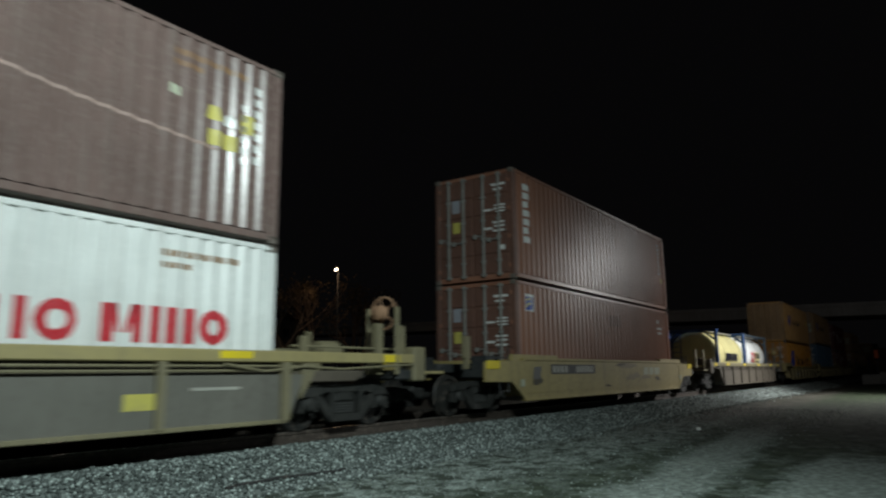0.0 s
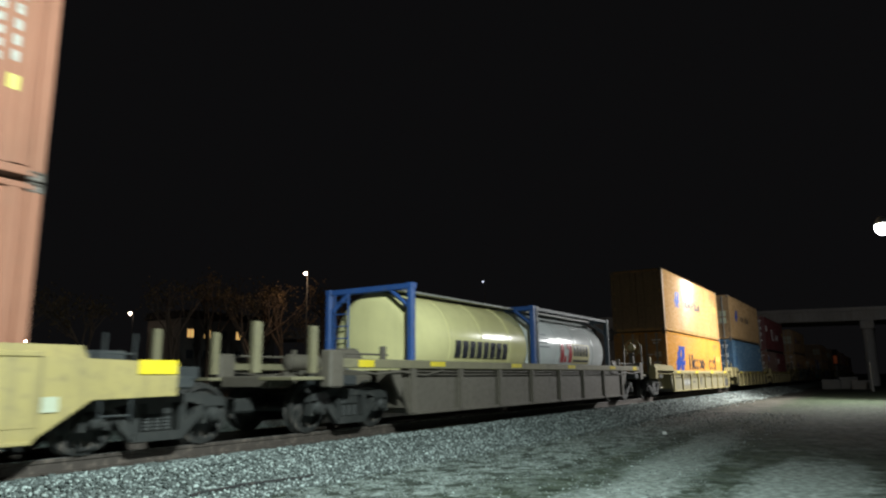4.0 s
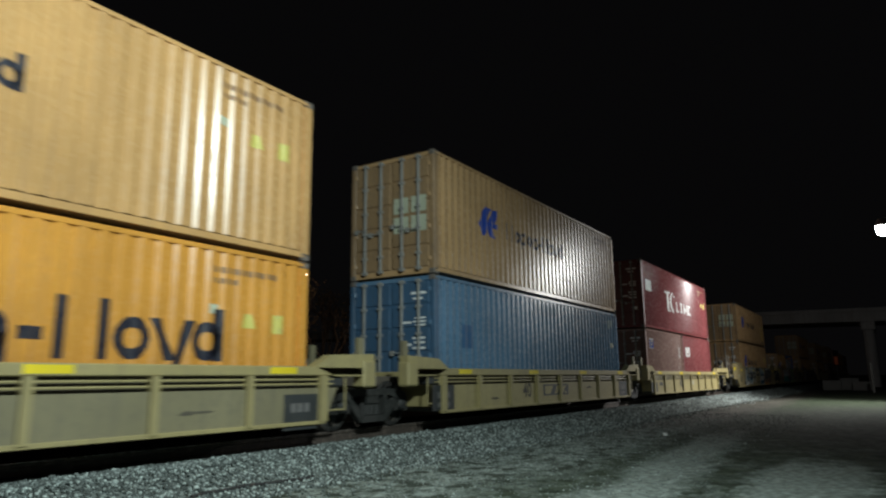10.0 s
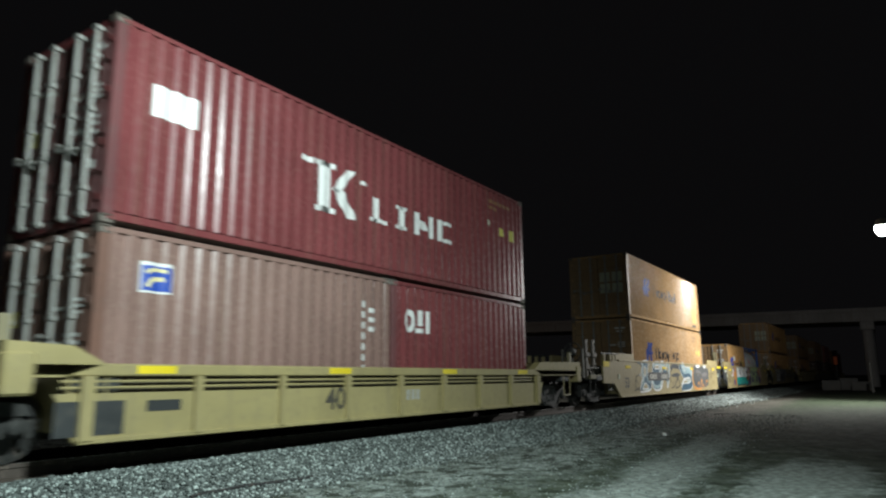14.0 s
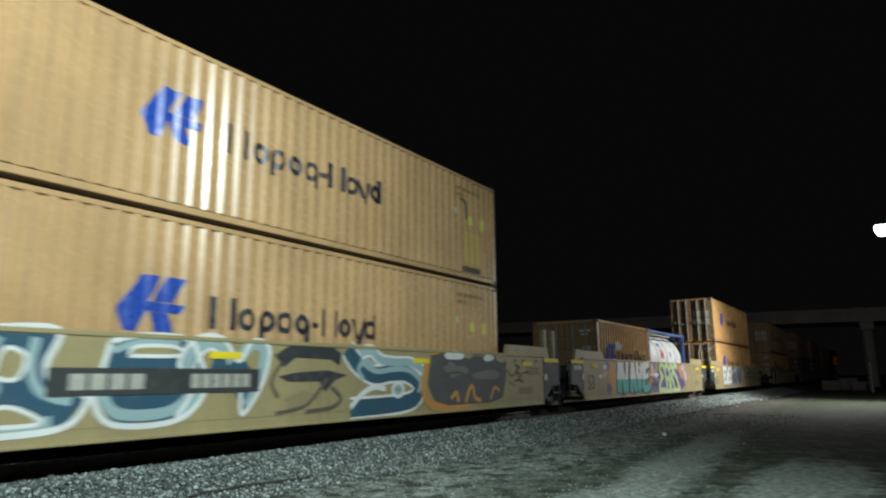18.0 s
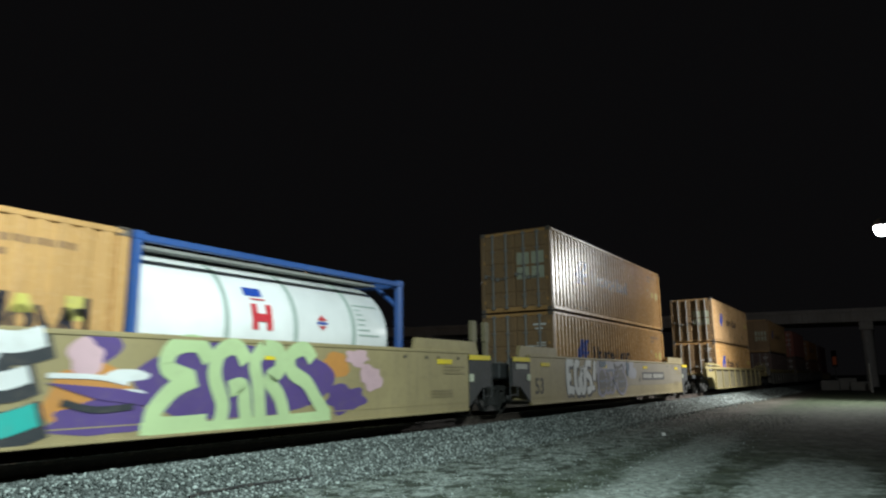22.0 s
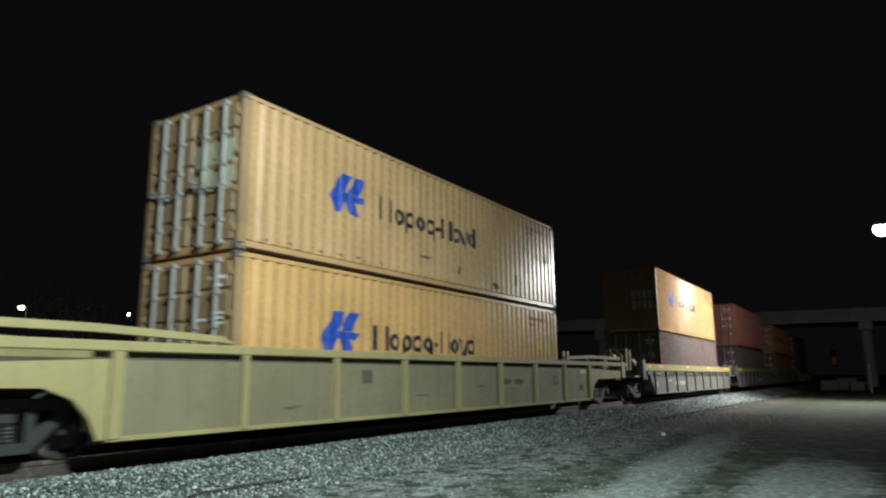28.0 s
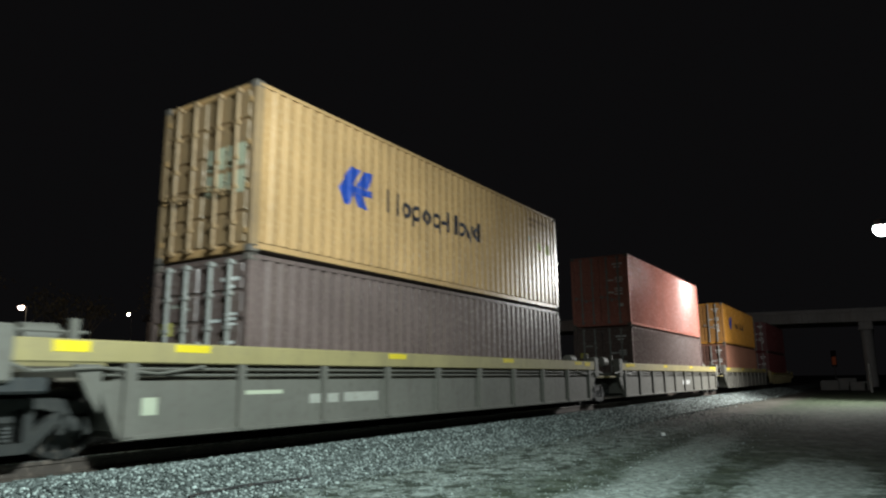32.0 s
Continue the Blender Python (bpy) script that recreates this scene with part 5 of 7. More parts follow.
def tree(x, y, h, seed, leaves=True):
    rnd = random.Random(seed)
    root = new("tree")
    root.matrix_basis = pose(x, y, 0)
    tagged(root, "bare autumn tree with a few brown leaves", "tree", "trees behind the track")
    bm = bmesh.new()
    tips = []

    def grow(p, d, ln, r, lvl):
        q = p + d * ln
        rod(bm, p, q, r, 6 if lvl < 2 else 4, r * 0.65)
        if lvl >= 4:
            tips.append(q)
            return
        for k in range(rnd.choice((2, 3)) + (lvl == 0)):
            nd = (d + Vector((rnd.uniform(-1, 1), rnd.uniform(-1, 1), rnd.uniform(-0.2, 0.7))) * 0.75).normalized()
            grow(q if k < 2 else p + d * ln * 0.7, nd, ln * rnd.uniform(0.6, 0.85), r * 0.6, lvl + 1)
    grow(Vector((0, 0, 0)), Vector((rnd.uniform(-0.05, 0.05), 0, 1)).normalized(), h * 0.3, h * 0.022, 0)
    part("trunk", bm, "bark", root)
    cb = bmesh.new()
    for t in tips:
        for k in range(9):
            c = t + Vector((rnd.gauss(0, 0.45), rnd.gauss(0, 0.45), rnd.gauss(0, 0.4)))
            a = Vector((rnd.uniform(-1, 1), rnd.uniform(-1, 1), rnd.uniform(-1, 1))).normalized() * rnd.uniform(0.09, 0.2)
            b = a.cross(Vector((rnd.uniform(-1, 1), rnd.uniform(-1, 1), rnd.uniform(-1, 1)))).normalized() * 0.08
            cb.faces.new([cb.verts.new(v) for v in (c - a, c + b, c + a, c - b)])
    part("crown", cb, "leaf", root)
    return root


# ---- the train ----
def build_train():
    F, T = WELL_FLOOR, 0.022

    def lloyd(dx, h, big=False):
        """Blue mark and dark word on an orange box."""
        if big:
            return [("emblem", "logo_blue", emblem(1.66, 0.58, 1.82, 1.4)), ("wordmark", "logo_dark", wordmark(4.23, 0.88, 6.2, 0.76))]
        z = h - (1.64 if h > 2.7 else 1.53)
        return [("emblem", "logo_blue", emblem(1.94 + dx, z, 1.02, 0.76)), ("wordmark", "logo_dark", wordmark(3.4 + dx, z + 0.09, 3.85, 0.48))]

    up_std, up_hi = F + STD + T, F + HI + T
    c = container
    # first car: brown over white
    x = -5.89
    c(x, F, STD, "white_paint", "white shipping container with red lettering blocks on the near side", marks=[("wordmark", "logo_red",
      [rect(7.55, 1.02, 0.15, 0.48, 0.22), rect(7.95, 1.02, 0.15, 0.48, -0.15), rect(8.2, 1.02, 0.14, 0.48), rect(8.5, 1.02, 0.15, 0.48)] + ring(8.72, 1.01, 0.5, 0.5, 0.13)
      + [rect(9.5, 1.02, 0.15, 0.48), rect(9.9, 1.02, 0.15, 0.48), rect(9.68, 1.14, 0.07, 0.36, -0.2), rect(9.8, 1.14, 0.07, 0.36, 0.2), rect(10.14, 1.02, 0.15, 0.48), rect(10.38, 1.02, 0.14, 0.48), rect(10.64, 1.02, 0.15, 0.48)]
      + ring(10.88, 1.01, 0.46, 0.5, 0.13))] + std_marks(12.192, STD)[:1])
    c(x, up_std, HI, "brown_dusty", "dusty brown shipping container with scratched side, stacked on a white one", marks=std_marks() + [("scratch", "scratch_pale", ribbon([(5.5, 1.86), (7.6, 1.6), (8.9, 1.42), (11.0, 1.26)], 0.045)), ("sticker", "label_yellow", [rect(10.87, 1.31, 0.18, 0.24), rect(11.1, 1.29, 0.24, 0.24)]), ("sticker", "logo_white", [[(11.1, 1.66), (11.34, 1.66), (11.3, 1.8), (11.22, 1.86), (11.14, 1.8)]]), ("stencilling", "logo_white", [rect(11.66, 1.2 + 0.19 * i, 0.13, 0.12) for i in range(7)] + [rect(11.45, 1.15 + 0.17 * i, 0.08, 0.1) for i in range(6)])])
    # second car: brown over brown
    x = 13.93
    sticker = [("sticker", "logo_white", [rect(0.5, HI - 0.76, 0.48, 0.44)]), ("sticker_print", "logo_blue", [rect(0.53, HI - 0.73, 0.42, 0.34)]),
               ("sticker_swoosh", "label_pale", ribbon([(0.58, HI - 0.5), (0.7, HI - 0.45), (0.88, HI - 0.46)], 0.05) + ribbon([(0.6, HI - 0.68), (0.68, HI - 0.58), (0.84, HI - 0.56)], 0.06))]
    c(x, F, HI, "brown", "brown shipping container with a small blue and white sticker", marks=sticker + [("stencilling", "logo_white", [rect(10.9 + 0.14 * i, 2.35, 0.1, 0.14) for i in range(2)] + [rect(10.9, 2.12, 0.5, 0.09), rect(10.95, 1.95, 0.35, 0.09)]), ("paint_patch", "brown_dark", [rect(6.05, 2.02, 1.05, 0.36), rect(5.75, 1.75, 0.25, 0.14)]), ("sticker", "logo_white", [rect(11.35, 1.3, 0.13, 0.16)])])
    c(x, up_hi, HI, "brown", "brown shipping container with upright white lettering blocks", marks=[("lettering", "logo_white", [rect(0.52, 1.0 + i * 0.235, 0.42 - 0.08 * (i % 3 == 1), 0.17) for i in range(7)])] + column_marks(12.192, HI))
    # third car: two tanks
    x = 33.66
    tank(x, F, "tank_cream", "frame_blue", "cream tank container between blue end frames, dark lettering blocks", rails=False, marks=[("lettering", "logo_dark", bars(1.85, -0.34, 2.65, 0.4, 8, 0.22))])
    tank(x + 6.1, F, "tank_white", "frame_dark", "white tank container in a dark frame, red mark and dark blocks", marks=[
        ("emblem", "logo_red", [rect(1.86, -0.36, 0.26, 0.58), rect(2.18, -0.36, 0.16, 0.2), rect(2.36, 0.06, 0.12, 0.16), rect(2.52, -0.36, 0.24, 0.58)]), ("name_panel", "label_pale", [rect(2.8, -0.4, 1.45, 0.62)]), ("lettering", "logo_dark", bars(2.88, -0.16, 1.28, 0.34, 5, 0.25) + [rect(2.88, -0.34, 1.28, 0.07)]),
        ("small_print", "g_haze", [rect(0.35, 0.05 + 0.12 * i, 0.7 - 0.1 * (i % 2), 0.035) for i in range(4)])])
    # fourth to sixth: an articulated set
    x = 53.48
    c(x, F, STD, "orange_deep", "bright orange shipping container with a large blue mark", marks=lloyd(0, STD, True) + std_marks(12.192, STD))
    c(x, up_std, HI, "orange", "orange shipping container with a blue mark and dark word", doors="orange_door", marks=lloyd(0.12, HI) + std_marks(), plates=False)
    x = 69.6
    c(x, F, HI, "blue_paint", "blue shipping container with a darker patch of paint", marks=[("paint_patch", "blue_dark", [rect(1.2, 1.3, 0.45, 0.55)]), ("faded_mark", "blue_faded", bars(5.25, 2.38, 1.5, 0.3, 5, 0.4)), ("paint_patch", "g_sky", [rect(11.25, 2.3, 0.2, 0.3), rect(11.52, 2.36, 0.2, 0.26)]), ("sticker", "placard_pale", [rect(11.46, 1.63, 0.2, 0.17)])])
    c(x, up_hi, HI, "orange_pale", "faded orange shipping container with a blue mark and dark word", marks=lloyd(0.12, HI) + std_marks()[:1])
    x = 85.33
    c(x, F, STD, "brown_light", "short grey-brown shipping container with a blue and white sticker", 6.058, marks=[("sticker", "logo_white", [rect(0.62, STD - 0.82, 0.5, 0.42)]), ("stencilling", "logo_white", [rect(5.2, 0.75 + 0.2 * i, 0.13, 0.12) for i in range(7)] + [rect(5.45, 0.62, 0.2, 0.16)] + [rect(5.42, 1.5 + 0.18 * i, 0.2, 0.09) for i in range(3)]), ("sticker_print", "logo_blue", [rect(0.65, STD - 0.79, 0.44, 0.34)]), ("sticker_swoosh", "label_pale", ribbon([(0.7, STD - 0.55), (0.82, STD - 0.5), (1.02, STD - 0.51)], 0.05) + ribbon([(0.72, STD - 0.74), (0.8, STD - 0.64), (0.98, STD - 0.62)], 0.06))])
    c(x + 6.13, F, STD, "maroon", "short maroon shipping container with white lettering blocks", 6.058, marks=[("lettering", "logo_white", ring(0.45, 1.55, 0.36, 0.48, 0.11) + [rect(0.86, 1.55, 0.3, 0.1), rect(0.95, 1.7, 0.2, 0.33), rect(1.24, 1.55, 0.13, 0.48)])])
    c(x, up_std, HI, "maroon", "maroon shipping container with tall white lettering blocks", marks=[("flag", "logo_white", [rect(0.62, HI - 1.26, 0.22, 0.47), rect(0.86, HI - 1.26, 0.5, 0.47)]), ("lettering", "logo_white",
      [rect(3.5, 1.8, 0.3, 0.1, 0.3), rect(5.12, 1.72, 0.2, 0.08, 0.3), rect(3.98, 0.97, 0.3, 0.95), rect(3.87, 0.97, 0.52, 0.1), rect(3.87, 1.82, 0.52, 0.1), rect(4.3, 1.42, 0.24, 0.5, 0.85), rect(4.72, 0.97, 0.32, 0.5, -0.8)]
      + [rect(5.5, 1.06, 0.2, 0.5), rect(5.43, 1.06, 0.55, 0.08), rect(6.36, 1.06, 0.2, 0.5), rect(6.27, 1.48, 0.4, 0.08), rect(6.27, 1.06, 0.4, 0.08), rect(6.95, 1.06, 0.16, 0.5), rect(7.5, 1.06, 0.16, 0.5), rect(7.14, 1.2, 0.3, 0.2, -0.5),
         rect(7.88, 1.06, 0.2, 0.5), rect(8.1, 1.06, 0.36, 0.09), rect(8.1, 1.47, 0.36, 0.09)])] + std_marks())
    # seventh to ninth: a smooth-sided articulated set with sprayed sides
    x = 106.88
    c(x, F, HI, "orange_pale", "orange shipping container with a blue mark and dark word", marks=lloyd(0, HI) + std_marks(12.192, HI))
    c(x, up_hi, STD, "orange_pale", "orange shipping container with worn side and yellow patch", marks=lloyd(0.12, STD) + std_marks(12.192, STD) + [("paint_patch", "patch_yellow", [rect(10.68 + 0.275 * i, 0.42, 0.2, 0.78) for i in range(3)]), ("paint_patch", "grime_and_slot_dark", [rect(10.55, 0.2, 0.9, 0.14)] + ribbon([(10.45, 1.95), (10.7, 1.95), (10.75, 1.5)], 0.07))])
    x = 126.3
    c(x, F, STD, "orange", "short orange shipping container with a large blue mark", 6.058, marks=[("emblem", "logo_blue", emblem(0.7, 1.0, 1.2, 0.78)), ("wordmark", "logo_dark", wordmark(2.1, 1.12, 3.5, 0.5)), ("paint_patch", "logo_white", blob(2.25, 1.72, 0.32, 0.2, 77, rough=0.3))] + std_marks(6.058, STD))
    tank(x + 6.1, F, "tank_white", "frame_blue", "white tank container in a blue frame, red and blue marks", marks=[
        ("emblem", "logo_blue", [rect(2.08, 0.56, 0.37, 0.16)]), ("lettering", "logo_red", [rect(2.16, 0.0, 0.12, 0.42), rect(2.46, 0.0, 0.12, 0.42), rect(2.28, 0.13, 0.18, 0.13), rect(2.18, 0.49, 0.3, 0.025)] + [rect(3.76 - 0.022 * k, 0.19 + z, 0.044 * k, 0.024) for z, k in ((-0.12, 1), (-0.096, 2), (-0.072, 4), (0.048, 5), (0.072, 4), (0.096, 2), (0.12, 1))]),
        ("placard", "logo_blue", [rect(3.63, 0.17, 0.26, 0.045)]),
        ("small_print", "tank_band", [rect(4.74, 0.02 + 0.1 * i, (0.62, 0.34, 0.2, 0.26, 0.2, 0.16, 0.7)[i], 0.028) for i in range(7)])])
    scuffs = [("paint_patch", "grime_and_slot_dark", [blob(0.6 + 0.42 * i + 0.11 * (i % 3), 0.23 + 0.02 * (i % 3), 0.045 + 0.02 * (i % 2), 0.018, 130 + i, rough=0.45)[0] for i in range(9)])]
    x = 146.03
    c(x, F, STD, "orange", "orange shipping container with a blue mark and dark word", marks=lloyd(0, STD) + std_marks(12.192, STD))
    c(x, up_std, STD, "orange", "orange shipping container with rusty door end", marks=scuffs + lloyd(0.12, STD) + std_marks(12.192, STD))
    x = 169.58
    c(x, F, STD, "orange", "orange shipping container with a blue mark and dark word", marks=lloyd(0, STD) + std_marks(12.192, STD))
    c(x, up_std, STD, "orange_pale", "faded orange shipping container with scraped side", marks=[("paint_patch", "grime_and_slot_dark", blob(5.2, 0.62, 0.22, 0.03, 101, rough=0.5) + blob(6.6, 0.5, 0.05, 0.1, 102, rough=0.5) + blob(8.4, 0.34, 0.14, 0.09, 103, rough=0.4) + blob(9.6, 0.6, 0.05, 0.14, 104, rough=0.4))] + scuffs + lloyd(0.12, STD) + std_marks(12.192, STD))
    x = 193.15
    c(x, F, STD, "brown_grey", "plain grey-brown shipping container", marks=[])
    c(x, up_std, HI, "orange_dull", "dull orange shipping container with a blue mark and dark word", doors="orange_door", marks=lloyd(0.12, HI) + std_marks())
    x = 212.5
    c(x, F, STD, "brown_grey", "plain grey-brown shipping container under a faded red one", marks=[])
    c(x, up_std, HI, "red_faded", "faded pinkish red shipping container with a darker lettering patch", marks=[("paint_patch", "red_faded", [rect(3.0, 1.2, 6.0, 0.6)])])
    x = 231.6
    c(x, F, STD, "brown", "brown shipping container under an orange one", marks=[])
    c(x, up_std, STD, "orange_deep", "orange shipping container with a dark word", marks=lloyd(0.12, STD))
    x = 250.6
    c(x, F, STD, "maroon", "maroon shipping container with plain faded sides", marks=[])
    c(x, up_std, STD, "maroon", "dark red shipping container with faded paint", marks=[])

    w = well_car
    w(-10.1, 10.65, -6.04, 6.41, "olive_car", "dirty tan ribbed well car with yellow reflectors", top=1.27, chord=0.17, slot=0.18, ribs=7, trucks=(-7.7, 8.1), chord_paint="yellow_car", brakes=((8.95, -1.15, 2.03, "rust"),), posts=(9.35,), panel="grey_car",
      marks=[("stencil", "label_yellow", [rect(3.81, 0.5, 0.5, 0.2)], 0.0), ("stencil", "stencil_grey", [rect(4.71, 0.72, 0.8, 0.04)], 0.0)])
    w(11.1, 29.28, 13.78, 26.18, "yellow_bright", "yellow smooth-sided well car with black number panels", top=1.2, smooth=True, hump=0.14, sticker=False, gusset=("yellow_bright", 1.75), trucks=(12.48, 27.98), low=0.27, posts=(11.6,),
      marks=[("number_panel", "black_car", [rect(15.2, 0.86, 2.85, 0.25)], 0.0), ("number_bars", "stencil_grey", bars(15.3, 0.9, 0.95, 0.17, 4, 0.2) + bars(16.75, 0.9, 1.2, 0.17, 6, 0.2), 0.003), ("lettering", "placard_pale", [rect(22.2, 0.8, 0.42, 0.24, 0.2), rect(22.75, 0.8, 0.42, 0.24, 0.2), rect(23.3, 0.8, 0.5, 0.24, 0.2)], 0.0), ("smudge", "stencil_dim", blob(20.6, 1.1, 0.9, 0.08, 126, rough=0.5), 0.0), ("smudge", "stencil_dim", blob(21.2, 0.75, 0.5, 0.12, 127, rough=0.5), 0.0), ("smudge", "stencil_dim", ribbon([(20.6, 0.62), (21.0, 0.72), (21.5, 0.74)], 0.03), 0.001), ("smudge", "stencil_dim", ribbon([(21.6, 0.55), (21.9, 0.68), (22.5, 0.7)], 0.03), 0.001), ("smudge", "grime_and_slot_dark", blob(20.1, 1.12, 0.3, 0.035, 121, rough=0.6), 0.0), ("smudge", "stencil_dim", blob(22.4, 0.72, 0.5, 0.06, 122, rough=0.6), 0.0), ("smudge", "grime_and_slot_dark", blob(23.6, 0.66, 0.3, 0.05, 123, rough=0.6), 0.0), ("smudge", "grime_and_slot_dark", blob(19.0, 0.5, 0.25, 0.03, 124, rough=0.4), 0.0), ("smudge", "grime_and_slot_dark", blob(14.45, 0.72, 0.22, 0.14, 125, rough=0.3), 0.0), ("paint_patch", "g_grey", [rect(14.2, 0.75, 0.4, 0.3, 0.3)], 0.0)])
    w(30.0, 49.5, 33.2, 46.2, "brown_car", "dirty brown-grey ribbed well car carrying two tanks", top=1.27, chord=0.17, slot=0.17, ribs=8, trucks=(31.95, 47.55), chord_paint="olive_car", posts=(29.45, 30.7), brakes=((48.63, -1.15, 2.0, "yellow_car"),))
    n40 = dict(top=1.14, chord=0.15, slot=0.2, ribs=9)
    w(50.1, 67.4, 53.2, 65.9, "yellow_car", "yellow ribbed well car of an articulated set", trucks=(51.7, 67.68), ends=("raised", "raised"), posts=(50.52, 67.0), texts=(("40", 58.4, 0.44, 0.5),), marks=[("number_panel", "g_grey", [rect(54.95, 0.46, 1.6, 0.26)], 0.0), ("number_bars", "stencil_grey", bars(55.1, 0.5, 0.6, 0.18, 3) + bars(55.85, 0.5, 0.6, 0.18, 4), 0.003), ("paint_patch", "grime_and_slot_dark", blob(57.2, 0.6, 0.3, 0.05, 61, rough=0.6) + blob(63.3, 0.5, 0.2, 0.03, 62, rough=0.6), 0.0), ("end_panel", "black_car", [rect(64.95, 0.15, 0.75, 0.55)], 0.0), ("stencil", "g_grey", bars(65.1, 0.42, 0.45, 0.14, 3), 0.003)], panel="olive_car", **n40)
    w(67.95, 83.4, 69.4, 82.0, "yellow_car", "yellow ribbed middle well car with a black end panel", trucks=(83.75,), ends=("raised", "raised"), posts=(68.4, 83.3), texts=(("40", 73.3, 0.44, 0.5),), marks=[("end_panel", "black_car", [rect(69.1, 0.27, 0.85, 0.52)], 0.0), ("stencil", "g_grey", bars(69.3, 0.52, 0.5, 0.13, 4) + bars(69.3, 0.34, 0.5, 0.09, 4), 0.003), ("number_panel", "g_slate", [rect(74.55, 0.44, 1.75, 0.3)], 0.0),
      ("stencil", "yellow_car", [[(74.65, 0.48), (75.0, 0.48), (75.2, 0.7), (74.65, 0.7)], [(75.3, 0.48), (75.5, 0.48), (75.65, 0.7), (75.45, 0.7)], [(75.7, 0.48), (75.85, 0.48), (76.15, 0.7), (75.95, 0.7)], [(76.0, 0.48), (76.2, 0.48), (76.0, 0.58)]], 0.003),
      ("paint_patch", "grime_and_slot_dark", blob(78.0, 0.62, 0.22, 0.03, 63, rough=0.6) + blob(71.8, 0.45, 0.18, 0.025, 64, rough=0.6), 0.0), ("end_panel", "black_car", [rect(80.85, 0.26, 0.85, 0.52)], 0.0), ("stencil", "g_grey", bars(81.0, 0.5, 0.5, 0.16, 4) + bars(81.0, 0.34, 0.5, 0.08, 4), 0.003)], **n40)
    w(84.0, 100.92, 85.1, 97.7, "yellow_car", "yellow ribbed end well car of an articulated set", trucks=(99.3,), ends=("raised", "raised"), posts=(84.3, 100.42), texts=(("40", 89.3, 0.44, 0.5),), marks=[("paint_patch", "black_car", [rect(84.85, 0.3, 0.85, 0.4), rect(86.0, 0.55, 0.5, 0.14)], 0.0), ("stencil", "stencil_grey", bars(91.6, 0.52, 0.5, 0.2, 3), 0.0)], **n40)
    s53 = dict(top=1.47, smooth=True, hump=0.29)
    def spray(tone, shapes, y):
        return ("spray_paint", tone, shapes, y)

    def edge(points, wd=0.075):
        return ribbon(points + points[:1], wd)
    # three outlined forms, navy and pale blue inside a white rim
    form_a = [(107.22, 1.5), (107.98, 1.52), (107.88, 1.12), (108.02, 0.86), (108.38, 0.74), (108.14, 0.42), (107.35, 0.36), (106.82, 0.38), (107.02, 0.72), (107.2, 0.86), (107.05, 1.02)]
    form_b = [(108.62, 1.4), (109.0, 1.5), (109.68, 1.49), (109.9, 1.28), (110.04, 0.8), (109.62, 0.42), (108.7, 0.42), (108.44, 0.82), (108.55, 1.1)]
    leaf_form = [(110.22, 1.44), (110.7, 1.24), (110.98, 0.92), (110.72, 0.48), (110.5, 0.85), (110.12, 1.1)]
    hole_a, hole_low, hole_b = [(107.34, 0.98), (107.58, 0.96), (107.66, 1.2), (107.48, 1.3), (107.38, 1.2)], [(107.12, 0.46), (107.86, 0.47), (107.68, 0.62), (107.42, 0.66)], [(108.86, 1.24), (109.62, 1.26), (109.52, 1.37), (108.98, 1.36)]
    gr7 = [spray("g_navy", [form_a], 0.0), spray("g_navy", [form_b], 0.0), spray("g_navy", [leaf_form], 0.0)]
    gr7 += [spray("g_sky", ribbon([(107.34, 1.42), (107.22, 1.08), (107.36, 0.86), (107.1, 0.56), (107.3, 0.43), (108.0, 0.48)], 0.15), 0.001), spray("g_sky", ribbon([(107.75, 1.42), (107.72, 1.1), (107.85, 0.82), (108.2, 0.7)], 0.11), 0.001),
            spray("g_sky", ribbon([(108.55, 0.82), (108.78, 0.54), (109.5, 0.54), (109.88, 0.82)], 0.14), 0.001), spray("g_sky", ribbon([(108.66, 1.3), (109.05, 1.42), (109.6, 1.42)], 0.09), 0.001),
            spray("g_sky", ribbon([(109.72, 0.5), (109.95, 0.8), (109.72, 1.12), (109.92, 1.42), (110.25, 1.46), (110.5, 1.2)], 0.2), 0.001), spray("g_sky", ribbon([(110.62, 1.24), (110.85, 1.45), (111.08, 1.36), (111.0, 0.9), (110.78, 0.55)], 0.17), 0.001)]
    gr7 += [spray("tan", [h], 0.002) for h in (hole_a, hole_low, hole_b)]
    gr7 += [spray("g_white", edge(p), 0.003) for p in (form_a, form_b)] + [spray("g_white", edge(p, 0.05), 0.003) for p in (hole_a, hole_low, hole_b)]
    gr7 += [spray("g_white", ribbon([(109.6, 0.45), (109.82, 0.8), (109.6, 1.15), (109.85, 1.5), (110.3, 1.52), (110.6, 1.2), (110.85, 1.5), (111.18, 1.42), (111.08, 0.9), (110.72, 0.44), (110.66, 0.75)], 0.07), 0.003),
            spray("g_white", ribbon([(109.98, 0.75), (109.85, 1.12), (110.08, 1.36), (110.35, 1.25)], 0.045), 0.003)]
    # a curling wave, white and navy
    wave = [(113.0, 1.46), (113.3, 1.18), (113.75, 1.0), (114.3, 1.04), (114.8, 1.02), (115.18, 0.82), (115.12, 0.58), (114.6, 0.46), (113.1, 0.42)]
    crest = [(113.35, 1.38), (113.65, 1.44), (113.95, 1.28), (114.4, 1.24), (114.9, 1.24), (115.35, 1.1)]
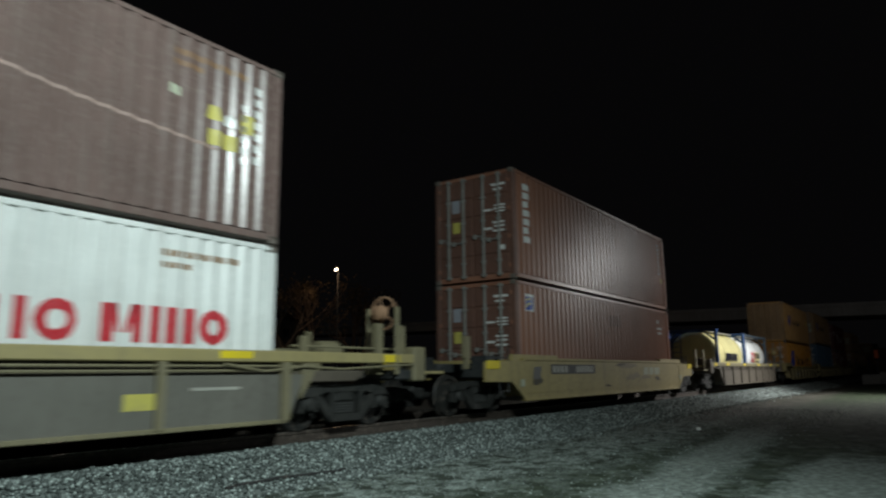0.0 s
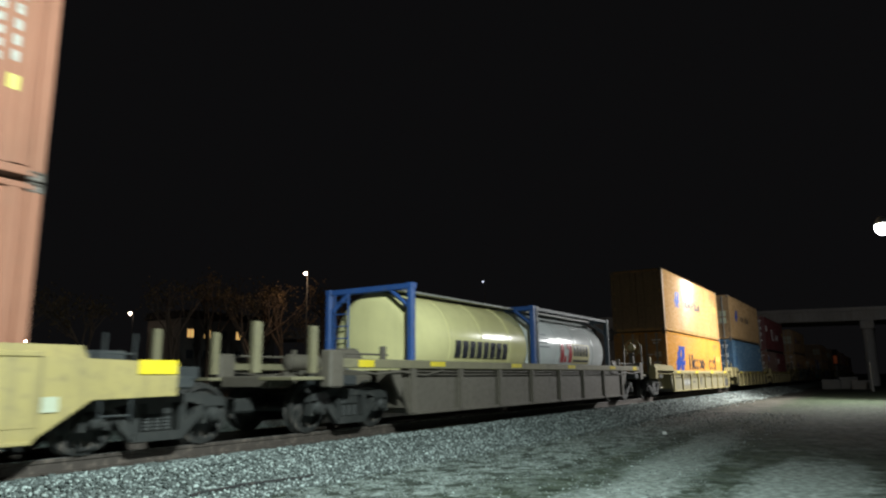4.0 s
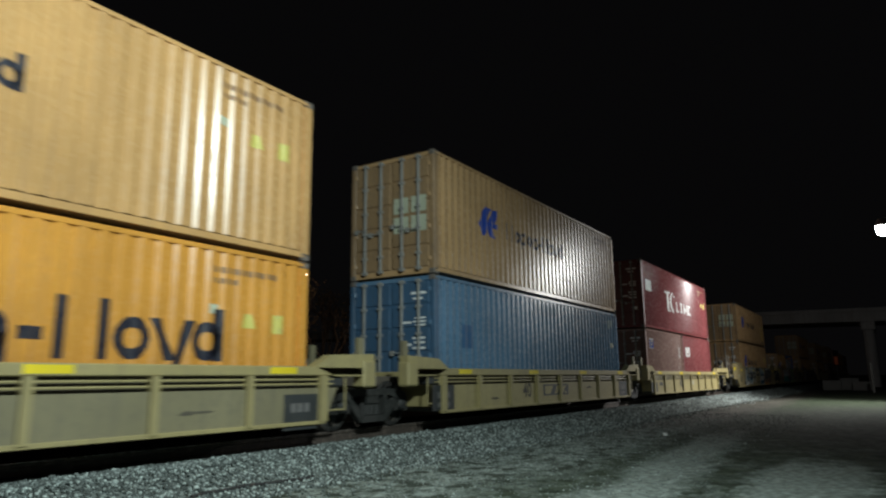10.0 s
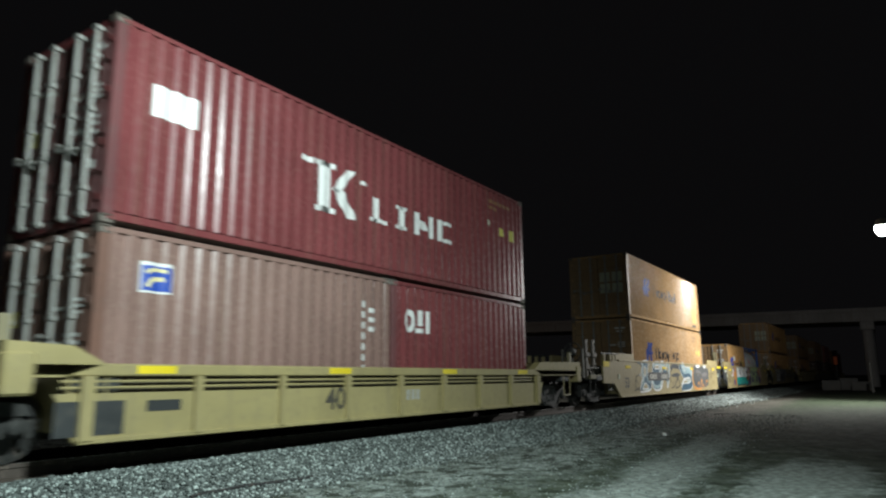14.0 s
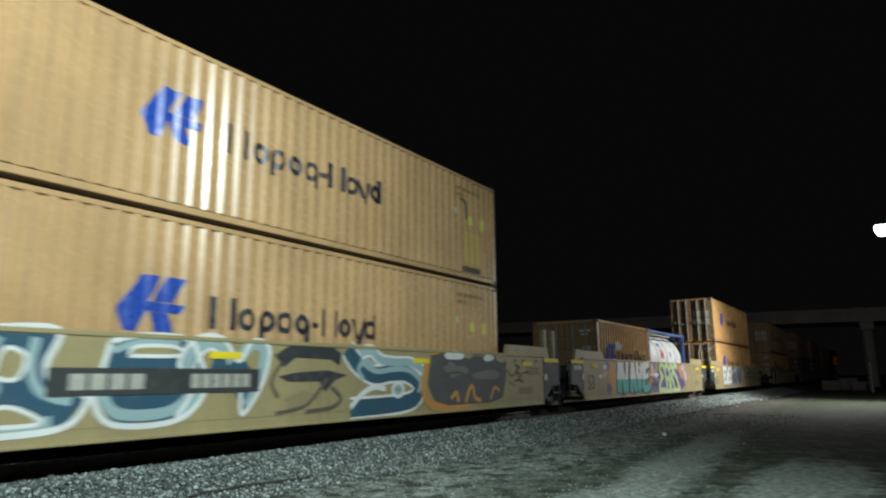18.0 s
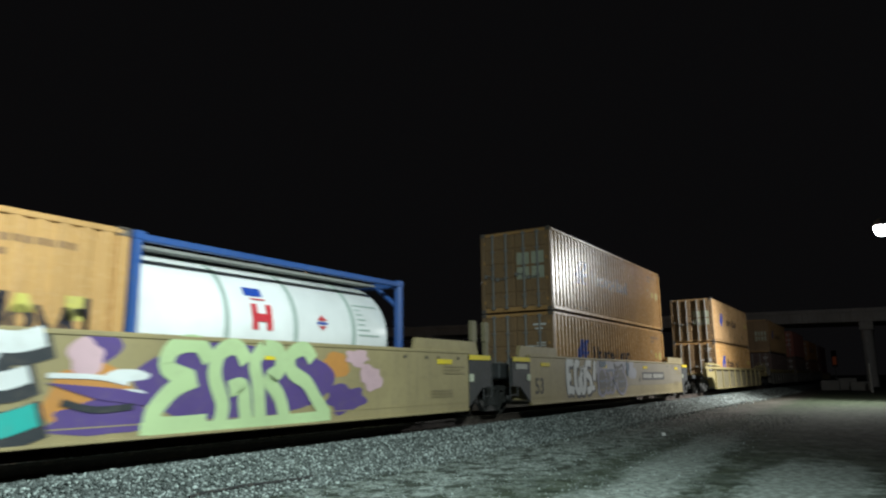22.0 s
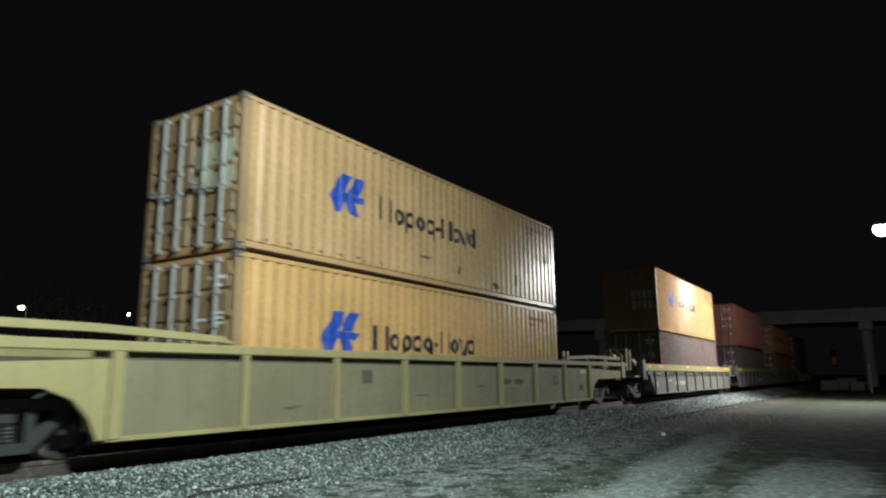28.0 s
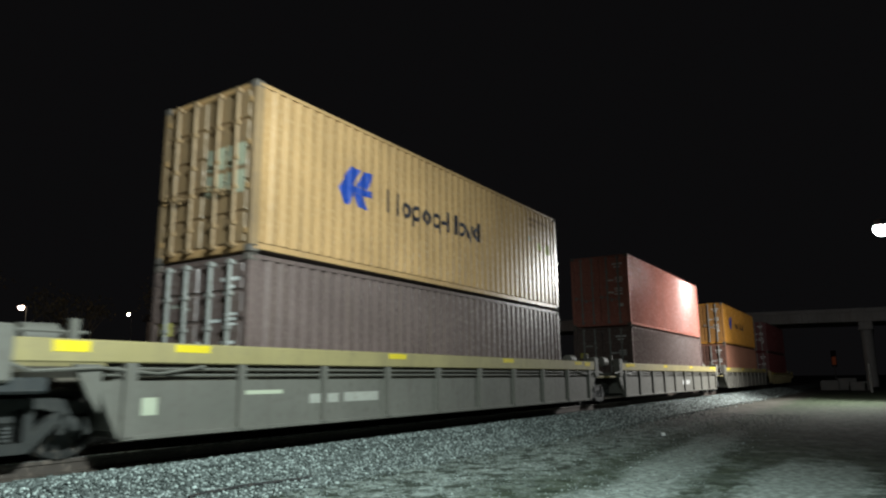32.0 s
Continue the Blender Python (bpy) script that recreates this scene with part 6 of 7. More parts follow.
    gr7 += [spray("g_white", ribbon(wave, 0.4), 0.0), spray("g_navy", ribbon(wave, 0.3), 0.002), spray("g_sky", ribbon([(px + 0.05, pz + 0.07) for px, pz in wave[1:7]], 0.1), 0.003), spray("g_white", ribbon(crest, 0.24), 0.001), spray("g_sky", ribbon(crest, 0.15), 0.003),
            spray("g_white", ring(114.28, 0.56, 0.42, 0.32, 0.07, 18), 0.004), spray("g_sky", ring(114.36, 0.62, 0.26, 0.2, 0.07, 16), 0.005), spray("g_white", ribbon([(113.1, 0.44), (113.4, 0.66), (113.75, 0.78), (114.1, 0.74)], 0.1), 0.004),
            spray("g_sky", ribbon([(113.45, 0.92), (113.3, 1.1), (113.5, 1.26), (113.75, 1.16)], 0.09), 0.004)]
    slate = [(115.62, 1.4), (116.1, 1.46), (117.6, 1.43), (119.0, 1.42), (118.96, 0.9), (118.76, 0.46), (118.1, 0.36), (116.3, 0.36), (115.8, 0.46), (115.52, 0.8)]
    gr7 += [
        ("number_panel", "black_car", [rect(107.9, 0.76, 3.1, 0.33)], 0.006), ("number_bars", "stencil_grey", bars(108.15, 0.83, 1.0, 0.19, 4, 0.2) + bars(109.8, 0.83, 1.05, 0.19, 6, 0.2), 0.008),
        spray("g_black", [[(111.3, 1.3), (111.6, 1.46), (112.55, 1.5), (112.86, 1.36), (112.8, 1.16), (112.6, 1.26), (111.75, 1.28), (111.5, 1.12)]], 0.0), spray("g_black", [[(111.4, 0.98), (111.75, 1.04), (112.5, 1.08), (113.0, 1.0), (112.7, 0.92), (112.45, 0.72), (112.3, 0.9), (111.6, 0.9)]], 0.0),
        spray("grime_and_slot_dark", ribbon([(112.5, 0.95), (112.25, 0.7), (111.95, 0.5), (111.35, 0.42)], 0.06), 0.001), spray("grime_and_slot_dark", ribbon([(112.6, 0.8), (112.85, 0.6), (112.6, 0.46), (112.0, 0.42)], 0.07), 0.001), spray("grime_and_slot_dark", ribbon([(111.45, 1.2), (111.25, 0.9), (111.4, 0.66)], 0.06), 0.001), spray("stencil_dim", blob(111.9, 0.62, 0.35, 0.12, 15, rough=0.3), 0.0),
        spray("g_orange", ribbon([(115.95, 1.5), (115.5, 1.2), (115.34, 0.8), (115.55, 0.44), (116.2, 0.33), (117.2, 0.36)], 0.17), 0.0), spray("g_orange", blob(117.3, 0.4, 0.9, 0.07, 9, rough=0.2), 0.0), spray("g_slate", [slate], 0.002),
        spray("g_orange", ribbon([(116.4, 0.5), (116.62, 0.62), (116.7, 0.42)], 0.1), 0.004), spray("g_orange", ribbon([(117.0, 0.4), (117.15, 0.66), (117.32, 0.74), (117.42, 0.5), (117.7, 0.42)], 0.1), 0.004), spray("g_orange", ribbon([(118.15, 0.44), (118.35, 0.7), (118.6, 0.62)], 0.08), 0.004), spray("grime_and_slot_dark", ribbon([(116.0, 1.0), (116.7, 1.05), (117.3, 0.9)], 0.05), 0.004), spray("g_grey", blob(116.6, 1.1, 0.5, 0.14, 8, rough=0.3), 0.003), spray("g_grey", blob(118.0, 1.0, 0.6, 0.12, 18, rough=0.3), 0.003),
        spray("g_white", blob(116.55, 1.42, 0.4, 0.1, 71), 0.005), spray("g_white", blob(118.1, 1.4, 0.24, 0.09, 72), 0.005), spray("tan", blob(117.15, 1.44, 0.2, 0.08, 73), 0.005), spray("tan", blob(118.7, 1.4, 0.25, 0.1, 74), 0.005),
        ("spray_paint", "grime_and_slot_dark", ribbon([(119.05, 1.12), (119.3, 0.98), (119.55, 1.06), (119.7, 0.93), (119.95, 1.05), (120.25, 1.06)], 0.035), 0.0), ("spray_paint", "grime_and_slot_dark", ribbon([(119.5, 1.25), (119.72, 1.2), (119.55, 1.1), (119.75, 1.02)], 0.05), 0.0005),
        ("spray_paint", "grime_and_slot_dark", ribbon([(119.4, 0.84), (119.65, 0.88), (119.9, 0.83)], 0.04), 0.0), ("spray_paint", "stencil_dim", ribbon([(119.2, 1.05), (119.15, 0.85), (119.5, 0.75)], 0.04), 0.0), ("spray_paint", "stencil_dim", ribbon([(120.0, 0.98), (119.9, 0.8)], 0.04), 0.0)]

    def small(x, wide=True):
        """Faint stencil lines and small dark holes near the right end of a smooth side; x: that end."""
        rows = [("stencil", "stencil_dim", [rect(x - 1.05, z, 0.85 - 0.15 * (k % 2), 0.035)], 0.0) for k, z in enumerate((1.16, 1.09, 1.02))]
        rows += [("stencil", "stencil_dim", [rect(x - 1.5, z, 0.8, 0.035)], 0.0) for z in (0.66, 0.6, 0.54)]
        return rows + [("hole", "grime_and_slot_dark", [rect(x - d, 1.33, 0.09, 0.06)], 0.0) for d in (0.5, 1.3, 1.75, 2.5)]
    gr7 += [spray("grime_and_slot_dark", ribbon([(106.72, 1.0), (106.4, 0.92), (106.2, 0.66), (106.35, 0.48), (106.75, 0.52)], 0.05), 0.0), spray("grime_and_slot_dark", ribbon([(106.05, 0.42), (106.5, 0.45), (106.9, 0.4)], 0.035), 0.0), spray("grime_and_slot_dark", ribbon([(106.25, 0.8), (106.5, 0.72), (106.62, 0.6)], 0.03), 0.0), spray("g_navy", ribbon([(106.6, 1.46), (107.0, 1.4), (107.2, 1.3)], 0.05), 0.0), spray("stencil_grey", blob(106.95, 0.98, 0.2, 0.07, 131, rough=0.4), 0.0)]
    gr7 += small(121.2)
    w(101.2, 122.7, 104.45, 121.2, "tan", "tan smooth-sided well car covered in blue and white spray paint", trucks=(102.85, 122.85), posts=(121.78, 122.38), posts_low=(101.83, 102.45), gusset_left=("tan", 1.66), brakes=((101.35, -1.0, 1.72, "truck"),), texts=(("53", 105.02, 0.54, 0.52),), marks=gr7, **s53)
    # fat sprayed strokes, white above and teal below, with a dark shadow
    fat = [([(127.5, 0.36), (127.56, 0.9), (127.72, 1.44)], 0.5), ([(127.85, 1.42), (128.0, 0.95), (128.22, 0.38)], 0.42), ([(128.36, 0.4), (128.42, 0.9), (128.52, 1.46)], 0.3),
           ([(128.86, 0.36), (128.98, 0.9), (129.12, 1.44)], 0.36), ([(129.16, 1.44), (129.3, 0.9), (129.42, 0.38)], 0.36), ([(129.0, 0.74), (129.4, 0.74)], 0.2),
           ([(129.66, 1.46), (129.76, 0.9), (129.84, 0.4)], 0.32), ([(129.9, 0.4), (130.1, 0.95), (130.34, 1.46)], 0.3), ([(130.38, 0.44), (130.5, 0.9), (130.66, 1.42)], 0.38),
           ([(130.6, 1.38), (130.95, 1.36), (131.25, 1.44)], 0.24), ([(130.5, 0.94), (130.85, 0.94), (131.12, 1.02)], 0.2), ([(130.35, 0.48), (130.8, 0.46), (131.24, 0.58)], 0.26)]

    def cut(shapes, z, keep):
        """The part of shapes above (1) or below (-1) a height."""
        out = []
        for sh in shapes:
            q = clip([(pz, px) for px, pz in sh], z if keep > 0 else -9, 9 if keep > 0 else z)
            if q:
                out.append([(px, pz) for pz, px in q])
        return out
    gr8 = [("spray_paint", "g_orange", blob(126.85, 0.9, 0.5, 0.5, 20, rough=0.2), 0.0), ("spray_paint", "g_orange", blob(131.85, 0.75, 0.5, 0.42, 21, rough=0.2), 0.0), ("spray_paint", "g_orange", blob(136.1, 1.15, 0.35, 0.25, 22, rough=0.2), 0.0),
           ("spray_paint", "g_purple", blob(134.2, 0.9, 1.85, 0.56, 30, rough=0.1), 0.001), ("spray_paint", "g_purple", blob(132.05, 0.5, 0.7, 0.2, 24, rough=0.2), 0.001), ("spray_paint", "g_purple", blob(136.4, 0.6, 0.5, 0.24, 25, rough=0.3), 0.001),
           ("spray_paint", "g_purple", blob(126.5, 0.52, 0.25, 0.2, 26), 0.001), ("spray_paint", "g_purple", blob(126.45, 1.3, 0.2, 0.14, 27), 0.001), ("spray_paint", "g_purple", blob(131.9, 1.32, 0.3, 0.18, 23), 0.0015),
           ("spray_paint", "g_pink", blob(131.75, 1.22, 0.24, 0.2, 28, rough=0.25), 0.003), ("spray_paint", "g_pink", blob(126.1, 1.02, 0.2, 0.12, 29, rough=0.25), 0.003), ("spray_paint", "g_pink", blob(137.1, 0.95, 0.35, 0.2, 31, rough=0.3), 0.003), ("spray_paint", "g_pink", blob(136.7, 1.3, 0.3, 0.15, 34, rough=0.3), 0.003),
           ("spray_paint", "g_white", blob(132.3, 1.0, 0.32, 0.07, 32), 0.004), ("spray_paint", "g_white", blob(132.35, 0.78, 0.2, 0.05, 33), 0.004), ("spray_paint", "g_white", blob(126.15, 1.25, 0.2, 0.09, 35), 0.004), ("spray_paint", "g_white", blob(125.7, 0.95, 0.18, 0.07, 36), 0.004)]
    for k, (p, wd) in enumerate(fat):
        gr8.append(("spray_paint", "g_black", ribbon([(px + 0.09, pz - 0.05) for px, pz in p], wd + 0.16), 0.004))
    for k, (p, wd) in enumerate(fat):
        rib = ribbon(p, wd)
        gr8.append(("spray_paint", "g_white", rib, 0.0055 + 0.0002 * k))
        gr8.append(("spray_paint", "g_teal", cut(rib, 0.84, -1), 0.008 + 0.0002 * k))
    gr8 = [g for g in gr8 if g[2]]
    pale = [[(133.5, 1.2), (133.3, 1.42), (132.92, 1.36), (132.84, 1.1), (133.2, 0.96)], [(133.3, 0.96), (132.95, 0.82), (132.66, 0.5), (132.8, 0.36), (133.5, 0.36)], [(134.16, 1.18), (133.98, 1.4), (133.68, 1.32), (133.6, 1.0), (133.76, 0.6), (133.72, 0.34)],
            [(133.86, 0.8), (134.1, 0.84), (134.16, 0.56), (134.2, 0.34)], [(134.5, 1.42), (134.32, 1.2), (134.4, 0.86), (134.46, 0.34)], [(134.5, 1.42), (134.8, 1.36), (134.82, 1.08), (134.62, 0.94), (134.84, 0.66), (134.96, 0.34)],
            [(135.56, 1.24), (135.36, 1.42), (135.06, 1.32), (135.08, 1.06), (135.42, 0.88), (135.68, 0.58), (135.92, 0.34)], [(132.5, 0.34), (133.6, 0.3), (134.8, 0.32), (136.0, 0.34)]]
    for k, p in enumerate(pale):
        gr8.append(spray("g_lime", ribbon(p, 0.24 if k < 7 else 0.16), 0.005 + 0.0003 * k))
    gr8 += [spray("g_purple", [[(131.3, 0.92), (132.2, 0.84), (132.8, 0.72), (132.6, 0.62), (131.9, 0.72)]], 0.0035), spray("g_white", ribbon([(131.32, 1.0), (131.9, 0.98), (132.3, 0.9)], 0.06), 0.004), spray("g_black", ribbon([(131.5, 0.7), (131.9, 0.6), (132.4, 0.62)], 0.08), 0.004)]
    gr8 += small(140.6)
    w(123.0, 142.2, 124.2, 140.6, "tan", "tan smooth-sided well car with large teal and green spray-painted shapes", trucks=(142.4,), posts=(141.2, 141.8), texts=(("53", 124.52, 0.54, 0.64),), marks=gr8, **s53)
    gr9 = []
    glyphs = [[(146.38, 1.4), (146.36, 0.9), (146.42, 0.5)], [(146.3, 1.36), (146.6, 1.36), (146.84, 1.38)], [(146.4, 0.92), (146.62, 0.94)], [(146.3, 0.52), (146.6, 0.56), (146.86, 0.5)],
              [(147.3, 1.3), (147.05, 1.36), (146.96, 1.0), (147.02, 0.6), (147.25, 0.5), (147.34, 0.78), (147.18, 0.84)], [(147.56, 1.2), (147.4, 0.9), (147.5, 0.52), (147.7, 0.58), (147.74, 1.0), (147.58, 1.2)],
              [(148.32, 1.34), (147.98, 1.38), (147.86, 1.08), (148.18, 0.9), (148.28, 0.6), (147.9, 0.5)], [(148.66, 1.44), (148.6, 1.1), (148.54, 0.82)], [(148.46, 0.66), (148.44, 0.5)]]
    for k, p in enumerate(glyphs):
        gr9.append(("spray_paint", "g_black", ribbon([(px + 0.03, pz - 0.03) for px, pz in p], 0.36), 0.0 + 0.0003 * k))
    for k, p in enumerate(glyphs):
        gr9.append(("spray_paint", "g_white", ribbon(p, 0.23), 0.002 + 0.0003 * k))
    # smoky round forms with lilac rims on a patchy haze
    gr9 += [spray("buffed_tan", [[(148.9, 1.44), (160.0, 1.44), (160.0, 0.66), (156.5, 0.6), (152.4, 0.62), (151.6, 0.5), (148.9, 0.6)]], 0.0)]
    for k, (x, z, r, h) in enumerate(((149.15, 1.2, 0.4, 0.28), (149.9, 1.3, 0.5, 0.2), (150.6, 1.25, 0.5, 0.24), (151.45, 1.3, 0.6, 0.2), (152.35, 1.2, 0.42, 0.3), (150.55, 0.72, 0.4, 0.24), (152.75, 1.05, 0.35, 0.2), (149.0, 0.7, 0.18, 0.4))):
        gr9.append(spray("g_haze", blob(x, z, r, h, 41 + k, rough=0.22), 0.0008 + 0.0002 * k))
    for k, (x, z, r, h) in enumerate(((150.24, 0.64, 0.26, 0.23), (149.82, 0.76, 0.31, 0.35), (149.3, 0.75, 0.36, 0.41), (150.7, 0.93, 0.26, 0.22), (151.3, 0.73, 0.5, 0.37))):
        gr9.append(spray("g_lilac", blob(x, z, r + 0.09, h + 0.07, 80 + k, rough=0.05), 0.0026 + 0.0006 * k))
        gr9.append(spray("g_smoke", blob(x, z, r, h, 80 + k, rough=0.05), 0.0029 + 0.0006 * k))
        for i, f in enumerate((-0.55, -0.2, 0.15, 0.5)):
            half = r * 0.8 * (1 - f * f) ** 0.5
            gr9.append(spray(("g_smoke_tan", "g_slate", "g_blue", "g_slate")[i], ribbon([(x - half, z + f * h), (x, z + f * h - 0.03), (x + half * 0.8, z + f * h + 0.02)], h * (0.13 if i != 1 else 0.22)), 0.006 + 0.0002 * k))
    for k, (tone, p, wd) in enumerate((("g_navy", [(149.1, 1.36), (149.4, 1.34), (149.68, 1.37)], 0.2), ("g_blue", [(149.75, 1.13), (150.2, 1.16), (150.62, 1.12)], 0.09), ("g_slate", [(150.55, 1.36), (150.8, 1.24), (151.25, 1.3), (151.4, 1.38)], 0.12),
                                         ("g_smoke", [(150.75, 1.14), (151.1, 1.1), (151.4, 1.16)], 0.13), ("g_navy", [(151.9, 1.44), (152.02, 1.3), (151.94, 1.12), (152.05, 0.98)], 0.17), ("g_blue", [(152.15, 1.42), (152.2, 1.24), (152.06, 1.14)], 0.1),
                                         ("g_lilac", [(151.5, 1.36), (151.62, 1.2), (151.58, 1.08)], 0.09), ("g_blue", [(150.5, 0.95), (150.42, 0.8), (150.62, 0.7)], 0.07))):
        gr9.append(spray(tone, ribbon(p, wd), 0.0075 + 0.0003 * k))
    gr9 += [("spray_paint", "g_black", [[(153.35, 0.75), (153.5, 0.75), (153.45, 0.98)]], 0.001),
           ("number_panel", "black_car", [rect(153.8, 0.8, 3.1, 0.3)], 0.002), ("number_bars", "stencil_grey", bars(153.95, 0.87, 1.15, 0.16, 4, 0.2) + bars(155.3, 0.87, 1.45, 0.16, 6, 0.2), 0.004)]
    gr9 += small(160.0)
    w(142.5, 163.9, 143.8, 160.0, "tan", "tan smooth-sided well car with white and blue spray-painted blocks", trucks=(162.0,), texts=(("53", 144.08, 0.5, 0.6),), marks=gr9, **s53)
    w(164.6, 187.9, 167.5, 183.7, "yellow_car", "yellow ribbed well car with arched ends and stencilled panels", top=1.42, chord=0.13, slot=0.1, ribs=9, panel="olive_car", trucks=(166.5, 185.4), ends=("arch", "arch"), brakes=((186.9, -1.15, 1.62, "yellow_car"),), texts=(("53", 180.75, 0.72, 0.36),), sticker=False,
      marks=[("paint_patch", "grime_and_slot_dark", [rect(172.3, 0.85, 0.3, 0.24), rect(182.72, 0.53, 0.33, 0.18)], 0.0), ("number_panel", "stencil_dim", [rect(177.6, 0.7, 1.9, 0.28)], 0.0), ("number_smear", "grime_and_slot_dark", blob(177.95, 0.84, 0.24, 0.07, 141, rough=0.4) + blob(178.6, 0.83, 0.3, 0.07, 142, rough=0.4), 0.002), ("number_smear", "g_grey", [rect(179.25, 0.72, 0.22, 0.24)], 0.002), ("stencil", "placard_pale", [rect(182.9, 1.03, 0.46, 0.12)], 0.0),
             ("paint_patch", "grime_and_slot_dark", blob(176.6, 0.74, 0.17, 0.02, 65, rough=0.6) + blob(170.6, 0.5, 0.2, 0.02, 66, rough=0.6) + blob(174.2, 0.6, 0.16, 0.02, 67, rough=0.6), 0.0)])
    dk = dict(top=1.42, chord=0.27, slot=0.22, ribs=10, panel="grey_car", chord_paint="yellow_car")
    w(188.5, 208.6, 191.0, 207.0, "grey_car", "dark grey ribbed well car with a pale top sill", trucks=(189.8, 208.8), posts=(188.1, 188.5), marks=[("stencil", "placard_pale", [rect(191.3, 0.5, 0.22, 0.22), rect(192.9, 0.72, 0.8, 0.06)], 0.0), ("stencil", "stencil_grey", [rect(194.3, 0.55, 0.7, 0.15), rect(195.15, 0.55, 0.95, 0.16)], 0.0)], **dk)
    w(209.0, 227.9, 210.4, 226.4, "grey_car", "dark grey ribbed middle well car", trucks=(228.1,), marks=[("stencil", "reflect_white", bars(219.0, 0.55, 1.4, 0.2, 4), 0.0)], **dk)
    w(228.3, 247.4, 229.7, 245.7, "grey_car", "dark grey ribbed end well car", trucks=(247.2,), **dk)
    w(248.2, 266.0, 250.4, 262.9, "yellow_car", "yellow ribbed well car at the end of sight", trucks=(249.6, 264.6), **n40)


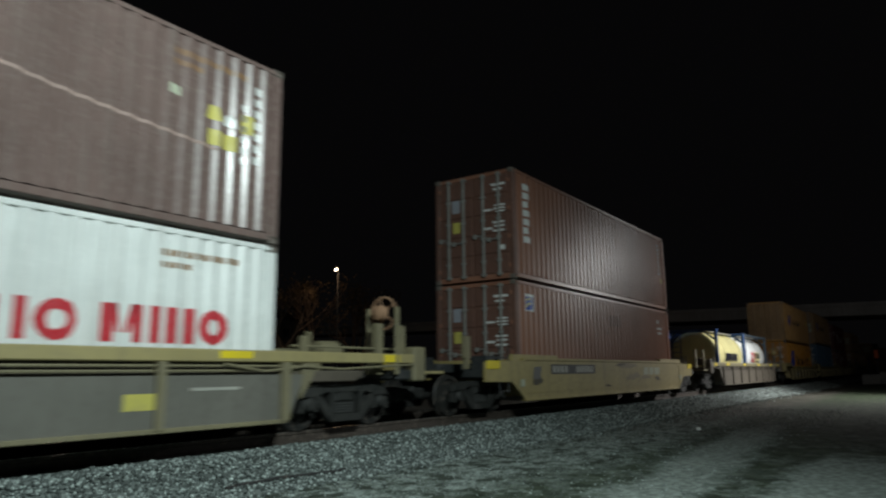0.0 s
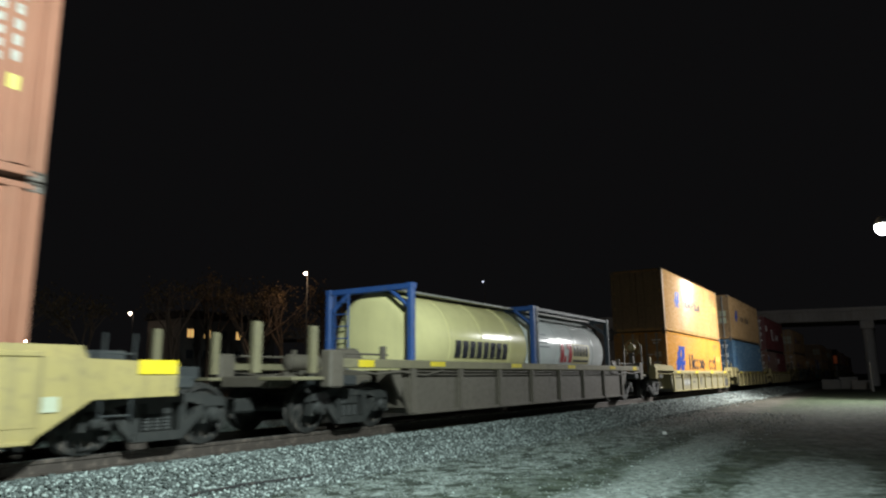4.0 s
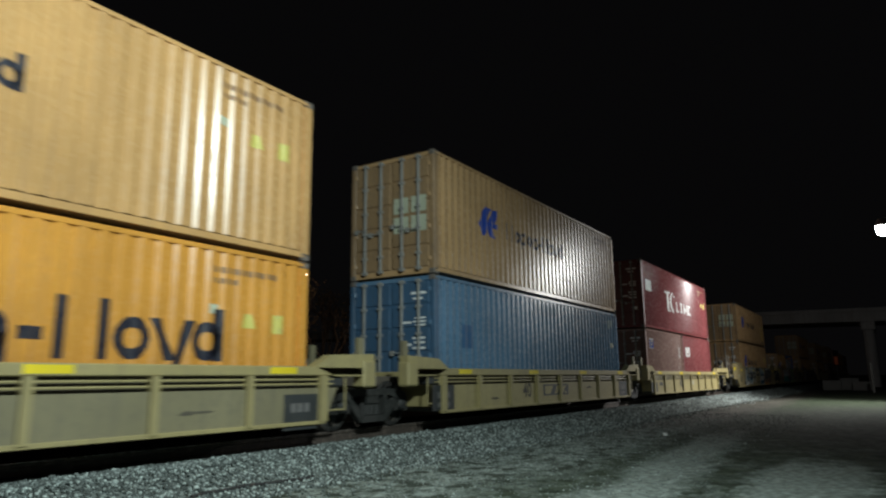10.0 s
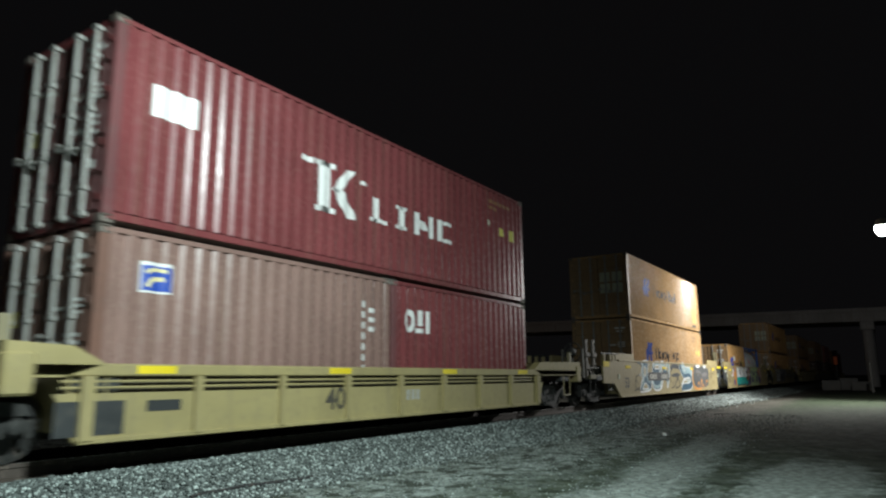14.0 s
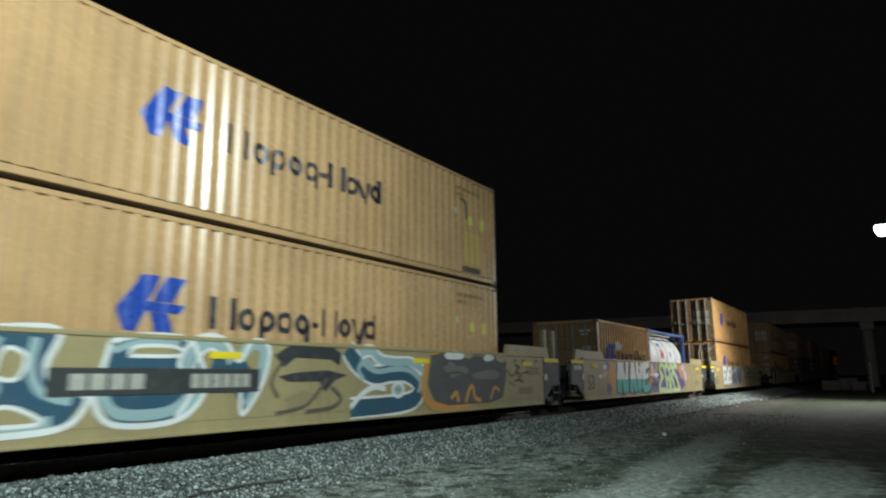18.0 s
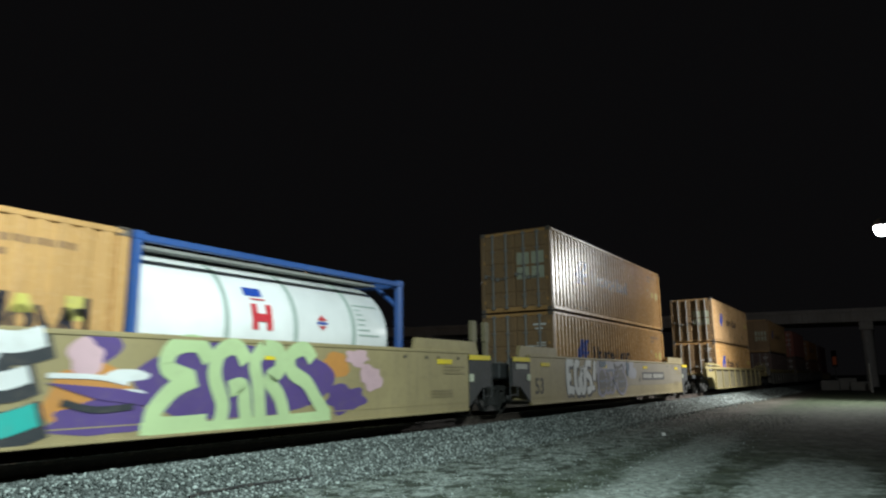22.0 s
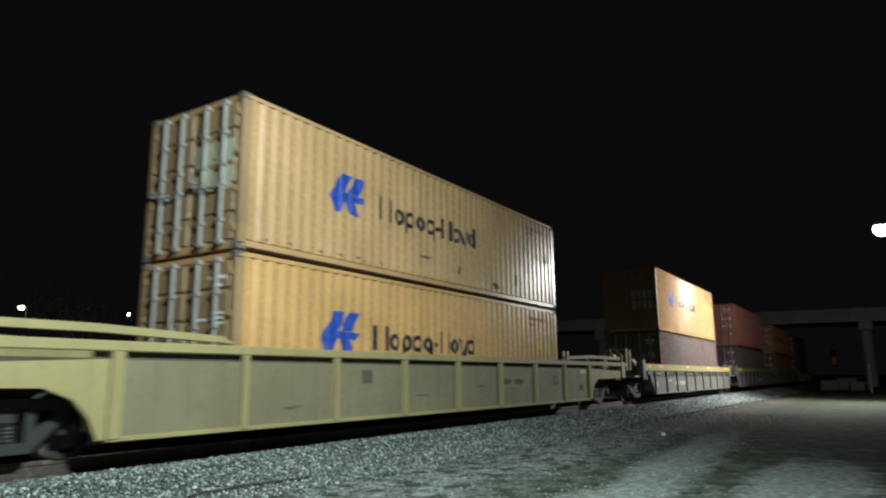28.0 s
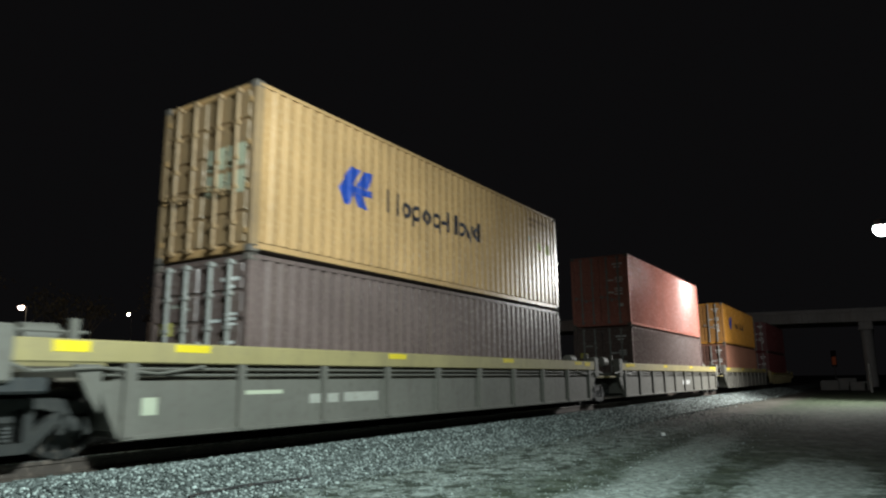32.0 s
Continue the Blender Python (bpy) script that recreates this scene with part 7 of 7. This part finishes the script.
def build_surroundings():
    street_lamp(LAMP_FAR, (40.2, -2.4), "lamp_glow", "tall steel yard lamp shining white beside the track", big=1.7)
    street_lamp(LAMP_NEAR, (3.0, -4.4), "lamp_glow", "tall steel yard lamp behind the viewpoint")
    for at, head in (((42.3, 90, 10.8), "sodium"), ((56.8, 90, 11.0), "sodium"), ((47.0, 46.1, 11.55), "sodium"), ((43.0, 90, 6.5), "sodium"), ((45.4, 90, 5.9), "sodium")):
        street_lamp(at, (at[0] + 0.9, at[1] + 0.6), head, "distant street lamp with a warm glowing lens", r=0.08, steel="black_car", big=1.6 if at[0] < 42.5 else 1.0 if at[1] > 60 else 0.65)
    street_lamp((106.8, 60, 18.7), (107.5, 60), "dim_glow", "tall distant mast with a faint lamp", r=0.15)
    bridge()
    for i, (x, y, h) in enumerate(((44, 50, 12), (50, 52, 14), (54, 49, 11), (39, 55, 12), (60, 56, 13), (34, 60, 11), (68, 60, 14), (28, 64, 12), (47, 60, 15), (57, 64, 15))):
        tree(x, y, h, 50 + i)
    far = new("apartment_building")
    far.matrix_basis = pose(70, 84, 0)
    tagged(far, "dark distant apartment building with a few lit windows", "building")
    part("wall", B(-9, 9, 0, 8, 0, 10.2, bev=0.05), "concrete_dark", far)
    part("roof", slab(bmesh.new(), [(-9.5, 10.2), (9.5, 10.2), (8.6, 11.4), (-8.6, 11.4)], -0.4, 8.4), "seal", far)
    for i in range(6):
        for j in range(3):
            lit_here = (i, j) in ((0, 2), (1, 2), (4, 1), (3, 2))
            wn = part("window", B(-0.62, 0.62, -0.05, 0.05, 0, 1.35), "concrete_dark", far, at=pose(-7.4 + i * 2.95, -0.03, 1.4 + 3.0 * j))
            for k in (-1, 1):
                part("pane", B(k * 0.29 - 0.25, k * 0.29 + 0.25, -0.075, -0.051, 0.08, 1.27), "window_glow" if lit_here else "frame_dark", wn)
    # blocks and post by the overpass
    for dx, dy, ht in ((0, 0, 0.9), (1.0, -1.6, 1.1), (-0.6, -3.0, 0.8)):
        b = part("concrete_block", B(-0.5, 0.5, -0.75, 0.75, 0, ht, bev=0.06), "concrete_dark", at=pose(72 + dx, 4.2 + dy * 0.8, 0, 0, 0, 12 * dx))
        tagged(b, "weathered concrete block on the lot", "block", "blocks by the overpass")
    lit = part("litter", slab(bmesh.new(), [(-0.12, 0.0), (0.1, 0.0), (0.14, 0.06), (0.02, 0.07), (-0.1, 0.05)], -0.04, 0.05), "reflect_white", at=pose(17.05, 4.64, height(17.05, 4.64) - 0.005, 0, 0, 20))
    tagged(lit, "crumpled scrap of white paper on the dirt lot", "litter")
    cb = bmesh.new()
    run_of = [(5.3, 6.93), (5.55, 6.97), (5.85, 6.955), (6.12, 6.98), (6.35, 6.95), (6.56, 6.93), (6.8, 6.92), (7.04, 6.88), (7.3, 6.9)]
    rings = [[cb.verts.new((x, y + 0.022 * math.cos(k * math.pi / 4), bank(y) + 0.024 + 0.022 * math.sin(k * math.pi / 4))) for k in range(8)] for x, y in run_of]
    for r0, r1 in zip(rings, rings[1:]):
        for k in range(8):
            cb.faces.new((r0[k], r1[k], r1[(k + 1) % 8], r0[(k + 1) % 8]))
    cb.faces.new(rings[0])
    cb.faces.new(rings[-1][::-1])
    bmesh.ops.recalc_face_normals(cb, faces=cb.faces[:])
    tagged(part("cable", cb, "seal"), "black cable half buried in the grey ballast stones", "cable")
    p = part("marker_post", rod(bmesh.new(), (0, 0, 0), (0, 0, 2.3), 0.1, 10, 0.09), "steel_grey", at=pose(64, 0.9, 0))
    tagged(p, "grey steel marker post on the lot", "post")
    sg = new("signal")
    sg.matrix_basis = pose(118, 6.0, 0)
    tagged(sg, "red railway signal on a post by the track", "signal")
    part("post", rod(bmesh.new(), (0, 0, 0), (0, 0, 3.4), 0.08, 8), "pole", sg)
    part("housing", B(-0.06, 0.15, -0.35, 0.35, 2.6, 5.0, bev=0.05), "seal", sg)
    part("lens", B(-0.12, -0.061, -0.26, 0.26, 2.9, 4.1, bev=0.02), "red_glow", sg, "dull red glowing lens")


def motions():
    """All that moves: the cars with their loads roll by; the wheels turn."""
    times = [0.5 * i for i in range(65)]
    for thing, x, y, z in MOVERS:
        walk(thing, [(t, pose(x - run(t), y, z)) for t in times])
    fine = [i / 15 for i in range(481)]
    turns = [-math.degrees(run(t) / WHEEL_R) for t in fine]
    for ws, x, y, z in WHEELS:
        walk(ws, [(t, pose(x, y, z, 0, a, 0)) for t, a in zip(fine, turns)])


build_ground()
build_train()
build_surroundings()
build_track()
stones("ballast_stones", 78000, on_bank, 0.0185, "loose grey crushed stones on the ballast shoulder", seed=3)
stones("lot_gravel", 9000, on_lot, 0.012, "scattered grey stones on the dirt lot", seed=4)
motions()
